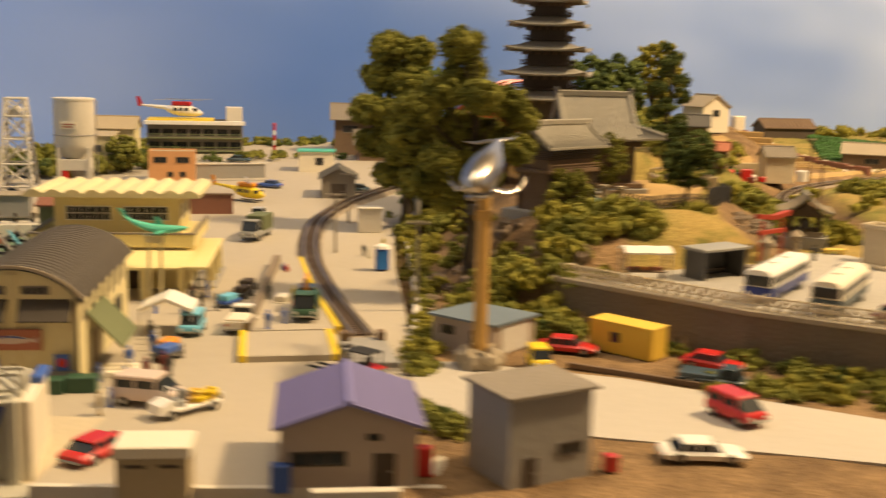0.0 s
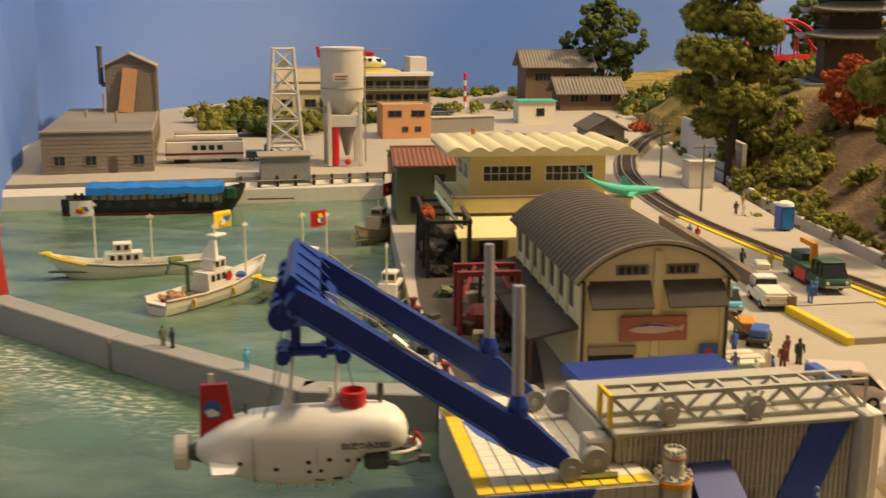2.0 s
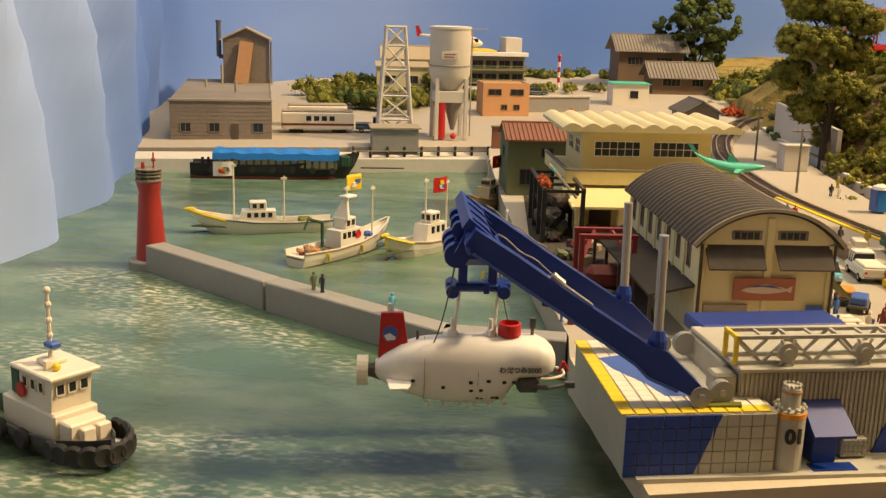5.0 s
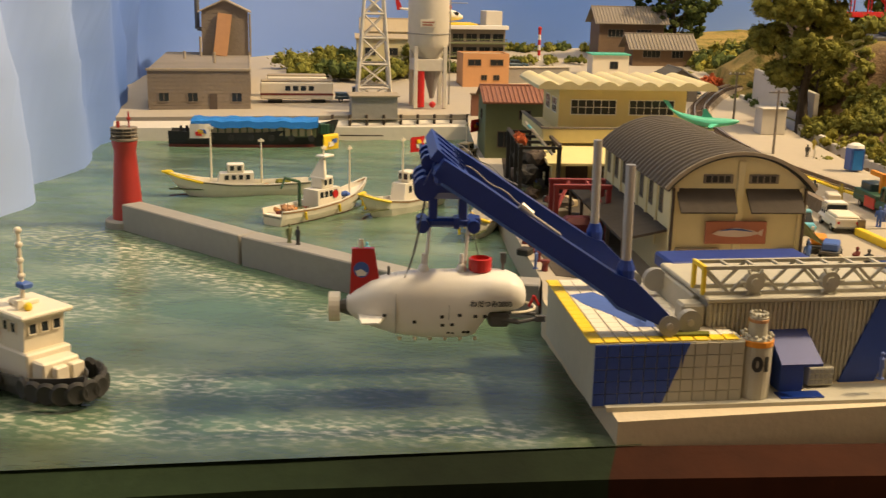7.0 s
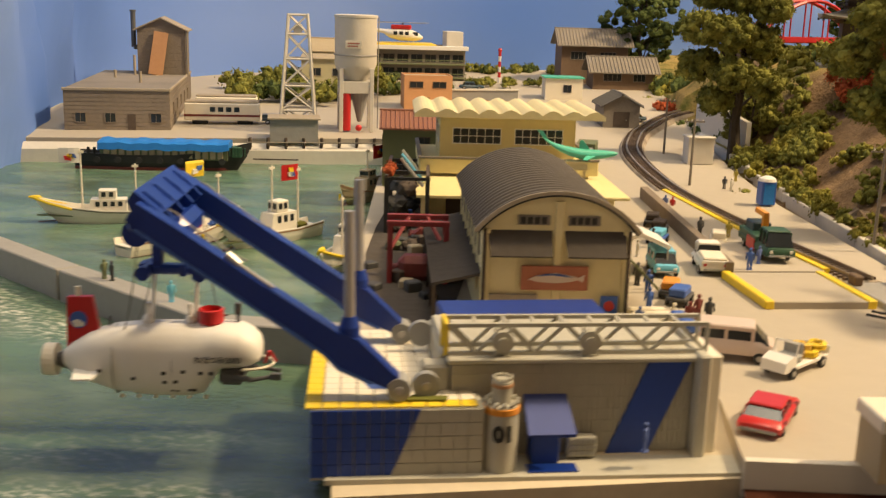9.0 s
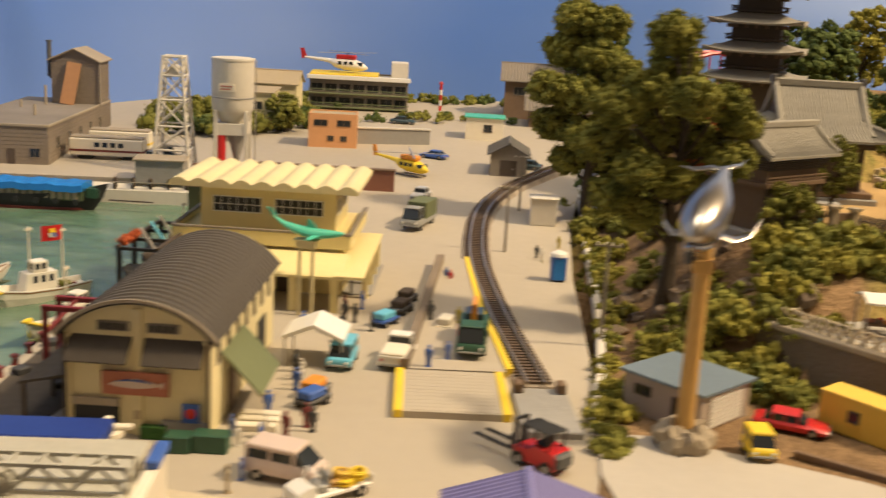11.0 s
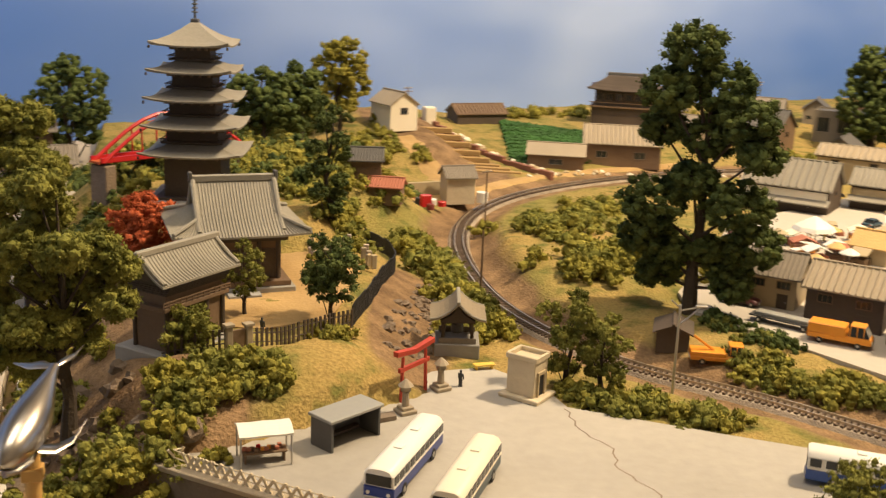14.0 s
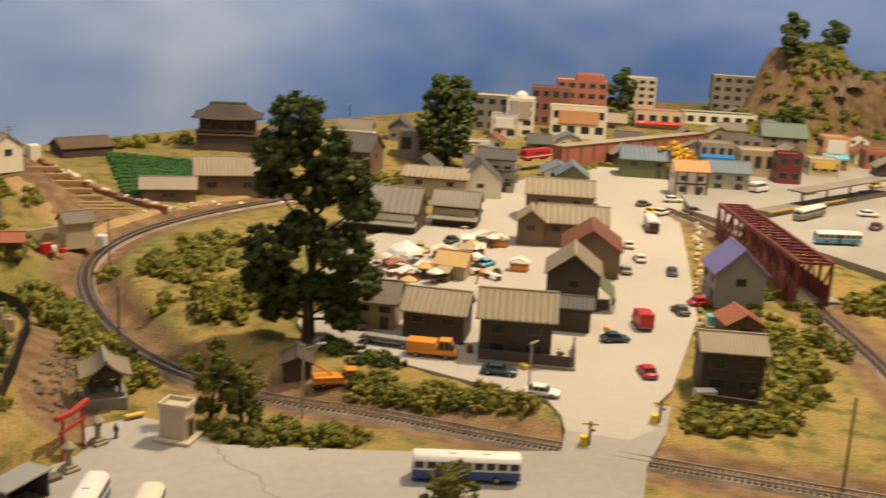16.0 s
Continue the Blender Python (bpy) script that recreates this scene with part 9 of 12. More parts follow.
def temple_hall():
    ob = thing("temple_hall", 14.25, 90.4, 7.0, 8, "timber temple hall with a great grey tiled hip-and-gable roof", "temple")
    part("stone_base", Mesh().box(-3.9, 3.9, -4.0, 4.0, -0.6, 0.5, b=0.06), "greywall", ob)
    part("step", Mesh().box(-1.2, 1.2, -5.0, -4.0, -0.4, 0.3, b=0.04).box(-1.2, 1.2, -5.6, -5.0, -0.4, 0.05, b=0.04), "greywall", ob)
    part("veranda", Mesh().box(-3.6, 3.6, -3.7, 3.7, 0.5, 0.9, b=0.04), "wood", ob)
    part("wall", Mesh().box(-2.8, 2.8, -2.9, 2.9, 0.9, 4.3), "wood", ob)
    for i in range(5):
        x = -2.75 + i * 1.375
        part("pillar", Mesh().tube((x, -2.95, 0.9), (x, -2.95, 4.2), 0.16, n=8), "wooddark", ob)
        part("pillar", Mesh().tube((2.85, x, 0.9), (2.85, x, 4.2), 0.16, n=8), "wooddark", ob)
    for i in range(4):
        part("lattice_door", Mesh().box(-2.06 + i * 1.375 - 0.5, -2.06 + i * 1.375 + 0.5, -2.97, -2.9, 1.0, 3.2), "wooddark", ob)
    part("eave_beam", Mesh().box(-3.4, 3.4, -3.5, 3.5, 3.9, 4.25), "wooddark", ob)
    # gabled upper roof over a skirt of hips
    m = Mesh()
    R, zr, ze = 2.95, 7.75, 4.4
    tiled_slope(m, (-R, 0, zr), (R, 0, zr), (-R, -4.6, ze), (R, -4.6, ze), 26, curve=0.5)
    tiled_slope(m, (R, 0, zr), (-R, 0, zr), (R, 4.6, ze), (-R, 4.6, ze), 26, curve=0.5)
    part("main_roof", m, "tile", ob)
    for s in (-1, 1):
        m = Mesh()
        tiled_slope(m, (s * 2.6, -2.2, 5.75), (s * 2.6, 2.2, 5.75), (s * 5.0, -4.6, ze + 0.1), (s * 5.0, 4.6, ze + 0.1), 20, curve=0.25)
        part("side_roof", m, "tile", ob)
        m = Mesh()
        tiled_slope(m, (s * 2.9, -2.4, 5.6), (s * 2.95, -2.4, 5.6), (s * 2.9, -4.6, ze + 0.02), (s * 5.0, -4.6, ze + 0.15), 8, curve=0.2)
        tiled_slope(m, (s * 2.9, 2.4, 5.6), (s * 2.95, 2.4, 5.6), (s * 2.9, 4.6, ze + 0.02), (s * 5.0, 4.6, ze + 0.15), 8, curve=0.2)
        part("corner_roof", m, "tile", ob)
        part("gable_board", Mesh().prism([(-2.4, 5.4), (2.4, 5.4), (0, 7.8)], -0.08, 0.08), "wooddark", ob, at=cm(s * 2.75, 0, 0, 90) @ pose(0, 0, 0, 90))
        for y in (-1, 1):
            pts = [Vector((s * 3.0, y * 0.15, zr + 0.15)), Vector((s * 3.0, y * 1.6, 6.35)), Vector((s * 3.0, y * 3.0, 5.15)), Vector((s * 3.0, y * 3.9, 4.75))]
            e = Mesh()
            for a, b in zip(pts, pts[1:]):
                e.tube(a, b, 0.2, n=8)
            part("descending_ridge", e, "tile", ob)
            e = Mesh().tube((s * 3.0, y * 2.6, 5.5), (s * 4.9, y * 4.5, ze + 0.45), 0.16, n=8)
            part("corner_ridge", e, "tile", ob)
    part("ridge", Mesh().box(-R - 0.25, R + 0.25, -0.24, 0.24, zr, zr + 0.5, b=0.06), "tile", ob)
    for s in (-1, 1):
        part("ridge_end", Mesh().box(s * (R + 0.2) - 0.14, s * (R + 0.2) + 0.14, -0.3, 0.3, zr, zr + 0.75, b=0.05), "tiledark", ob)


temple_hall()


def gatehouse():
    ob = thing("temple_gate", 10.6, 77.7, 6.6, 48, "two-storey timber temple gate with a grey tiled roof", "temple gate")
    part("stone_base", Mesh().box(-3.3, 3.3, -2.4, 2.4, -1.0, 0.35, b=0.06), "greywall", ob)
    part("step", Mesh().box(-1.4, 1.4, -3.2, -2.4, -0.8, 0.1, b=0.05), "greywall", ob)
    for x in (-2.3, 1.2):
        part("side_bay", Mesh().box(x - 0.2, x + 1.3, -1.3, 1.3, 0.35, 3.0), "wood", ob)
    for x in (-2.5, -1.0, 1.0, 2.5):
        for y in (-1.35, 1.35):
            part("pillar", Mesh().tube((x, y, 0.35), (x, y, 3.0), 0.16, n=8), "wooddark", ob)
    part("passage", Mesh().box(-1.0, 1.0, -0.1, 0.1, 0.35, 3.0), "black", ob)
    part("middle_beam", Mesh().box(-2.9, 2.9, -1.6, 1.6, 3.0, 3.3, b=0.04), "wood", ob)
    part("upper_storey", Mesh().box(-2.5, 2.5, -1.3, 1.3, 3.3, 4.7), "wood", ob)
    r = Mesh()
    for y in (-1.6, 1.6):
        r.box(-3.0, 3.0, y - 0.03, y + 0.03, 3.6, 3.68).box(-3.0, 3.0, y - 0.03, y + 0.03, 3.42, 3.47)
        for i in range(13):
            r.box(-3.0 + i * 0.5 - 0.03, -3.0 + i * 0.5 + 0.03, y - 0.03, y + 0.03, 3.3, 3.66)
    part("railing", r, "wood", ob)
    g = Mesh()
    for i in range(5):
        g.box(-2.7, 2.7, -1.5 - i * 0.1, 1.5 + i * 0.1, 4.0 + i * 0.14, 4.08 + i * 0.14)
    part("bracket_tier", g, "wooddark", ob)
    m = Mesh()
    tiled_slope(m, (-3.5, 0, 6.35), (3.5, 0, 6.35), (-3.5, -2.1, 4.75), (3.5, -2.1, 4.75), 26, curve=0.25)
    tiled_slope(m, (3.5, 0, 6.35), (-3.5, 0, 6.35), (3.5, 2.1, 4.75), (-3.5, 2.1, 4.75), 26, curve=0.25)
    part("roof", m, "tile", ob)
    part("ridge", Mesh().box(-3.65, 3.65, -0.2, 0.2, 6.35, 6.75, b=0.06), "tile", ob)
    for s in (-1, 1):
        part("gable_wall", Mesh().prism([(-1.5, 4.6), (1.5, 4.6), (0, 6.2)], -0.06, 0.06), "wooddark", ob, at=cm(s * 2.6, 0, 0, 90) @ pose(0, 0, 0, 90))
        for y in (-1, 1):
            e = Mesh().tube((s * 3.3, 0, 6.5), (s * 3.3, y * 1.3, 5.45), 0.14, n=7).tube((s * 3.3, y * 1.3, 5.45), (s * 3.3, y * 2.05, 4.98), 0.14, n=7)
            part("verge_ridge", e, "tile", ob)


gatehouse()


def belfry():
    ob = thing("bell_pavilion", 29.7, 81.4, 4.3, -12, "open bell pavilion with a curved grey tiled roof", "pavilion")
    ob.matrix_basis = ob.matrix_basis @ Matrix.Diagonal((0.88, 0.88, 0.80, 1))
    part("stone_base", Mesh().box(-1.8, 1.8, -1.8, 1.8, -0.4, 0.9, b=0.06), "greywall", ob)
    for y in (-1.55, 1.45):
        part("fence_panel", Mesh().box(-1.5, 1.5, y, y + 0.1, 0.9, 1.4), "woodgrey", ob)
    for x in (-1.2, 1.2):
        for y in (-1.2, 1.2):
            part("pillar", Mesh().tube((x, y, 0.9), (x * 0.9, y * 0.9, 3.0), 0.15, n=8), "wooddark", ob)
    part("beam", Mesh().box(-1.4, 1.4, -1.4, 1.4, 2.75, 3.0), "wooddark", ob)
    m = Mesh().lathe([(0.5, 1.5), (0.48, 2.2), (0.3, 2.5)], 14)
    part("bell", m, "darkgrey", ob)
    for s in (-1, 1):
        m = Mesh()
        tiled_slope(m, (0, -s * 2.1, 4.55), (0, s * 2.1, 4.55), (s * 2.25, -s * 2.1, 3.1), (s * 2.25, s * 2.1, 3.1), 14, 0.12, 0.34, 6)
        part("roof_slope", m, "woodroof", ob)
        part("gable_board", Mesh().prism([(-1.35, 3.0), (1.35, 3.0), (0.5, 3.55), (0, 4.25), (-0.5, 3.55)], -0.06, 0.06), "wooddark", ob, at=cm(0, s * 1.5, 0, 0, 90))
        for y in (-2.05, 2.05):
            verge = Mesh()
            pts = [Vector((s * 2.2 * t, y, lerp(4.75, 3.3, t) - 0.34 * math.sin(math.pi * t))) for t in (0, 0.25, 0.5, 0.75, 1.0)]
            for a, b in zip(pts, pts[1:]):
                verge.tube(a, b, 0.1, n=6)
            part("verge_ridge", verge, "tile", ob)
    part("ridge", Mesh().box(-0.16, 0.16, -2.2, 2.2, 4.6, 4.95, b=0.06), "tile", ob)


belfry()


def torii(x, y, z, rz, h=3.0, w=2.9):
    ob = thing("torii_gate", x, y, z, rz, "red painted torii gate at the car park", "torii gate")
    for s in (-1, 1):
        part("post", Mesh().tube((s * w * 0.42, 0, 0), (s * w * 0.38, 0, h), 0.12, 0.10, 10), "toriired", ob)
    part("tie_beam", Mesh().box(-w * 0.5, w * 0.5, -0.1, 0.1, h * 0.68, h * 0.78, b=0.02), "toriired", ob)
    part("lintel", Mesh().loft([[(u, -0.17, h + 0.12 * abs(u)), (u, 0.17, h + 0.12 * abs(u)), (u, 0.2, h + 0.32 + 0.12 * abs(u)), (u, -0.2, h + 0.32 + 0.12 * abs(u))] for u in (-w * 0.62, -w * 0.3, 0, w * 0.3, w * 0.62)]), "toriired", ob)


torii(24.95, 72.7, 4.3, 43, 2.9, 3.1)


def stone_lantern(x, y, z):
    ob = thing("stone_lantern", x, y, z, 20, "pale stone lantern beside the torii gate", "lantern", "stone lanterns")
    part("base", Mesh().box(-0.55, 0.55, -0.55, 0.55, 0, 0.25, b=0.05).box(-0.4, 0.4, -0.4, 0.4, 0.25, 0.45, b=0.04), "woodroof", ob)
    part("shaft", Mesh().lathe([(0.24, 0.45), (0.2, 1.3), (0.32, 1.4)], 10), "woodroof", ob)
    part("light_box", Mesh().box(-0.25, 0.25, -0.25, 0.25, 1.4, 1.75, b=0.04), "woodroof", ob)
    part("cap", Mesh().lathe([(0.5, 1.75), (0.3, 1.95), (0.08, 2.15)], 8), "woodroof", ob)


stone_lantern(24.0, 70.2, 4.3)
stone_lantern(26.9, 73.6, 4.3)
kio = thing("stone_kiosk", 32.15, 72.0, 4.3, -46, "weathered cream concrete kiosk with a dark doorway", "kiosk")
part("base", Mesh().box(-1.35, 1.5, -1.25, 1.25, 0.0, 0.28, b=0.05), "stonecream", kio)
part("wall", Mesh().box(-1.0, 1.0, -0.85, 0.85, 0.28, 2.65, b=0.05), "stonecream", kio)
part("roof_rim", Mesh().box(-1.1, 1.1, -0.95, -0.75, 2.6, 2.95, b=0.05).box(-1.1, 1.1, 0.75, 0.95, 2.6, 2.95, b=0.05).box(-1.1, -0.9, -0.8, 0.8, 2.6, 2.95).box(0.9, 1.1, -0.8, 0.8, 2.6, 2.9), "stonecream", kio)
part("doorway", Mesh().box(0.98, 1.03, -0.4, 0.3, 0.28, 1.65), "black", kio)
part("door_post", Mesh().box(1.0, 1.12, -0.5, -0.38, 0.28, 1.7).box(1.0, 1.12, 0.3, 0.42, 0.28, 1.7).box(1.0, 1.15, -0.55, 0.47, 1.7, 1.9), "tan", kio)
bs = thing("bus_shelter", 20.0, 66.8, 4.3, 35, "dark grey open-fronted bus shelter", "shelter")
part("back", Mesh().box(-1.85, 1.85, 0.75, 0.9, 0, 1.75), "darkgrey", bs)
part("roof", Mesh().box(-2.0, 2.0, -1.0, 1.0, 1.75, 1.95, b=0.04), "grey", bs)
for x in (-1.85, 1.7):
    part("side", Mesh().box(x, x + 0.15, -0.85, 0.75, 0, 1.75), "darkgrey", bs)
part("bench", Mesh().box(-1.3, 1.3, 0.3, 0.7, 0.3, 0.42), "wooddark", bs)
st = thing("souvenir_stall", 15.3, 64.8, 4.3, 6, "souvenir stall under a white awning with wares on tables", "stall")
part("awning", Mesh().loft([[(x, lerp(-1.05, 0.95, k / 8), 1.72 + 0.42 * math.sin(math.pi * (0.12 + 0.76 * k / 8)) + dz) for k in range(9)] + [(x, lerp(-1.05, 0.95, k / 8), 1.62 + 0.42 * math.sin(math.pi * (0.12 + 0.76 * k / 8)) + dz) for k in range(8, -1, -1)] for x, dz in ((-1.45, 0), (-0.7, -0.03), (0, 0), (0.7, -0.03), (1.45, 0))]), "white", st)
for x in (-1.35, 1.35):
    for y in (-0.9, 0.8):
        part("pole", Mesh().tube((x, y, 0), (x, y, 1.7), 0.05, n=6), "steel", st)
part("table", Mesh().box(-1.2, 1.2, -0.5, 0.3, 0.55, 0.65, b=0.03).box(-1.1, -1.0, -0.4, 0.2, 0, 0.55).box(1.0, 1.1, -0.4, 0.2, 0, 0.55), "wood", st)
rng = random.Random(3)
for i in range(12):
    part("ware", Mesh().box(-0.12, 0.12, -0.1, 0.1, 0, 0.2, b=0.03), rng.choice(("red", "wallbrick", "tan", "orange", "wood")), st, at=cm(-1.05 + i * 0.19, rng.uniform(-0.35, 0.2), 0.65))
solid("bench", Mesh().box(-0.75, 0.75, -0.25, 0.25, 0.25, 0.4, b=0.05).box(-0.6, -0.5, -0.2, 0.2, 0, 0.25).box(0.5, 0.6, -0.2, 0.2, 0, 0.25), "contyellow", 30.6, 76.9, 4.3, 5, "pale yellow bench at the car park edge", "bench")
solid("stone_slab", Mesh().prism([(-0.9, -0.3), (0.8, -0.4), (1.0, 0.3), (-0.7, 0.4)], 0, 0.3), "darkwall", 22.4, 69.2, 4.3, 20, "dark flat stone beside the shelter", "stone")
bus(22.6, 62.2, 4.3, -121, 7.6, "white", "white", "blue", "white and blue coach parked in the car park")
bus(25.3, 59.3, 4.3, -120, 7.2, "warmwhite", "warmwhite", "navy", "old cream bus with a dark blue waist band")
bus(47.2, 56.8, 4.3, 148, 7.4, "white", "white", "stripeblue", "white bus with a faded blue skirt beside the crossing")
car("car", 27.2, 55.6, 4.3, 38, "maroon", "dark maroon saloon parked in the car park", 3.2, 1.35, 0.95)
car("car", 30.0, 52.9, 4.3, 100, "wood", "brown and black car parked in the car park", 2.9, 1.3, 0.95)
car("car", 33.2, 51.2, 4.3, 104, "red", "red saloon parked in the car park", 3.0, 1.3, 0.95)
car("car", 35.4, 50.6, 4.3, 112, "navy", "dark teal saloon parked in the car park", 3.1, 1.35, 0.95)
figurine(28.3, 74.0, 4.32, "figdark", 40)
figurine(13.5, 77.2, 6.9, "lightblue", 40)
figurine(15.8, 78.2, 6.9, "figdark", 40)


def picket_fence(name, pts, h, mat_, label, pitch=0.42, lattice=False, lift=0.0, zfun=None, limit=200):
    """Posts, rails and pickets along a line on the ground."""
    ob = thing(name, 0, 0, 0, 0, label, "fence")
    line = spline([(*p, 0) for p in pts], pitch)
    rails = [Mesh(), Mesh()]
    proto = Mesh().box(-0.075, 0.075, -0.05, 0.05, -0.15, h).data("picket", C[mat_])
    prev = None
    for i, p in enumerate(line):
        z = (zfun(p.x, p.y) if zfun else ground_at(p.x, p.y)) + lift
        if prev is not None:
            a = math.degrees(math.atan2(p.y - prev.y, p.x - prev.x))
            for k, q in enumerate((0.3, 0.75)):
                rails[k].tube((prev.x, prev.y, prev.z + h * q), (p.x, p.y, z + h * q), 0.045, n=4)
            if i < limit:
                o = new("picket", proto)
                o.parent, o.matrix_basis = ob, cm(p.x, p.y, z, a, 0, 35 if lattice and i % 2 else -35 if lattice else 0)
        prev = Vector((p.x, p.y, z))
    for k in (0, 1):
        part("rail", rails[k], mat_, ob)
    return ob


def flat_lot(x, y):
    return 4.42


picket_fence("lattice_fence", [(11.0, 65.0), (11.3, 64.1), (19.9, 57.2), (26.8, 53.6), (36, 48.8), (46, 43.6)], 0.95, "stonecream", "weathered pale lattice fence along the car park edge", 0.3, True, zfun=flat_lot, limit=290)
picket_fence("temple_fence", [(9.6, 73.9), (11.6, 73.7), (13.4, 73.6)], 1.3, "wooddark", "black picket fence below the temple gate", 0.36)
picket_fence("temple_fence", [(15.0, 74.2), (16.6, 75.2), (18.4, 76.4), (21.8, 79.0)], 1.3, "wooddark", "black picket fence beside the gate posts", 0.36)
picket_fence("terrace_fence", [(21.8, 79.0), (23.6, 84), (26.3, 93), (28.2, 99.5), (28.4, 105), (27.2, 111.5)], 1.5, "black", "dark board fence round the temple terrace", 0.26)
for x, y in ((13.6, 73.6), (14.8, 74.1)):
    solid("gate_post", Mesh().box(-0.22, 0.22, -0.22, 0.22, -0.3, 1.5, b=0.05).box(-0.3, 0.3, -0.3, 0.3, 1.5, 1.65), "woodroof", x, y, ground_at(x, y), 25, "pale stone gate post of the temple fence", "gate post", "gate posts")
solid("notice_board", Mesh().box(-0.45, 0.45, -0.08, 0.08, 0.1, 1.3, b=0.03), "wood", 14.2, 73.75, ground_at(14.2, 73.75), 25, "small wooden notice board at the gate", "notice board")
m = Mesh()
m.prism([(11, 80), (16, 78.5), (20.5, 80.5), (22.5, 86), (24.5, 94), (22, 100), (10, 100), (9, 90)], 0, 0.1)
solid("temple_yard", m, "yardsand", 0, 0, 7.02, 0, "sandy ochre yard of the temple", "yard", kind="structure")
for i in range(30):
    rr = random.Random(40 + i)
    x, y = rr.uniform(20.5, 25.5), rr.uniform(93, 101)
    solid("grave_stone", Mesh().box(-0.22, 0.22, -0.18, 0.18, -0.2, rr.uniform(0.6, 1.1), b=0.05), rr.choice(("woodroof", "tan", "pinkwall")), x, y, 7.1, rr.uniform(-20, 20), "small pale memorial stone on the terrace", "stone", "memorial stones")
rb = thing("arched_bridge", 8.8, 123.0, 11.4, 36, "red arched footbridge behind the temple", "bridge")
for s in (-0.9, 0.9):
    e = Mesh()
    pts = [Vector((-8.6 + 17.2 * k / 12, s, 4.2 * math.sin(math.pi * k / 12))) for k in range(13)]
    for a, b in zip(pts, pts[1:]):
        e.tube(a, b, 0.2, n=6)
    part("arch", e, "red", rb)
    for k in range(1, 12, 2):
        part("hanger", Mesh().tube((pts[k].x, s, 0.2), pts[k], 0.09, n=5), "red", rb)
    part("side_girder", Mesh().box(-8.9, 8.9, s - 0.12, s + 0.12, 0.0, 0.5), "red", rb)
part("deck", Mesh().box(-9.1, 9.1, -0.9, 0.9, -0.1, 0.1), "redleaf", rb)
solid("stone_pier", Mesh().box(-0.7, 0.7, -1.1, 1.1, -7.0, -0.1, b=0.1), "rock", 2.2, 118.2, 11.2, 48, "grey stone pier of the arched bridge", "pier", kind="structure")
gable("red_roof_hut", 30.6, 120.0, land(30.6, 120.0)[0] - 0.1, 70, 2.5, 3.4, 1.7, 0.7, "wood", "wallbrick", "small hut with a red-brown roof beside the loop", "hut", ribs=12)
gable("grey_hut", 28.7, 122.0, land(28.7, 122.0)[0] - 0.1, 80, 2.8, 3.2, 2.2, 1.0, "wood", "tiledark", "small timber hut with a grey roof on the slope", "hut", ribs=12)
gable("plaster_storehouse", 41.4, 133.4, 4.2, 95, 2.9, 3.5, 3.0, 1.0, "stonecream", "woodgrey", "cream plaster storehouse with a grey roof", "storehouse", ribs=12, windows=[("r", 0, 1.8, 1.0, 0.9)])
solid("vending_machine", Mesh().box(-0.6, 0.6, -0.4, 0.4, 0, 1.4, b=0.05), "red", 36.6, 128.6, 4.4, 10, "red drink machine beside the storehouse", "vending machine")
solid("barrel_stack", Mesh().box(-1.2, 1.2, -0.6, 0.6, 0, 2.0, b=0.3), "contyellow", 32.8, 127.0, 4.4, 10, "stacked yellow barrels beside the loop", "barrels")
solid("red_tractor", Mesh().box(-0.8, 0.8, -0.5, 0.5, 0, 1.1, b=0.25), "red", 35.0, 131.0, 4.4, 30, "small red tractor by the storehouse", "tractor")
wl = thing("yard_wall", 36, 135, 4.4, 14, "tan roadside wall behind the storehouse", "wall", kind="structure")
part("wall", Mesh().box(-7, 6, -0.2, 0.2, -0.4, 1.6, b=0.05), "tan", wl)

for x, y, w, h, c, lab in ((34.2, 130.6, 0.5, 1.0, "yellow", "yellow steel drum beside the storehouse"), (36.0, 129.4, 0.5, 0.9, "figdark", "dark machine part beside the loop"), (37.6, 130.0, 0.6, 0.6, "white", "white and red crate by the storehouse"), (38.6, 129.0, 0.5, 0.5, "red", "red fuel drum by the storehouse"),
                            (34.8, 128.2, 0.4, 0.7, "wood", "wooden crate beside the loop"), (43.9, 131.0, 0.7, 1.2, "white", "white cabinet at the storehouse end"), (36.9, 127.2, 0.45, 0.6, "rust", "rusty drum beside the loop")):
    solid("yard_drum", Mesh().lathe([(w, 0), (w, h), (w * 0.9, h + 0.06), (0.05, h + 0.06)], 12), c, x, y, 4.35, 0, lab, "drum", "yard drums")
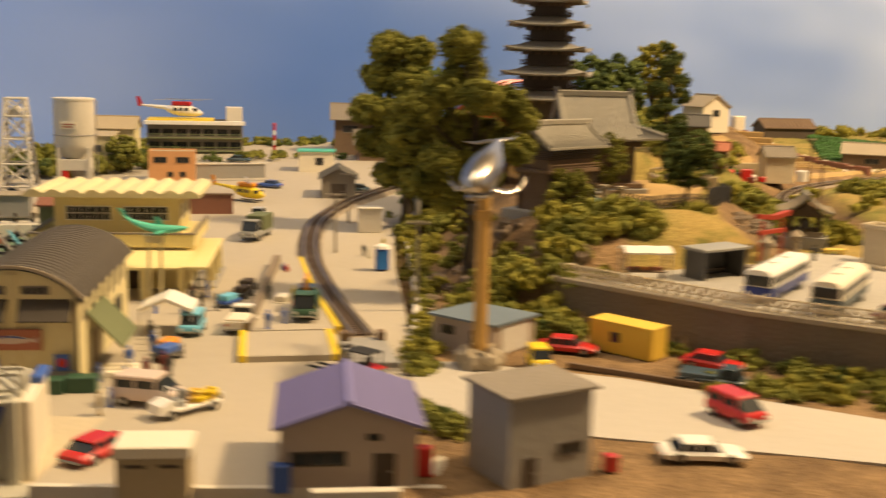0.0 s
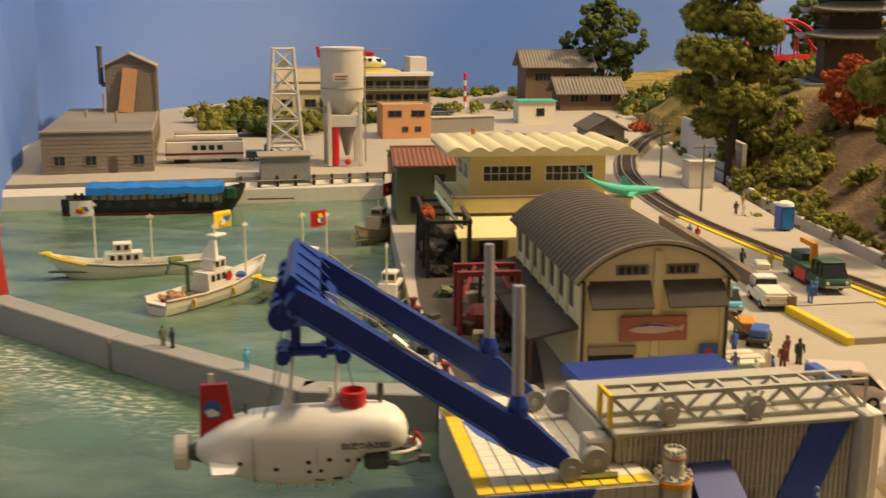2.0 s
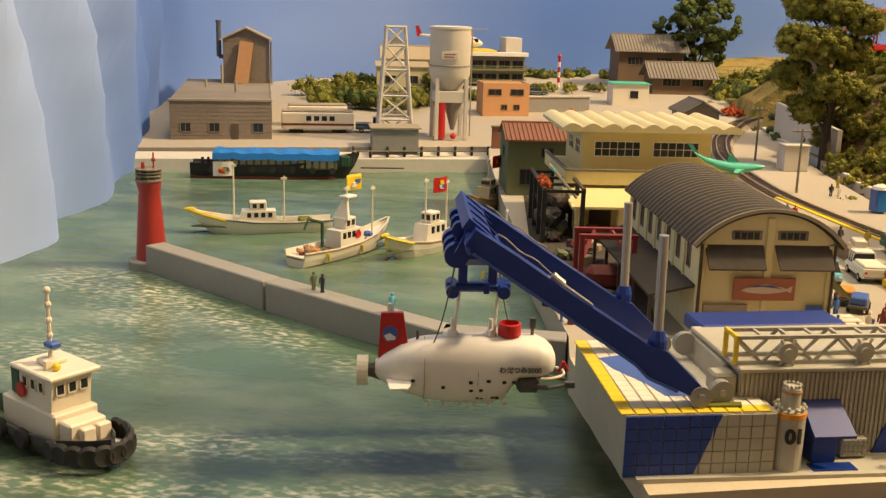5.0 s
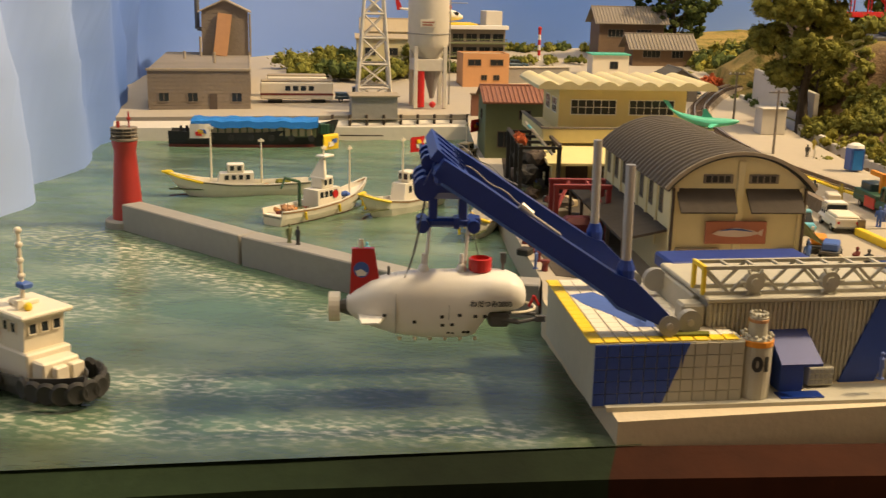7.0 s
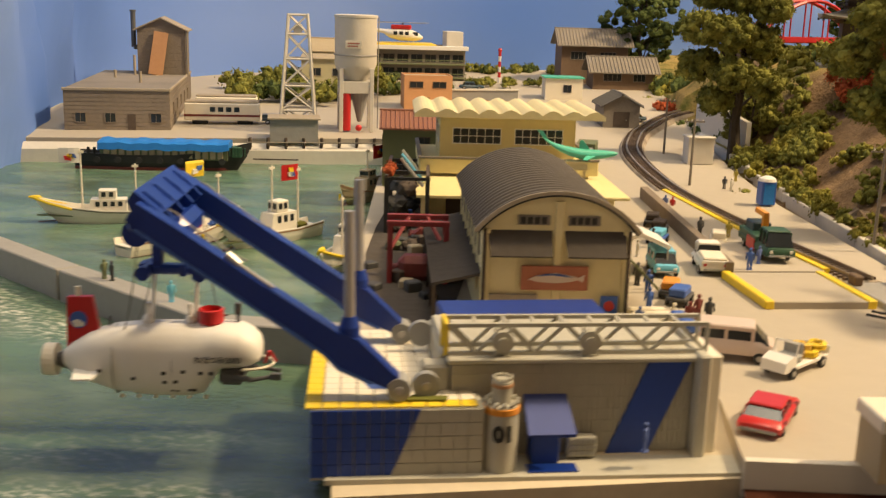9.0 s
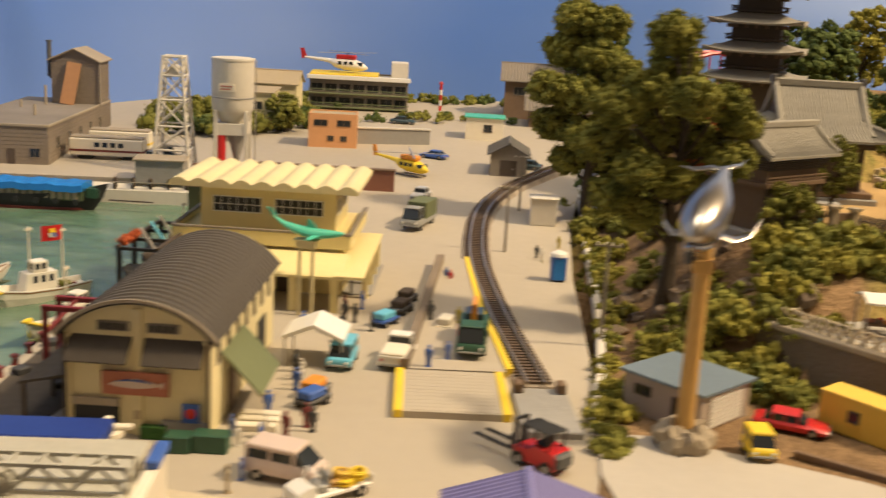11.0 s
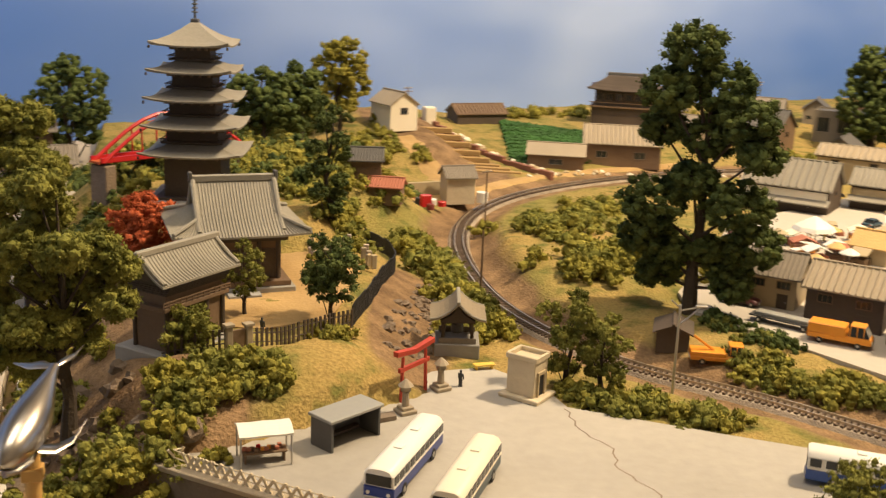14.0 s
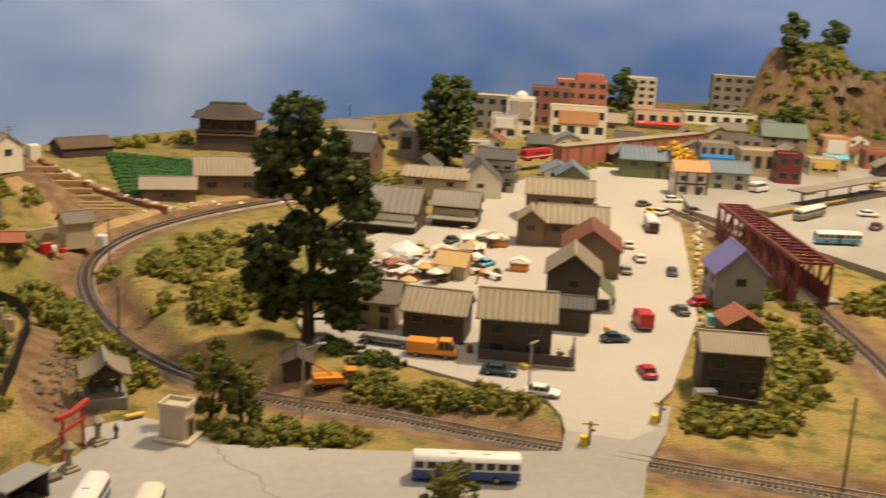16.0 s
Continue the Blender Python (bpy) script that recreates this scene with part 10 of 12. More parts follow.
# ---- trees of the hill ----
tree(-1.6, 97.6, 2.2, 18.2, 4.2, "leaf", "tall broadleaf tree below the temple", 1, 0.5, 0.2, "split", clumps=180, turn=8,
     lobes=((-1.9, 15.9, 2.0), (0.6, 15.7, 1.9), (-2.6, 13.4, 2.0), (-0.2, 13.1, 2.1), (1.8, 12.2, 1.8), (-3.8, 10.4, 1.9), (-1.4, 10.0, 2.2), (1.4, 9.4, 2.0), (-3.2, 7.4, 1.9), (-0.8, 6.8, 2.0), (1.5, 6.2, 1.7), (-1.8, 4.6, 1.6)))
tree(4.5, 70.4, 3.2, 17.0, 4.0, "leaf", "tall broadleaf tree on the bank before the temple gate", 2, 0.45, 0.3, "split", clumps=185, turn=7,
     lobes=((-0.9, 14.9, 1.5), (-0.5, 13.2, 1.6), (-2.0, 11.8, 1.5), (0.4, 11.6, 1.6), (2.0, 11.3, 1.5), (3.2, 10.3, 1.3), (-3.6, 10.8, 1.6), (-4.1, 8.6, 1.8), (-0.9, 9.4, 1.7), (1.2, 9.0, 1.6), (2.8, 8.3, 1.4), (-2.3, 7.4, 1.5), (-0.4, 7.0, 1.6), (1.0, 6.4, 1.3), (-3.4, 6.0, 1.5), (-1.6, 5.0, 1.3)))
tree(0.4, 101.0, 2.4, 5.6, 2.8, "leaf", "smaller broadleaf tree above the quay wall", 4, 0.3, 0.15, "round", clumps=70)
tree(-5.7, 156.5, quay_z(150), 15.0, 5.8, "leafdark", "large dark green tree behind the inn", 5, 0.5, 0.2, "round", clumps=110, lobes=13)
tree(30.5, 163, 8.2, 13.5, 4.4, "leafolive", "tall olive pine on the far hill", 6, 0.3, 0.25, "column", clumps=80, lobes=12)
tree(23.5, 145, 9.5, 10, 4.6, "leafdark", "dark rounded tree on the hill behind the temple", 7, 0.3, 0.1, "round", clumps=80)
tree(18.5, 140, 10.5, 8.5, 4.6, "leafdark", "dark rounded tree on the hill behind the temple", 8, 0.3, 0.1, "round", clumps=80)
tree(22.7, 103.0, 8.0, 12.5, 2.3, "leafdark", "slender dark conifer beside the temple terrace", 9, 0.3, 0.06, "column", clumps=110, lobes=14)
tree(7.2, 95.0, 6.6, 6.4, 3.4, "redleaf", "rust red maple beside the temple hall", 10, 0.2, 0.2, "round", clumps=70)
tree(20.5, 79.8, 7.0, 6.2, 2.6, "leafdark", "small round dark tree in the temple yard", 11, 0.18, 0.3, "round", clumps=45)
tree(11.2, 74.6, 6.2, 4.0, 2.0, "leaf", "small green tree beside the gate", 12, 0.15, 0.2, "round", clumps=40)
tree(14.8, 81.8, 7.0, 5.4, 1.6, "leaf", "slim small tree beside the temple gate", 13, 0.14, 0.25, "column", clumps=34)
tree(35.4, 73.8, 4.2, 6.6, 2.2, "leaf", "small bushy tree beside the kiosk", 14, 0.2, 0.1, "column", clumps=70)
tree(37.4, 72.2, 4.1, 5.6, 2.0, "leaf", "small bushy tree beside the kiosk", 15, 0.2, 0.1, "column", clumps=60)
tree(41.6, 50.6, 4.3, 5.2, 2.0, "leaf", "thin small tree standing in the car park", 16, 0.12, 0.3, "round", clumps=34)
# crown lobes of the tall tree: offset along its row, height, radius
TALL_LOBES = ((-1.4, 20.8, 2.9), (0.8, 17.8, 3.0), (-3.0, 17.6, 2.6), (3.3, 15.8, 2.6), (-3.6, 14.5, 2.1), (0.3, 14.0, 2.6), (4.4, 13.2, 2.1), (-3.0, 2.6, 2.2), (0.8, 5.0, 1.9), (3.2, 2.4, 1.8),
              (-3.7, 8.4, 3.0), (-2.2, 4.4, 2.5), (-4.0, 5.7, 2.6), (-0.6, 10.6, 2.2), (3.0, 8.8, 3.1), (4.5, 5.7, 2.6), (2.6, 3.8, 2.2))
tree(50.8, 88.2, 4.2, 23.5, 5.4, "leafdark", "very tall dark green tree beside the yard road", 17, 0.6, 0.10, "split", clumps=225, lobes=TALL_LOBES)
hedge([(7.5, 62.5), (8, 66), (11, 68.5)], 3.0, 44, 0.8, 1.35, ("leaf", "leafolive"), 21)
hedge([(12, 69.5), (15, 69.6), (17, 69.0)], 1.2, 14, 0.7, 1.2, ("leaf", "leafolive"), 22)
hedge([(1.9, 60), (1.2, 70), (0.6, 80), (-1.0, 92)], 1.2, 34, 0.6, 1.2, ("leaf", "leafolive"), 23)
hedge([(3.0, 46.5), (4.2, 42.5)], 0.8, 9, 0.7, 1.1, ("leaf", "leafdark"), 24)
hedge([(31.5, 84), (33, 95), (33, 106), (31.5, 114)], 2.4, 72, 1.3, 2.3, ("leaf", "leafolive"), 25)
hedge([(19.6, 77.0), (21.4, 76.6)], 0.7, 9, 0.7, 1.2, ("leafolive", "leaf"), 26)
hedge([(34.8, 71.5), (39, 69.5), (44, 65.5)], 1.6, 42, 0.7, 1.4, ("leaf", "leafolive"), 27)
hedge([(10, 118), (18, 124), (26, 130)], 9, 190, 1.0, 2.4, ("leaf", "leafolive", "leafdark"), 28)
hedge([(46, 112), (52, 120), (58, 128)], 6, 80, 0.9, 1.9, ("leaf", "leafolive"), 29)
hedge([(45, 98), (50, 102), (54, 98)], 4, 40, 1.5, 2.5, ("leaf", "leafolive"), 30)
hedge([(49, 76), (54, 71), (58.5, 65.5)], 1.7, 48, 0.9, 1.7, ("leaf", "leafolive"), 31)
hedge([(52, 85.5), (55, 77)], 1.4, 22, 0.7, 1.3, ("leaf", "leafdark"), 32)
hedge([(18, 51.2), (24, 50.6), (32, 48)], 1.5, 24, 0.7, 1.3, ("leaf", "leafolive"), 33)
hedge([(-50, 122), (-44, 126), (-36, 140)], 5, 40, 1.2, 2.4, ("leafdark", "leaf"), 34, ground=3.6)
hedge([(-30, 143), (-24, 146), (-16, 147)], 3, 18, 0.7, 1.3, ("leafdark", "leaf"), 35, ground=4.2)
hedge([(30, 150), (36, 155), (30, 158)], 5, 30, 1.0, 1.9, ("leaf", "leafolive"), 36)
hedge([(1.0, 76), (1.5, 88), (1.5, 100), (3, 112)], 4.5, 70, 0.8, 1.6, ("leaf", "leafolive"), 37)
hedge([(22, 96), (24, 104), (22, 112)], 2.4, 40, 0.7, 1.4, ("leafolive", "leaf"), 42)
hedge([(16, 112), (21, 116), (24, 124)], 6, 100, 1.0, 1.9, ("leaf", "leafolive"), 38)
hedge([(13, 61.0), (19.5, 55.8), (26, 52.3), (33, 48.6)], 0.8, 40, 0.5, 1.1, ("leaf", "leafolive", "leafdark"), 39, ground=1.6)
hedge([(10, 67.5), (12, 69.2), (14, 70.0)], 1.0, 10, 0.6, 1.1, ("leafolive", "leaf"), 41)
rng_b = random.Random(77)
hedge([(0.0, 95.5), (2.0, 91), (3.2, 86)], 0.9, 9, 1.6, 2.2, ("leaf", "leafolive"), 45)
hedge([(2.4, 52.5), (2.2, 56), (2.8, 60)], 0.7, 14, 0.8, 1.2, ("leaf", "leafolive"), 43)
hedge([(6.5, 62.0), (9.5, 61.2), (11.5, 60.0)], 0.7, 14, 0.9, 1.3, ("leaf", "leafdark"), 44)
for i in range(14):
    u, v = (i % 7) / 6, float(i // 7)
    bx, by = lerp(9.8, 15.6, u) + rng_b.uniform(-0.3, 0.3), lerp(68.6, 69.8, u) + 1.9 * v * (1 - 0.3 * u) + rng_b.uniform(-0.3, 0.3)
    bush(bx, by, land(bx, by)[0] - 0.1, rng_b.uniform(1.3, 1.9), rng_b.choice(("leaf", "leaf", "leafolive")), seed=rng_b.randrange(1000))
for i in range(16):
    u, v = (i % 4) / 3, (i // 4) / 3
    bx, by = lerp(4.6, 10.0, v) + rng_b.uniform(-0.4, 0.4), lerp(60.8, 66.6, u) + rng_b.uniform(-0.4, 0.4)
    bush(bx, by, land(bx, by)[0] - 0.1, rng_b.uniform(1.5, 2.3), rng_b.choice(("leaf", "leaf", "leafolive")), seed=rng_b.randrange(1000))
# rocky bank below the temple gate
rng = random.Random(12)
for i in range(96):
    x, y = rng.uniform(2.0, 12.5), rng.uniform(66, 76)
    if i > 22:
        y = rng.uniform(78, 97)
        x = 23.2 + (y - 79) * 0.30 + rng.uniform(0.4, 4.2)
    m = Mesh()
    add_clump(m, (0, 0, 0), rng.uniform(0.5, 1.1) if i <= 22 else rng.uniform(0.3, 0.6), rng, 0, 0.8)
    solid("boulder", m, "rock", x, y, ground_at(x, y), rng.uniform(0, 360), "rough brown rock set in the bank", "rock", "rocks")
# crack across the car park
m = Mesh()
pts = [Vector((33.9, 69.6, 4.305)), Vector((33.8, 66.4, 4.305)), Vector((34.9, 63.6, 4.305)), Vector((34.3, 61.2, 4.305)), Vector((35.3, 58.6, 4.305)), Vector((34.8, 55.0, 4.305))]
for k, (a, b) in enumerate(zip(pts, pts[1:])):
    n = 5
    for i in range(n):
        p, q = a.lerp(b, i / n), a.lerp(b, (i + 1) / n)
        o = Vector((noise.noise(p * 1.7) * 0.35, 0, 0))
        o2 = Vector((noise.noise(q * 1.7) * 0.35, 0, 0))
        m.add([p + o - Vector((0.05, 0, 0)), p + o + Vector((0.05, 0, 0)), q + o2 + Vector((0.05, 0, 0)), q + o2 - Vector((0.05, 0, 0))], [(0, 1, 2, 3)])
solid("paving_crack", m, "darkwall", label="long dark crack in the car park paving", category="crack", kind="structure")


# ==== fields and farms beyond the loop ====
gable("white_cottage", 38.8, 165.5, land(38.8, 165.5)[0], 20, 4.5, 6.0, 3.6, 1.6, "warmwhite", "woodroof", "white plastered cottage on the far hill", windows=[("f", 0, 2.6, 1.2, 1.0), ("r", 0, 2.2, 1.2, 1.0)])
solid("white_pillar", Mesh().box(-0.9, 0.9, -0.9, 0.9, -0.5, 2.6, b=0.15), "warmwhite", 46.0, 175, land(46, 175)[0], 10, "pale boundary pillar on the field corner", "pillar")
utility_pole(42.3, 173.7, 8.0, 5.6, 20, 2, "brown timber utility pole on the far hill", "wood")
utility_pole(34.2, 92.5, 4.2, 6.0, 30, 0, "thin brown pole beside the loop track", "wood")
utility_pole(41.5, 120, 4.2, 6.0, 30, 1, "thin brown pole inside the loop", "wood")
utility_pole(114, 196, 7, 6.5, 30, 2, "dark pole far behind the town", "wooddark")
lp = thing("yard_lamp", 42.3, 72.2, 3.4, -10, "twin-armed grey yard lamp beside the track", "street lamp", "lamps")
part("pole", Mesh().tube((0, 0, -0.3), (0, 0, 6.6), 0.11, 0.09), "steel", lp)
for a, b in (((0, 0, 5.2), (1.4, 0, 6.5)), ((0, 0, 6.2), (1.4, 0, 6.5)), ((0, 0, 6.4), (-0.6, 0, 6.9))):
    part("arm", Mesh().tube(a, b, 0.06, n=6), "steel", lp)
part("lamp_head", Mesh().box(1.0, 1.8, -0.14, 0.14, 6.45, 6.6, b=0.04), "steel", lp)
lp = thing("yard_lamp", 61.0, 67.4, 4.3, 20, "slim grey lamp post beside the hedge", "street lamp", "lamps")
part("pole", Mesh().tube((0, 0, -0.3), (0, 0, 4.6), 0.1, 0.08), "steel", lp)
part("lamp_head", Mesh().box(-0.2, 0.9, -0.12, 0.12, 4.5, 4.65, b=0.04), "steel", lp)
ft = thing("terrace_field", 0, 0, 0, 0, "bright green crop rows on the far slope", "field", kind="stuff")
m = Mesh()
for i in range(13):
    t = i / 12
    for k in range(28):
        u = k / 27
        x, y = lerp(lerp(55.2, 54.6, t), lerp(68.0, 72.5, t), u) + 6.0 * t * (1 - u), lerp(156.5, 184, t) - 9.0 * u * t + 1.2 * math.sin(u * 3)
        add_clump(m, (x, y, land(x, y)[0] + 0.25), 0.95, random.Random(i * 40 + k), 6, 0.6)
part("crop_rows", m, "fieldgreen", ft)
gable("field_barn", 61.2, 156.2, land(61.2, 156.2)[0], 70, 4.6, 8.0, 2.0, 1.3, "wood", "woodroof", "low barn with a weathered roof by the field", "barn", windows=[("l", 0, 1.0, 2.0, 0.8)])
gable("timber_barn", 71.8, 158.0, land(71.8, 158.0)[0], 72, 6.5, 11, 3.2, 2.2, "wood", "woodroof", "brown timber barn with a weathered grey roof", "barn", ribs=18, windows=[("l", -3, 1.6, 1.6, 1.0), ("l", 2.5, 1.6, 1.6, 1.0)])
gable("farmhouse", 56.5, 186, land(56, 186)[0] - 0.2, 100, 5, 9, 1.8, 1.3, "wooddark", "wood", "dark low farmhouse on the far hill", ribs=14)


def teahouse():
    ob = thing("teahouse", 83.5, 187, 7.0, -26, "dark two-storey timber lodge with a hipped roof", "lodge")
    part("lower", Mesh().box(-5.5, 5.5, -3.6, 3.6, -1.2, 2.6), "wooddark", ob)
    part("upper", Mesh().box(-5.0, 5.0, -3.2, 3.2, 2.6, 5.6), "wooddark", ob)
    part("balcony", Mesh().box(-5.8, 5.8, -4.0, 4.0, 2.5, 2.75).box(-5.8, 5.8, -4.0, -3.9, 3.3, 3.45), "wood", ob)
    for i in range(6):
        window(ob, 1.2, 1.3, cm(-4.2 + i * 1.68, -3.22, 4.3), "wood", 3)
    m = Mesh()
    hip_tier(m, 12.8, 5.5, 2.3, 3.2, 0.45, d=9.2)
    part("roof", m, "wooddark", ob)
    part("ridge", Mesh().box(-3.4, 3.4, -0.4, 0.4, 7.7, 8.3, b=0.1), "tiledark", ob)


teahouse()
sw = thing("field_wall", 0, 0, 0, 0, "long stone-edged channel running down the field", "wall", kind="structure")
for i in range(15):
    t = i / 14
    x, y = lerp(45.8, 57.5, t), lerp(176.5, 149, t)
    part("course", Mesh().box(-1.3, 1.3, -0.35, 0.35, -0.5, 0.7, b=0.06), "brownred", sw, at=cm(x, y, land(x, y)[0], -67))
rng = random.Random(5)
for i in range(70):
    t = rng.random()
    if i < 34:
        x, y = lerp(48.5, 59, t) + rng.uniform(-0.5, 0.8), lerp(175, 149.5, t)
    else:
        x, y = lerp(55, 92, t), 149.0 + 2.0 * math.sin(t * 5) + rng.uniform(-0.6, 0.6) + t * 2
    m = Mesh()
    add_clump(m, (0, 0, 0.1), rng.uniform(0.45, 0.85) if i < 34 else rng.uniform(0.3, 0.6), rng, 0, 0.7)
    solid("field_stone", m, "warmwhite" if i % 3 else "tan", x, y, land(x, y)[0], rng.uniform(0, 360), "pale loose stone along the field edge", "stone", "field stones")
for k in range(8):
    solid("terrace_bank", Mesh().box(-3.6, 3.6, -0.3, 0.3, -0.6, 0.25, b=0.12), "yardsand", 44.2 + k * 0.95, 166 - k * 2.1, land(44.2 + k * 0.95, 166 - k * 2.1)[0], -18, "low earth terrace bank on the slope", "bank", "terrace banks")

def lane(name, pts, width, material, label):
    """A soft-edged dirt lane lying on the ground."""
    m = Mesh()
    line = spline([(*p, 0) for p in pts], 0.9)
    rows = []
    for i, p in enumerate(line):
        d = (line[min(i + 1, len(line) - 1)] - line[max(i - 1, 0)]).normalized()
        w = width * (1 + 0.25 * noise.noise((p.x * 0.3, p.y * 0.3, 8)))
        row = []
        for q in (-0.5, -0.25, 0, 0.25, 0.5):
            x, y = p.x - d.y * w * q, p.y + d.x * w * q
            row.append((x, y, land(x, y)[0] + (0.10 if abs(q) < 0.4 else -0.05)))
        rows.append(row)
    for a, b in zip(rows, rows[1:]):
        m.add(a + b, [(k, k + 1, k + 6, k + 5) for k in range(4)])
    tagged(part(name, m, material), label, "lane", kind="structure")


lane("dirt_lane", [(39.5, 161), (41.0, 153), (42.5, 146), (42.0, 139), (38.5, 134.5), (35, 130)], 3.6, "yardsand", "sandy lane coming down from the white cottage")
lane("loop_lane", [(37.5, 134.0), (43.5, 138.5), (51, 145.5), (60, 150.5), (72, 154.5), (84, 157)], 2.4, "yardsand", "sandy lane beside the loop track")

# ==== the town ====
HOUSE = "model town houses"
TAKEN = []


def town_house(x, y, rz, w, d, h, rise, wall, roof, label, z=4.4, ribs=12, wins=2, over=0.35, band=""):
    """A timber town house: windows in two rows, a street door, eave boards and perhaps a white band."""
    TAKEN.append((x, y))
    ws = []
    for s, n, L in (("l", wins, d), ("r", wins, d), ("f", 1, w), ("b", 1, w)):
        for i in range(n):
            u = (i + 0.5) / n * L - L / 2
            ws.append((s, u, h * 0.72, min(1.2, L / n * 0.55), min(0.9, h * 0.24), 3))
            if h > 3.4 and n > 1:
                ws.append((s, u, h * 0.3, min(1.4, L / n * 0.6), h * 0.22, 4))
    ob = gable("town_house", x, y, z, rz, w, d, h, rise, wall, roof, label, "house", over, ribs, ws, [("l", d * 0.25, 0.9, min(1.7, h * 0.45)), ("r", -d * 0.25, 0.9, min(1.7, h * 0.45))], HOUSE, frame_mat="wood")
    for s in (-1, 1):
        part("eave_board", Mesh().box(s * (w / 2 + 0.02) - 0.05, s * (w / 2 + 0.02) + 0.05, -d / 2 - 0.1, d / 2 + 0.1, h - 0.28, h - 0.1), "wooddark", ob)
        if band:
            part("white_band", Mesh().box(s * (w / 2 + 0.03) - 0.06, s * (w / 2 + 0.03) + 0.06, -d / 2 + 0.2, d / 2 - 0.2, h * 0.55, h * 0.85), band, ob)
            part("lower_eave", Mesh().add([(s * w / 2, -d / 2 - 0.2, h * 0.52), (s * w / 2, d / 2 + 0.2, h * 0.52), (s * (w / 2 + 1.2), d / 2 + 0.2, h * 0.34), (s * (w / 2 + 1.2), -d / 2 - 0.2, h * 0.34), (s * w / 2, -d / 2 - 0.2, h * 0.57), (s * w / 2, d / 2 + 0.2, h * 0.57), (s * (w / 2 + 1.2), d / 2 + 0.2, h * 0.39), (s * (w / 2 + 1.2), -d / 2 - 0.2, h * 0.39)],
                                          [(0, 1, 2, 3), (4, 5, 6, 7), (0, 3, 7, 4), (1, 2, 6, 5), (2, 3, 7, 6)]), roof, ob)
    return ob


S = -41  # the street's houses stand along this direction
town_house(59.4, 89.8, S + 88, 4.4, 4.2, 2.8, 1.5, "tan", "woodgrey", "small tan house with a grey-brown roof by the yard")
town_house(62.7, 84.0, S + 86, 5.0, 5.9, 3.0, 1.5, "wooddark", "woodroof", "dark timber house with a weathered grey roof")
town_house(66.4, 76.4, S + 92, 5.2, 6.6, 4.2, 1.8, "wooddark", "woodroof", "dark board house with a weathered pale roof", over=0.45)
fe = thing("board_fence", 64.9, 73.0, 4.4, S, "dark board fence round the corner house", "fence")
for x0 in (-4.2, -2.1, 0.0, 2.1):
    part("panel", Mesh().box(x0, x0 + 2.06, -0.1, 0.1, 0.3, 1.25, b=0.02), "wooddark", fe)
part("panel", Mesh().box(4.3, 4.5, 0.1, 6.0, 0.3, 1.25), "wooddark", fe)
part("plinth", Mesh().box(-4.3, 4.6, -0.2, 0.2, 0, 0.3, b=0.03), "woodroof", fe)
part("plinth", Mesh().box(4.2, 4.6, 0.2, 6.0, 0, 0.3, b=0.03), "woodroof", fe)
town_house(76.3, 80.9, S + 90, 4.2, 5.0, 2.5, 0.6, "wooddark", "tiledark", "low dark shop beside the street")
hg = town_house(82.6, 87.3, S, 5.6, 6.2, 4.0, 2.1, "wooddark", "woodroof", "brown gabled house with a pale roof on the street")
part("lean_to_roof", Mesh().add([(2.8, -3.3, 2.9), (2.8, 2.6, 2.9), (4.7, 2.6, 1.3), (4.7, -3.3, 1.3), (2.8, -3.3, 3.05), (2.8, 2.6, 3.05), (4.7, 2.6, 1.45), (4.7, -3.3, 1.45)], [(0, 1, 2, 3), (4, 5, 6, 7), (0, 1, 5, 4), (1, 2, 6, 5), (2, 3, 7, 6), (3, 0, 4, 7)]), "greenwall", hg, "green sheet roof of the lean-to")
for y in (-3.1, 0, 2.4):
    part("lean_to_post", Mesh().box(4.45, 4.6, y - 0.08, y + 0.08, 0, 1.35), "wooddark", hg)
town_house(94.0, 97.2, S, 6.8, 7.4, 3.5, 2.3, "wood", "brownred", "brown gabled house with a red-brown roof on the street")
town_house(101.4, 109.5, S + 92, 5.6, 9.2, 3.4, 1.8, "wood", "woodroof", "long brown shop house with a pale roof")
town_house(96.6, 112.5, S + 2, 3.6, 5.0, 3.4, 1.4, "wood", "woodroof", "side gable of the brown shop house")
town_house(110.4, 123.2, S + 92, 5.8, 10.0, 4.2, 1.8, "wood", "woodroof", "two-storey brown shop house with a pale roof")
town_house(82.6, 128.0, S + 86, 6.6, 10.4, 3.0, 2.7, "wooddark", "tile", "dark townhouse with a broad tiled roof and white band", band="warmwhite")
town_house(93.8, 126.2, S + 88, 5.4, 6.4, 3.0, 1.6, "wooddark", "tile", "dark timber shop with a grey roof", band="tan")
town_house(103.3, 146.0, S + 88, 6.0, 10.4, 3.2, 1.2, "tan", "woodroof", "tan shop row with a broad pale roof")
town_house(110.3, 143.6, S + 6, 7.0, 7.0, 2.8, 3.0, "warmwhite", "tiledark", "white gabled storehouse with a dark roof")
iv = town_house(116.2, 147.2, S + 90, 6.4, 6.6, 5.6, 1.2, "shipgrey", "tiledark", "three-storey grey inn with dark eaves on each floor", wins=3)
for z in (1.9, 3.8):
    part("floor_eave", Mesh().box(-3.9, 3.9, -4.0, 4.0, z, z + 0.18, b=0.05), "tiledark", iv)
town_house(131.2, 144.6, S + 2, 5.6, 6.0, 2.2, 2.0, "greenwall", "shedroof", "grey-green gabled house far down the street")
town_house(100, 168, S + 80, 7, 8, 4, 2.6, "wood", "tiledark", "brown temple-like house behind the trees", z=5)
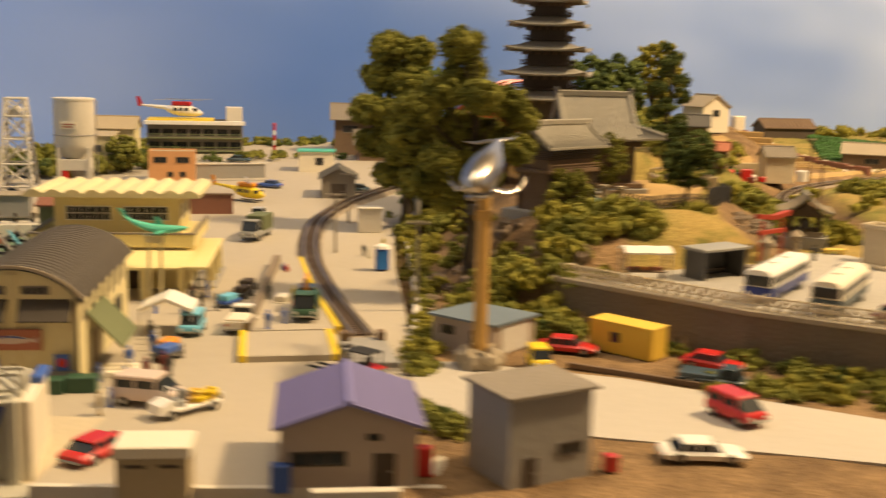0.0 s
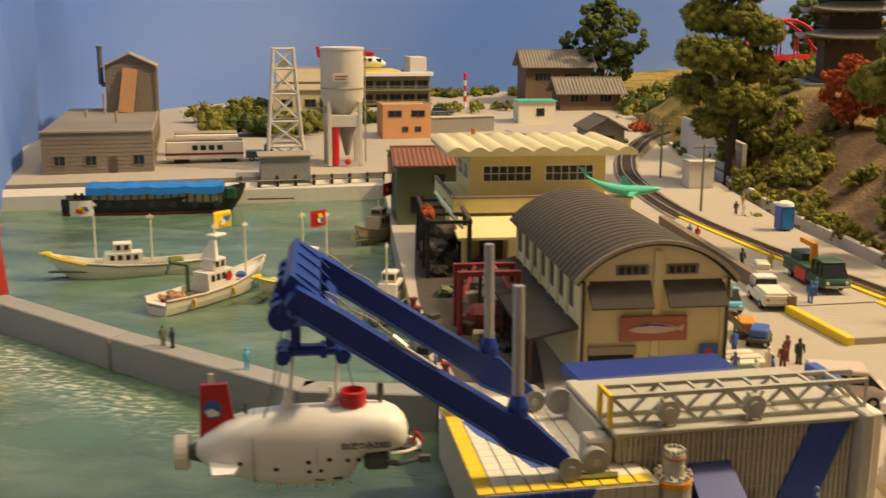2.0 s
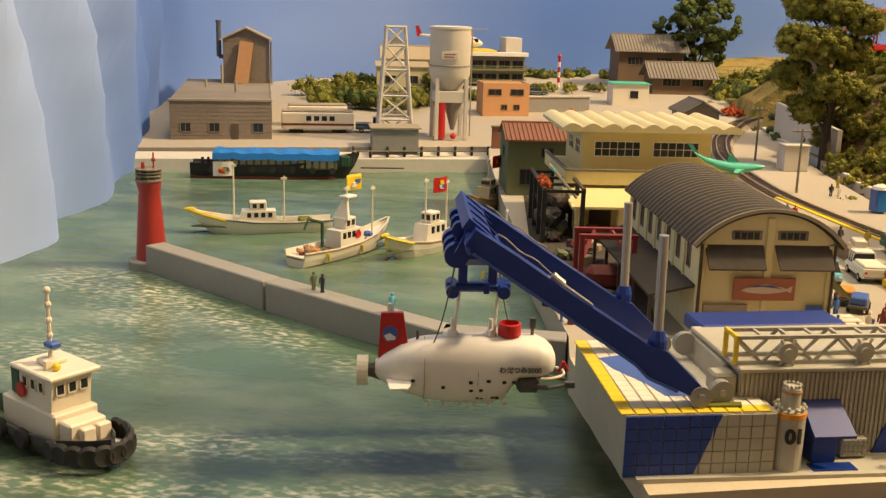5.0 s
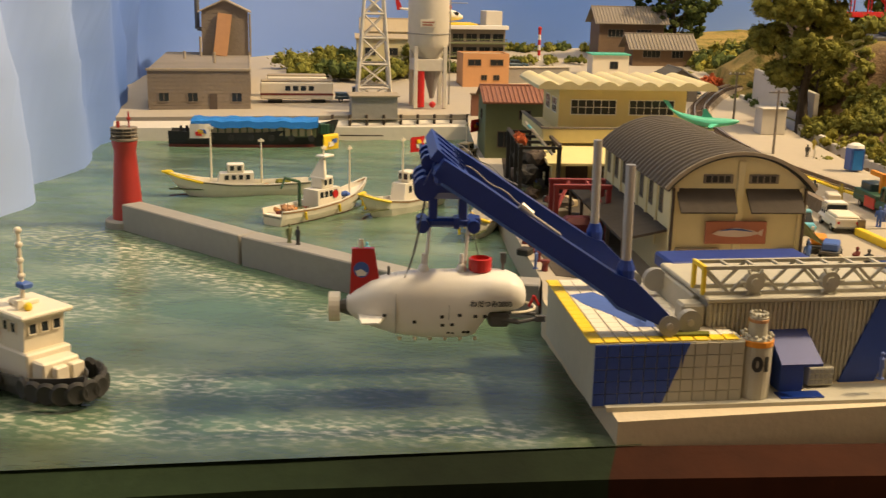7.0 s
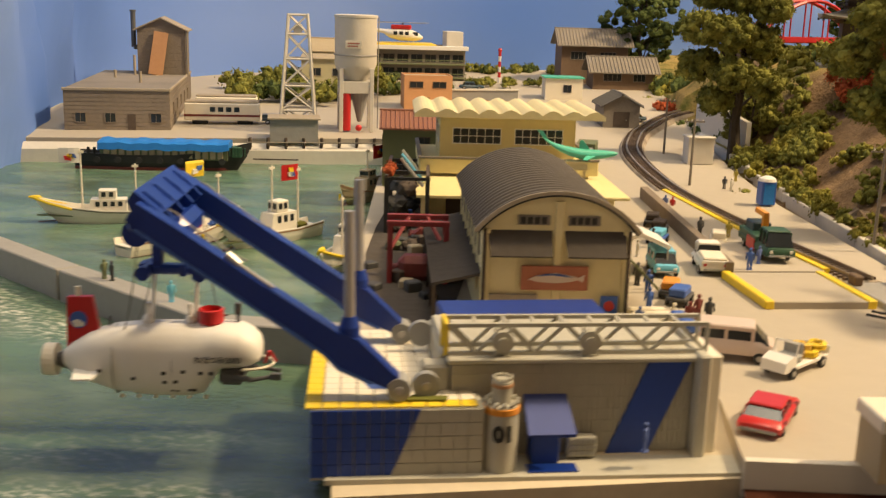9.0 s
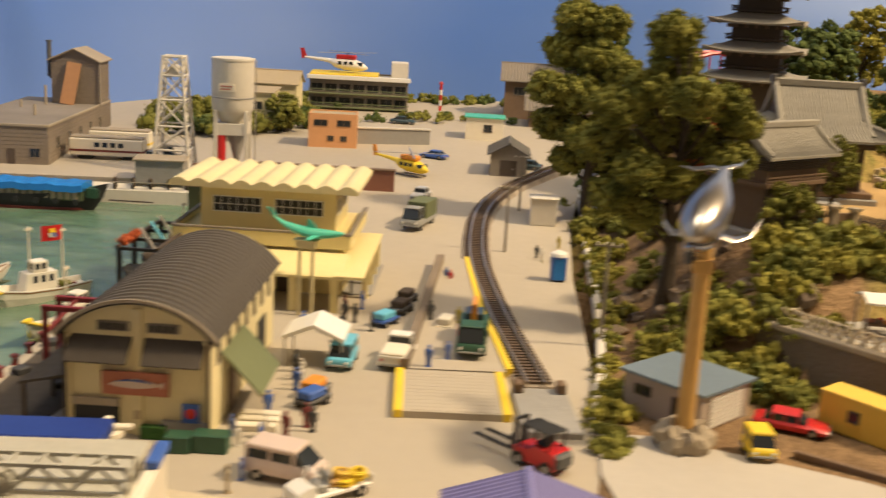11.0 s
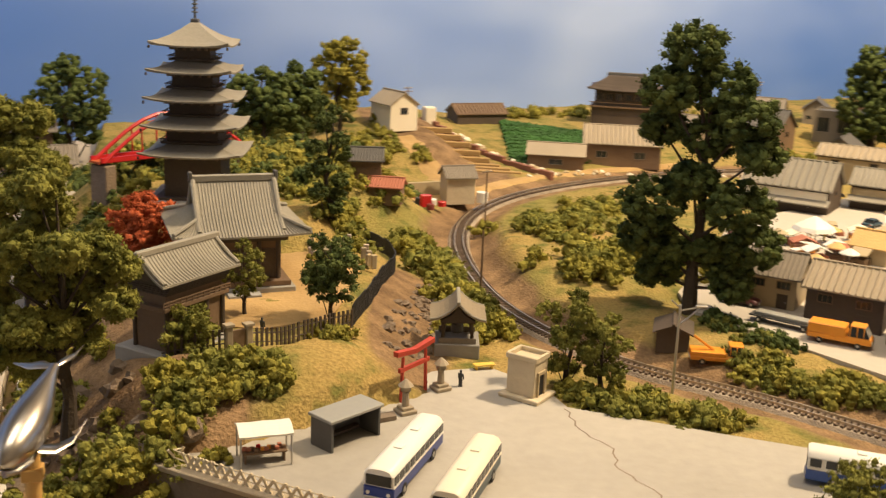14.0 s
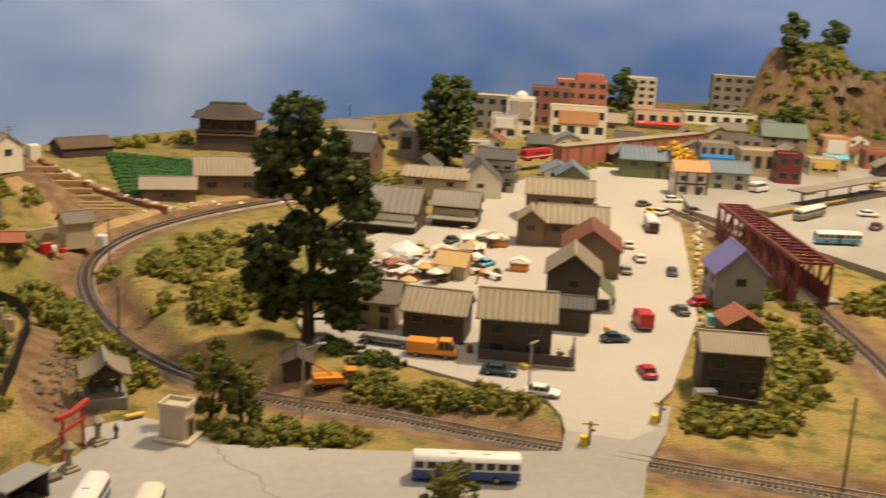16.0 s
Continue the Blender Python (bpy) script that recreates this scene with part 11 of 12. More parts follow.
# yard of stalls
rng = random.Random(31)
for i in range(15):
    x, y = rng.uniform(70, 96), rng.uniform(100, 116)
    if x - 70 > (y - 92) * 1.1:
        x -= 10
    ob = thing("market_stall", x, y, 4.4, rng.uniform(-50, 60), "market stall with a pale awning and goods", "stall", "market stalls")
    c = rng.choice(("white", "warmwhite", "tan", "wallbrick", "sand"))
    part("awning", Mesh().side([(-1.3, 1.2), (0, 1.7), (1.3, 1.2), (1.3, 1.1), (0, 1.58), (-1.3, 1.1)], -0.9, 0.9), c, ob)
    part("counter", Mesh().box(-1.1, 1.1, -0.7, 0.7, 0, 0.7, b=0.05), rng.choice(("wood", "wallbrick", "tan", "orange")), ob)
    for px in (-1.1, 1.1):
        part("post", Mesh().tube((px, 0, 0), (px, 0, 1.3), 0.06, n=6), "wood", ob)
gable("yard_hut", 76.5, 101.5, 4.4, 40, 3.4, 3.4, 1.8, 1.2, "tan", "sand", "small hut with a straw roof in the yard", "hut")
tp = thing("white_marquee", 74.0, 108.5, 4.4, 20, "white marquee in the market yard", "tent")
part("canopy", Mesh().lathe([(2.3, 1.6), (2.0, 2.0), (0.2, 3.0)], 8), "white", tp)
for k in range(4):
    a = math.pi / 4 + k * math.pi / 2
    part("pole", Mesh().tube((1.9 * math.cos(a), 1.9 * math.sin(a), 0), (1.9 * math.cos(a), 1.9 * math.sin(a), 1.8), 0.08, n=6), "steel", tp)

car("car", 56.0, 89.2, 4.4, -40, "maroon", "dark red car parked in the yard road", 3.0, 1.35, 1.1)
tr = car("truck", 58.8, 79.0, 4.4, -42, "orange", "orange dump lorry on the yard road", 4.6, 1.6, 1.7, "truck", "lorries", "orange")
part("tipper_body", Mesh().box(-2.3, 0.4, -0.82, 0.82, 0.75, 1.5, b=0.06), "orange", tr)
tl = thing("low_loader", 56.6, 83.4, 4.4, -50, "dark flat trailer behind the dump lorry", "trailer")
part("bed", Mesh().box(-2.6, 2.6, -0.7, 0.7, 0.45, 0.6, b=0.03), "figdark", tl)
part("load", Mesh().box(-2.2, 2.0, -0.5, 0.5, 0.6, 0.85, b=0.03), "grey", tl)
wheels(tl, (-1.8, 1.8), 1.4, 0.25)
tr = car("truck", 48.4, 77.8, 3.7, -20, "orange", "old orange wrecker lorry beside the track", 4.2, 1.5, 1.5, "truck", "lorries", "orange")
part("jib", Mesh().tube((-0.4, 0, 0.9), (-1.9, 0, 1.9), 0.1, n=6), "orange", tr)
gable("track_hut", 46.4, 81.5, 3.9, -25, 2.4, 2.9, 1.35, 0.5, "wooddark", "wooddark", "dark timber hut beside the loop track", "hut")
car("car", 61.6, 72.4, 4.4, -42, "navy", "dark blue and yellow taxi parked by the fence", 3.2, 1.35, 1.0)
car("car", 61.8, 66.6, 4.4, -45, "white", "white car waiting near the crossing", 3.0, 1.3, 0.95)
for x, y, rz, c, lab in ((77.6, 74.8, -22, "navy", "dark grey car on the town street"), (73.7, 66.3, 62, "red", "red and white car on the town street"), (91.0, 79.0, 68, "darkgrey", "dark car with a white roof on the street"), (102.5, 91.5, 48, "navy", "dark car on the town street"),
                         (103.4, 98.2, 60, "warmwhite", "small cream car on the town street"), (97.4, 94.4, 56, "grey", "grey car parked beside the street"), (107.5, 104.5, 48, "warmwhite", "pale car on the town street"), (116, 119, 45, "maroon", "maroon car far down the street"),
                         (121, 127, 45, "darkgrey", "dark car far down the street"), (95.6, 80.4, -10, "red", "red car parked at the street edge"), (126, 133, 45, "warmwhite", "pale car far down the street"), (131, 126, 0, "darkgrey", "dark car turning into the station road"), (128, 121, 10, "yellow", "yellow car by the station road"),
                         (86, 116, 30, "navy", "dark car in the market yard"), (83, 104, 20, "lightblue", "blue car in the market yard")):
    car("car", x, y, 4.4, rz, c, lab, 2.9, 1.3, 0.95)
car("truck", 83.6, 77.2, 4.4, 60, "red", "red box lorry on the town street", 3.6, 1.5, 1.6, "box", "lorries", "red")
bus(119.0, 112.0, 4.4, 52, 6.4, "white", "maroon", "maroon", "maroon bus with a white roof on the street")
# goods standing along the house fronts
rng = random.Random(207)
for hx, hy in [q for q in TAKEN if q[0] < 118 and q[1] < 132]:
    for k in range(3):
        a = radians(S + rng.choice((0, 90, 180, 270)) + rng.uniform(-25, 25))
        x, y = hx + 4.3 * math.cos(a), hy + 4.3 * math.sin(a)
        m = Mesh()
        if k == 0:
            m.lathe([(0.28, 0), (0.33, 0.35), (0.28, 0.72), (0.05, 0.74)], 12)
            solid("barrel", m, rng.choice(("wood", "rust", "midblue")), x, y, 4.41, 0, "small barrel beside a house wall", "barrel", "street barrels")
        elif k == 1:
            m.box(-0.5, 0.5, -0.3, 0.3, 0, rng.uniform(0.35, 0.8), b=0.05)
            solid("goods_box", m, rng.choice(("tan", "wallbrick", "warmwhite", "contyellow")), x, y, 4.41, rng.uniform(0, 90), "box of goods standing on the street", "box", "street boxes")
        else:
            add_clump(m, (0, 0, 0.2), rng.uniform(0.3, 0.5), rng, 8, 0.9, True)
            solid("potted_shrub", m, rng.choice(("leaf", "leafdark", "leafolive")), x, y, 4.41, 0, "small green shrub beside a house wall", "shrub", "street shrubs")
# small goods and canopies spread over the yard
rng = random.Random(91)
for i in range(46):
    x, y = rng.uniform(66, 92), rng.uniform(96, 116)
    if x - 66 > (y - 90) * 1.15:
        x -= 9
    kind = i % 4
    if kind == 0:
        ob = thing("goods_crate", x, y, 4.4, rng.uniform(0, 90), "open crate of goods in the market yard", "crate", "market crates")
        part("box", Mesh().box(-0.6, 0.6, -0.4, 0.4, 0, 0.45, b=0.04), rng.choice(("wood", "tan", "wallbrick")), ob)
        part("load", Mesh().box(-0.5, 0.5, -0.32, 0.32, 0.42, 0.6, b=0.08), rng.choice(("red", "orange", "yellow", "fieldgreen")), ob)
    elif kind == 1:
        ob = thing("parasol", x, y, 4.4, 0, "small market parasol over a table", "parasol", "market parasols")
        part("pole", Mesh().tube((0, 0, 0), (0, 0, 1.7), 0.05, n=6), "steel", ob)
        part("canopy", Mesh().lathe([(1.0, 1.3), (0.95, 1.4), (0.1, 1.85)], 10), rng.choice(("white", "sand", "wallbrick", "tan")), ob)
        part("table", Mesh().lathe([(0.5, 0.55), (0.5, 0.65), (0.05, 0.66)], 10), "wood", ob)
    elif kind == 2:
        ob = thing("trestle_table", x, y, 4.4, rng.uniform(0, 180), "trestle table with a pale cloth", "table", "market tables")
        part("top", Mesh().box(-1.1, 1.1, -0.45, 0.45, 0.6, 0.7, b=0.03), rng.choice(("white", "warmwhite", "tan")), ob)
        for px in (-0.9, 0.9):
            part("leg", Mesh().box(px - 0.06, px + 0.06, -0.4, 0.4, 0, 0.6), "wood", ob)
    else:
        figurine(x, y, 4.42, rng.choice(("figblue", "figdark", "figyel", "red", "figwhite")), 0)
# right side of the street
town_house(78.4, 61.2, S + 92, 4.4, 5.3, 4.2, 1.0, "wooddark", "woodroof", "dark board house with a pale corrugated roof", z=4.0, ribs=22)
fe = thing("board_fence", 75.4, 57.6, 4.0, -48, "dark board fence before the house", "fence")
for x0 in (-3.0, -1.0, 1.0):
    part("panel", Mesh().box(x0, x0 + 1.96, -0.1, 0.1, 0, 1.0, b=0.02), "wooddark", fe)
solid("white_shed", Mesh().box(-0.9, 0.9, -0.5, 0.5, 0, 0.8, b=0.05), "white", 74.6, 60.2, 4.2, -26, "small white tank beside the house", "tank")
town_house(90.6, 70.6, -30, 3.6, 3.8, 2.0, 1.0, "wood", "wallbrick", "small house with a bright red roof", z=4.2, ribs=8)
solid("blue_sheet", Mesh().box(-1.2, 1.2, -0.6, 0.6, 0.9, 1.1, b=0.04).box(-1, 1, -0.5, 0.5, 0, 0.9), "lightblue", 91.6, 74.2, 4.4, -26, "blue covered stall at the street edge", "stall")
town_house(101.0, 80.6, -34, 5.6, 6.0, 3.8, 2.6, "greywall", "purple", "grey house with a lavender blue roof by the bridge", z=4.4, ribs=14)
rng = random.Random(77)
for i in range(90):
    t = rng.random()
    x, y = lerp(72.5, 128, t ** 0.8), lerp(60.5, 113, t ** 0.8)
    x += rng.uniform(0.8, 2.2)
    m = Mesh()
    add_clump(m, (0, 0, 0.1), rng.uniform(0.25, 0.6), rng, 0, 0.8)
    solid("kerb_stone", m, rng.choice(("warmwhite", "sand", "tan")), x, y - 0.5, land(x, y)[0] + 0.15, rng.uniform(0, 360), "pale rough stone edging the street", "stone", "kerb stones")
hedge([(80, 56), (86, 60), (92, 66), (98, 70)], 3.4, 60, 1.0, 2.0, ("leaf", "leafolive"), 51)
hedge([(70.2, 56.6), (73.5, 54.6), (78, 54.6)], 2.2, 60, 0.9, 1.6, ("leafolive", "leaf"), 52)
hedge([(79, 57), (84, 61), (88, 65)], 3.0, 70, 0.9, 1.8, ("leafolive", "leaf"), 55)
hedge([(84, 64), (92, 71), (100, 76)], 2.2, 40, 0.8, 1.5, ("leaf", "leafolive"), 56)
utility_pole(70.6, 43.4, 4.0, 7.0, 20, 0, "thin brown pole beside the near track", "wood")
hedge([(104, 72), (108, 80), (114, 84)], 2.5, 24, 0.8, 1.5, ("leaf", "leafolive"), 53)
hedge([(112, 70), (122, 74)], 3, 20, 1.2, 2.2, ("leafolive", "leaf"), 54)


def truss_bridge():
    ob = thing("truss_bridge", 116.8, 89.0, 4.4, 57, "rust red steel truss railway bridge", "bridge")
    L, w, h = 34.0, 1.9, 5.2
    for s in (-w, w):
        part("lower_chord", Mesh().box(-L / 2, L / 2, s - 0.2, s + 0.2, 0, 0.6), "rust", ob)
        part("upper_chord", Mesh().box(-L / 2, L / 2, s - 0.2, s + 0.2, h - 0.5, h), "rust", ob)
        n = 10
        for i in range(n + 1):
            x = -L / 2 + L * i / n
            part("post", Mesh().box(x - 0.15, x + 0.15, s - 0.15, s + 0.15, 0, h), "rust", ob)
            if i < n:
                a, b = (0.3, h - 0.3) if i % 2 else (h - 0.3, 0.3)
                part("diagonal", Mesh().tube((x, s, a), (x + L / n, s, b), 0.16, n=6), "rust", ob)
                part("panel_web", Mesh().box(x + 0.3, x + L / n - 0.3, s - 0.04, s + 0.04, 0.6, h * 0.45), "rust", ob)
    for i in range(21):
        x = -L / 2 + L * i / 20
        part("top_strut", Mesh().box(x - 0.12, x + 0.12, -w, w, h - 0.35, h - 0.1), "rust", ob)
    for i in range(10):
        x = -L / 2 + L * i / 10
        part("lateral_brace", Mesh().tube((x, -w, h - 0.2), (x + L / 10, w, h - 0.2), 0.1, n=5), "rust", ob)
    part("deck", Mesh().box(-L / 2, L / 2, -w, w, 0.05, 0.35), "wooddark", ob)


truss_bridge()
for x, y in ((111, 77), (128.5, 106.5)):
    solid("bridge_pier", Mesh().box(-1.6, 1.6, -2.6, 2.6, -2, 4.4, b=0.1), "greywall", x, y, 0, 59, "grey stone pier of the truss bridge", "pier", kind="structure")
lat = thing("lattice_mast", 96.5, 53.5, 4.0, 0, "dark steel lattice pylon beside the track", "pylon")
for sx in (-1, 1):
    for sy in (-1, 1):
        part("leg", Mesh().tube((sx * 0.9, sy * 0.9, -0.5), (sx * 0.3, sy * 0.3, 6.5), 0.1, n=5), "wooddark", lat)
for i in range(6):
    q, r = lerp(0.9, 0.3, i / 6.5), lerp(0.9, 0.3, (i + 1) / 6.5)
    part("brace", Mesh().tube((-q, -q, i * 1.05), (r, -r, i * 1.05 + 1.05), 0.06, n=5).tube((q, -q, i * 1.05), (-r, -r, i * 1.05 + 1.05), 0.06, n=5), "wooddark", lat)
# crossing warning posts
for x, y in ((59.0, 57.4), (67.0, 58.0)):
    ob = thing("crossing_signal", x, y, 4.1, -40, "black and yellow level crossing signal", "signal", "crossing signals")
    part("post", Mesh().tube((0, 0, 0), (0, 0, 2.0), 0.09, n=6), "black", ob)
    part("cross_board", Mesh().box(-0.6, 0.6, -0.05, 0.05, 1.7, 1.85), "yellow", ob, at=cm(0, 0, 0))
    part("lamp", Mesh().ball((0.25, -0.1, 1.35), 0.14, 6), "red", ob)
    part("cabinet", Mesh().box(-0.7, -0.1, -0.3, 0.3, 0, 0.8, b=0.04), "yellow", ob)

# far station side
tree(120.8, 169.5, 5, 17.5, 6.4, "leafdark", "large dark green tree in the town", 61, 0.5, 0.08, "round", clumps=260, lobes=20)
tree(217, 225, 6.4, 13, 4.6, "leafdark", "dark clipped tree far in the town", 62, 0.4, 0.05, "column", clumps=90)
tree(157.8, 145.2, 4.6, 6.6, 4.6, "leafyellow", "golden yellow tree beside the corner house", 63, 0.3, 0.1, "round", clumps=60)


def far_block(x, y, z, rz, w, d, h, wall, roof, label, rows=2, cols=4, parapet=0.35, sign="", awning=""):
    """A far town building with window rows, and perhaps a sign panel and an awning."""
    TAKEN.append((x, y))
    ws = []
    for r in range(rows):
        for c in range(cols):
            u = (c + 0.5) / cols * w - w / 2
            ws.append(("f", u, h * (r + 0.6) / rows, w / cols * 0.6, h / rows * 0.5, 2))
        for c in range(max(2, cols // 2)):
            u = (c + 0.5) / max(2, cols // 2) * d - d / 2
            ws.append(("l", u, h * (r + 0.6) / rows, d / cols * 0.9, h / rows * 0.5, 2))
            ws.append(("r", u, h * (r + 0.6) / rows, d / cols * 0.9, h / rows * 0.5, 2))
    ob = block("town_building", x, y, z, rz, w, d, h, wall, roof, label, "building", parapet, ws, (), "model town buildings", "woodgrey")
    if sign:
        part("sign_panel", Mesh().box(-w * 0.36, w * 0.36, -d / 2 - 0.3, -d / 2 - 0.12, h * 0.5, h * 0.95, b=0.04), sign, ob)
    if awning:
        part("awning", Mesh().side([(-d / 2 - 1.2, h * 0.32), (-d / 2, h * 0.45), (-d / 2, h * 0.5), (-d / 2 - 1.2, h * 0.37)], -w * 0.48, w * 0.48), awning, ob, at=cm(0, 0, 0, 90))
    return ob


R_ = -38
far_block(155.5, 202.5, 6, R_, 8, 7, 8.2, "woodgrey", "concrete", "grey three-storey block behind the train", 3, 3)
far_block(152.5, 193.4, 5.6, R_, 6, 6, 5.2, "concrete", "shedroof", "pale grey building with a blue-white panel", 2, 2, sign="white")
ct = far_block(158.4, 195.4, 5.6, R_, 6.4, 6.4, 8.6, "warmwhite", "concrete", "tall cream shop building with signs", 4, 2, sign="pinkwall")
part("dome", Mesh().lathe([(1.6, 8.8), (1.4, 9.6), (0.8, 10.2), (0.1, 10.5)], 14), "warmwhite", ct)
far_block(177.0, 207.5, 6.0, R_, 9.5, 8, 9.4, "brownred", "wood", "tall brick-brown department store", 3, 4)
ob_ = far_block(192.5, 214.0, 6.2, R_, 13, 9, 10.4, "wallbrick", "orangewall", "tall orange-brown office block", 4, 5)
part("roof_house", Mesh().box(-1.5, 5.5, -3, 3, 10.4, 12.2, b=0.1), "wallbrick", ob_)
far_block(226.0, 226.5, 6.2, R_, 8, 8, 9.8, "stonecream", "concrete", "pale striped apartment block", 5, 3)
far_block(172.5, 191.5, 5.6, R_, 13, 8, 6.8, "warmwhite", "tan", "cream shop with an orange front sign", 2, 4, sign="orangewall")
far_block(205.0, 198.0, 5.8, R_, 12, 7, 4.4, "stonecream", "red", "low shop front with a bright red canopy", 1, 4, awning="red")
far_block(262, 220, 6.6, R_ - 6, 18.5, 9, 10.4, "woodgrey", "concrete", "long grey concrete apartment block", 4, 6)
town_house(153.6, 149.2, S + 92, 6.0, 9.6, 3.4, 2.0, "greenwall", "shedroof", "green shop with a grey-green roof", z=4.6)
cs = town_house(146.4, 131.0, S + 96, 5.4, 5.6, 4.6, 1.4, "warmwhite", "orangewall", "cream half-timbered corner shop", z=4.5, wins=2)
for s in (-1, 1):
    for y in (-2.7, -0.9, 0.9, 2.7):
        part("timber_post", Mesh().box(s * 2.74 - 0.08, s * 2.74 + 0.08, y - 0.14, y + 0.14, 0, 4.5), "wooddark", cs)
    part("timber_rail", Mesh().box(s * 2.75 - 0.08, s * 2.75 + 0.08, -2.75, 2.75, 2.2, 2.5), "wooddark", cs)
town_house(157.6, 132.4, S + 94, 5.6, 7.4, 3.6, 1.6, "shipgrey", "shedroof", "pale green-grey shop house", z=4.5)
far_block(180.0, 155.5, 5.0, R_, 7.2, 6, 4.0, "woodroof", "woodgrey", "shop with a bright blue canopy", 1, 4, awning="tarp")
far_block(176.5, 140.5, 5.0, R_, 9, 7, 4.8, "tan", "woodroof", "tan shop row with weathered awnings", 1, 4)
far_block(174.5, 132.4, 4.8, R_, 4.6, 5, 5.6, "rust", "rust", "dark red narrow building", 2, 2)
far_block(190, 136, 5, R_, 6, 5, 3.2, "stonecream", "tan", "low shop with a yellow sign", 1, 3, sign="contyellow")
far_block(200.4, 141.4, 5.2, R_, 5.4, 5, 6.4, "orangewall", "woodroof", "tall cream and salmon shop with a white sign panel", 2, 2, sign="white", awning="lightblue")
far_block(212, 138, 5.2, R_, 7, 5, 3.4, "wallbrick", "brownred", "low brick shop with a red roof", 1, 3)
far_block(229, 199, 5.8, R_, 19, 7, 3.2, "warmwhite", "fieldgreen", "long pale building with a bright green roof", 1, 6)
town_house(211, 163, S + 90, 6.5, 10, 3.6, 2.6, "woodgrey", "copper", "grey building with a dull green hipped roof", z=5.2)
far_block(196, 163, 5.4, R_, 9, 6, 3.4, "woodgrey", "tiledark", "grey low building behind the shops", 1, 4)
far_block(120, 176, 5.2, R_, 10, 7, 5, "woodgrey", "tiledark", "grey building behind the large tree", 1, 3)
far_block(106, 184, 6, R_, 12, 7, 3.2, "warmwhite", "woodroof", "low pale building behind the tall tree", 1, 4)
for k in range(7):
    far_block(216 + 9 * k, 128 + 2.0 * k + 5 * (k % 2), 5.2, R_ + 4 * (k % 3), 7, 6, 3.4 + 1.5 * (k % 3), ("stonecream", "tan", "woodgrey", "warmwhite")[k % 4], ("woodroof", "shedroof", "brownred")[k % 3], ("cream shop at the far end of town", "tan shop at the far end of town", "grey shop at the far end of town", "white shop at the far end of town")[k % 4], 1 + k % 2, 3, sign=("", "lightblue", "", "contyellow", "")[k % 5])
rng = random.Random(64)
HOMES = (("wood", "tiledark", "brown timber house with a dark tiled roof"), ("tan", "woodroof", "tan house with a weathered pale roof"), ("woodgrey", "tiledark", "grey boarded house with a dark roof"), ("warmwhite", "brownred", "cream house with a red-brown roof"), ("wooddark", "woodgrey", "dark boarded house with a grey roof"), ("warmwhite", "shedroof", "white house with a blue-grey roof"), ("stonecream", "woodgrey", "cream house with a grey roof"))
SPOTS = [(122, 160), (133, 172), (141, 182), (150, 178), (128, 184), (136, 154), (160, 160), (168, 170), (172, 158), (184, 164), (192, 176), (166, 150), (190, 148), (198, 152), (206, 130), (222, 150), (232, 144), (218, 182), (232, 184), (246, 168), (205, 178), (178, 180), (160, 180), (248, 150), (240, 136), (94, 190), (104, 190), (114, 192), (126, 194), (138, 196), (90, 174), (162, 208), (110, 160), (186, 196), (216, 204), (240, 204)]
for k, (x, y) in enumerate(SPOTS):
    if min((x - a) ** 2 + (y - b) ** 2 for a, b in TAKEN) < 60:
        continue
    wl_, rf_, lab = HOMES[(k * 5 + k // 3) % len(HOMES)]
    gable("town_house", x + rng.uniform(-1.5, 1.5), y + rng.uniform(-1.5, 1.5), land(x, y)[0] - 0.1, R_ + rng.choice((0, 90)) + rng.uniform(-8, 8), rng.uniform(4.0, 5.6), rng.uniform(4.6, 6.6), rng.uniform(1.8, 3.0), rng.uniform(1.2, 1.8), wl_, rf_, lab, "house", over=0.45,
          windows=[("f", -1.1, 1.3, 1.0, 0.8, 2), ("f", 1.1, 1.3, 1.0, 0.8, 2), ("l", 0, 1.3, 2.0, 0.8, 3), ("r", 0, 1.3, 2.0, 0.8, 3)], group="model town buildings")
wl = thing("brick_viaduct", 0, 0, 0, 0, "long red brick viaduct wall behind the town", "viaduct", kind="structure")
L = math.hypot(50, 9)
part("wall", Mesh().box(0, L, -1.2, 1.2, -2, 3.3), "wallbrick", wl, at=cm(142.5, 162.5, 5.2, math.degrees(math.atan2(9, 50))))
part("coping", Mesh().box(0, L, -1.4, 1.4, 3.3, 3.6, b=0.1), "woodroof", wl, at=cm(142.5, 162.5, 5.2, math.degrees(math.atan2(9, 50))))
for k in range(12):
    part("pilaster", Mesh().box(1.5 + k * 4.2, 2.1 + k * 4.2, -1.38, -1.2, -2, 3.3), "brownred", wl, at=cm(142.5, 162.5, 5.2, math.degrees(math.atan2(9, 50))))
rail_car(137.6, 163.2, 6.0, 14, 8.0, "red", "white", "red commuter train coach on the viaduct approach")
rail_car(131.0, 176.0, 6.4, -26, 7.4, "warmwhite", "rust", "cream train coach with a red stripe")
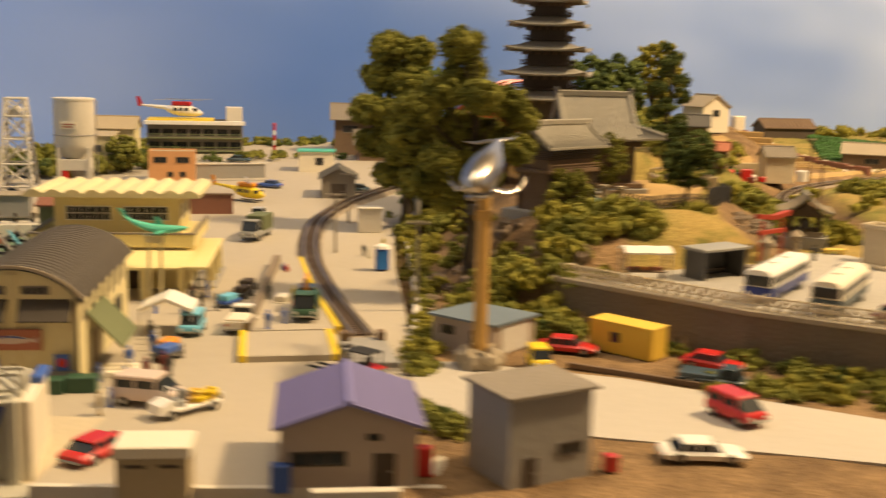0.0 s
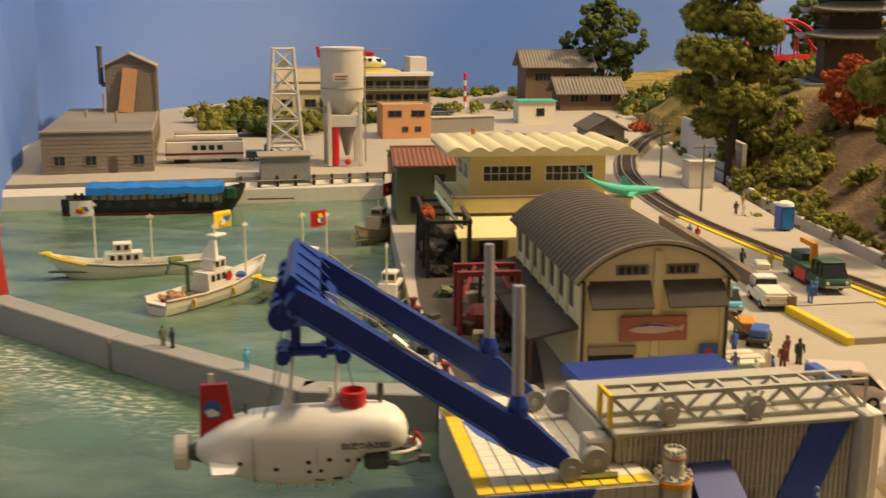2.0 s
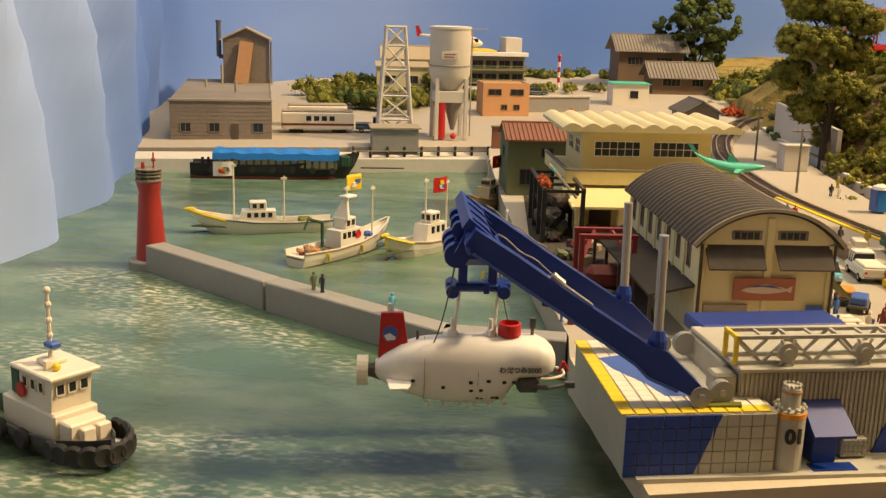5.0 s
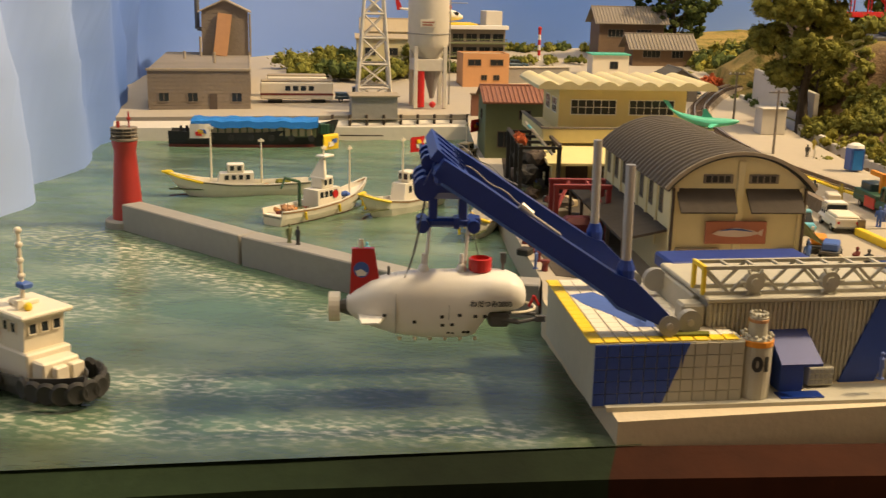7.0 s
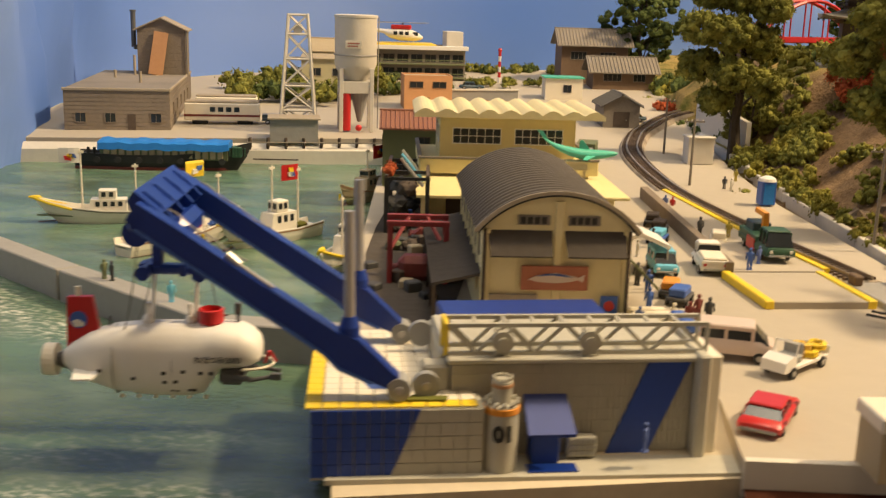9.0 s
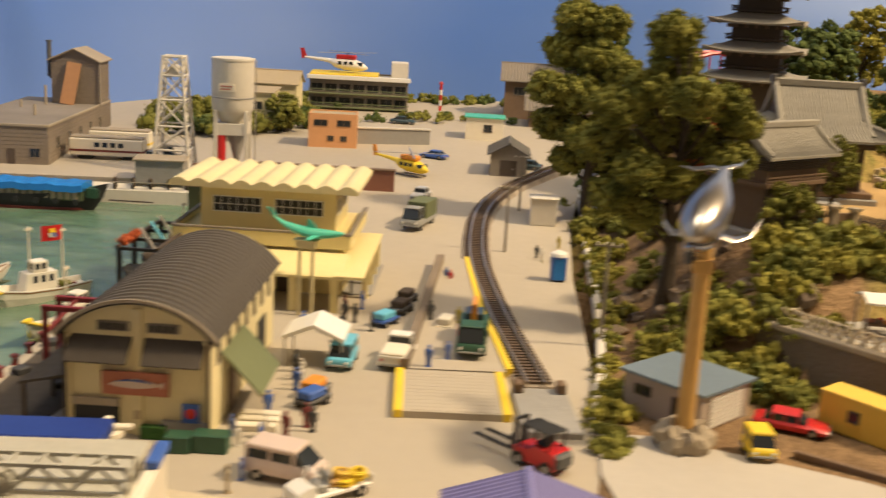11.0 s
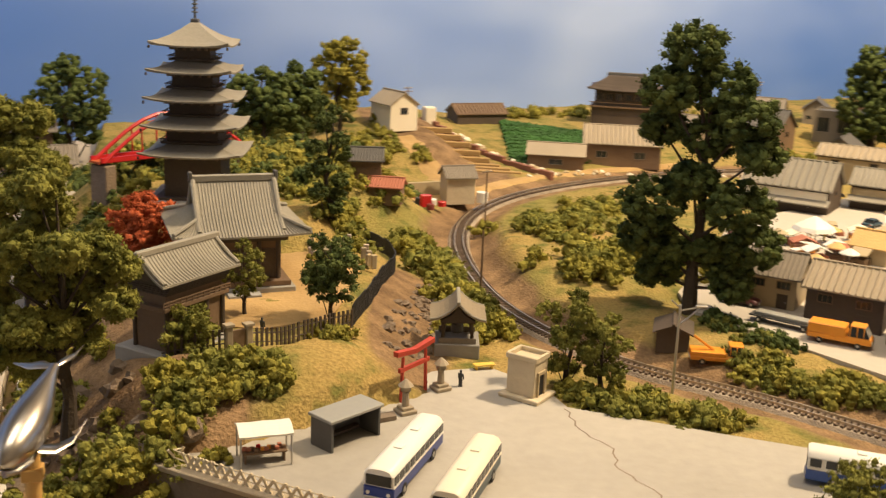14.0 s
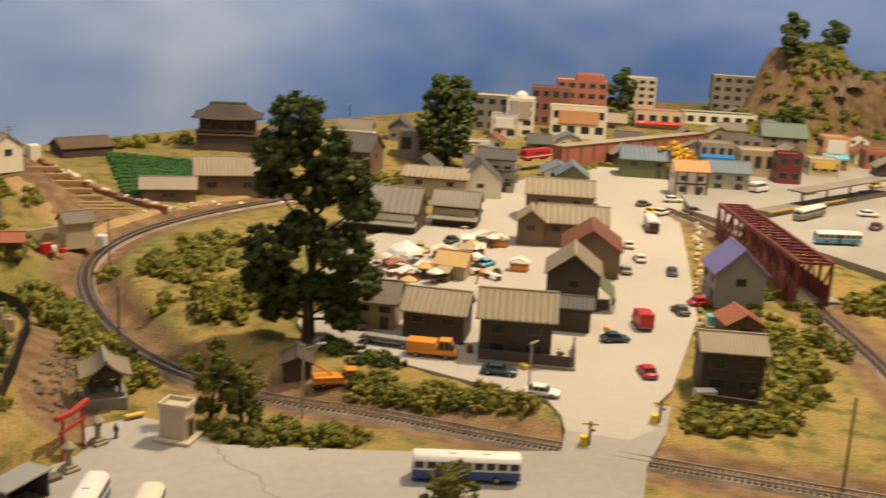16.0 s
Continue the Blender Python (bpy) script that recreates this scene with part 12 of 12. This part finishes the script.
# station yard vehicles
bus(148.6, 106.8, 5.0, 12, 8.5, "white", "warmwhite", "woodroof", "cream bus in the station yard")
bus(136.4, 92.6, 5.0, -30, 6.5, "white", "white", "lightblue", "white and blue bus in the station yard")
car("van", 160, 126.6, 4.9, 10, "white", "white van beside the shops", 4.4, 1.9, 1.9, "van", "vans")
for x, y, c, lab in ((142, 86, "maroon", "dark red car in the station yard"), (160, 104, "white", "white car in the station yard"), (152, 97, "maroon", "red car in the station yard"), (188, 122, "yellow", "yellow car beside the shops"), (196, 123, "white", "white car beside the shops"),
                     (168, 122, "maroon", "dark red car beside the shops"), (138.6, 126.8, "warmwhite", "pale car beside the corner shop"), (134.7, 118.4, "darkgrey", "dark car beside the corner shop"), (128.5, 119.4, "warmwhite", "cream car turning at the corner"), (176, 116, "grey", "grey car in the station yard"), (182, 110, "navy", "dark car in the station yard")):
    car("car", x, y, 5.0 if x > 140 else 4.45, random.Random(int(x)).uniform(-40, 20), c, lab, 3.4, 1.5, 1.1)
pl = thing("station_platform", 150, 112, 5.0, 8, "long grey station platform with a yellow edge", "platform", kind="structure")
part("slab", Mesh().box(-8, 44, -1.4, 1.4, 0, 0.9, b=0.05), "woodgrey", pl)
part("edge", Mesh().box(-8, 16, -1.6, -1.4, 0.7, 0.95), "yellow", pl)
for x in (4, 12, 20, 28):
    part("canopy_post", Mesh().box(x - 0.15, x + 0.15, -0.15, 0.15, 0.9, 3.0), "woodgrey", pl)
part("canopy", Mesh().side([(2, 3.0), (31, 3.0), (31, 3.25), (2, 3.25)], -1.7, 1.7), "woodgrey", pl)
vi = thing("concrete_viaduct", 130, 71, 0, 22, "pale concrete viaduct deck beside the bridge", "viaduct", kind="structure")
part("deck", Mesh().box(-8, 40, -4, 4, 4.2, 5.2, b=0.08), "greywall", vi)
for x in (-6, 2, 10, 18):
    part("column", Mesh().box(x - 0.8, x + 0.8, -3.6, 3.6, -1, 4.2), "concrete", vi)
part("parapet", Mesh().box(-8, 40, -4.2, -3.8, 5.2, 6.0), "concrete", vi)
hedge([(222, 182), (240, 190), (258, 184)], 9, 60, 1.6, 3.2, ("leafolive", "leaf"), 71)
hedge([(205, 208), (250, 214)], 8, 26, 1.6, 2.8, ("leaf", "leafdark"), 72)
hedge([(140, 158), (150, 160), (158, 159)], 2, 26, 0.9, 1.7, ("leafolive", "leaf"), 73)
hedge([(96, 158), (108, 156)], 4, 20, 1.2, 2.2, ("leafolive", "leaf"), 74)
hedge([(62, 190), (78, 196), (100, 194)], 3, 24, 1.2, 2.4, ("leaf", "leafolive"), 75)
hedge([(240, 184), (256, 186), (272, 184), (292, 188)], 10, 120, 1.4, 2.8, ("leaf", "leafdark", "leaf"), 81)
hedge([(256, 194), (266, 198), (284, 194)], 6, 40, 1.2, 2.2, ("leafdark", "leaf"), 82)
for k in range(9):
    m = Mesh()
    rr = random.Random(700 + k)
    add_clump(m, (0, 0, 0), rr.uniform(2.2, 4.0), rr, 0, 0.9)
    x, y = 250 + 5.2 * k, 184 + rr.uniform(-3, 7)
    solid("boulder", m, "rock", x, y, land(x, y)[0] - 0.6, 0, "brown rocky crag on the far hill", "rock", "rocks")
tree(247, 192, land(247, 192)[0] - 1.0, 38.5 - land(247, 192)[0], 4.4, "leafdark", "tall green tree on top of the far hill", 64, 0.5, 0.3, "column", clumps=110)
tree(265, 192, land(265, 192)[0] - 1.0, 36.5 - land(265, 192)[0], 4.0, "leafdark", "tall green tree on the far hill", 65, 0.5, 0.12, "column", clumps=100)
tree(236, 181, 6.2, 7, 4.4, "leafdark", "dark round tree below the far hill", 66, 0.4, 0.05, "round", clumps=60)
tree(296, 190, land(296, 190)[0] - 1.0, 12, 5, "leafdark", "dark spreading tree on the far hill", 83, 0.6, 0.2, "round", clumps=60)
far_shrubs()
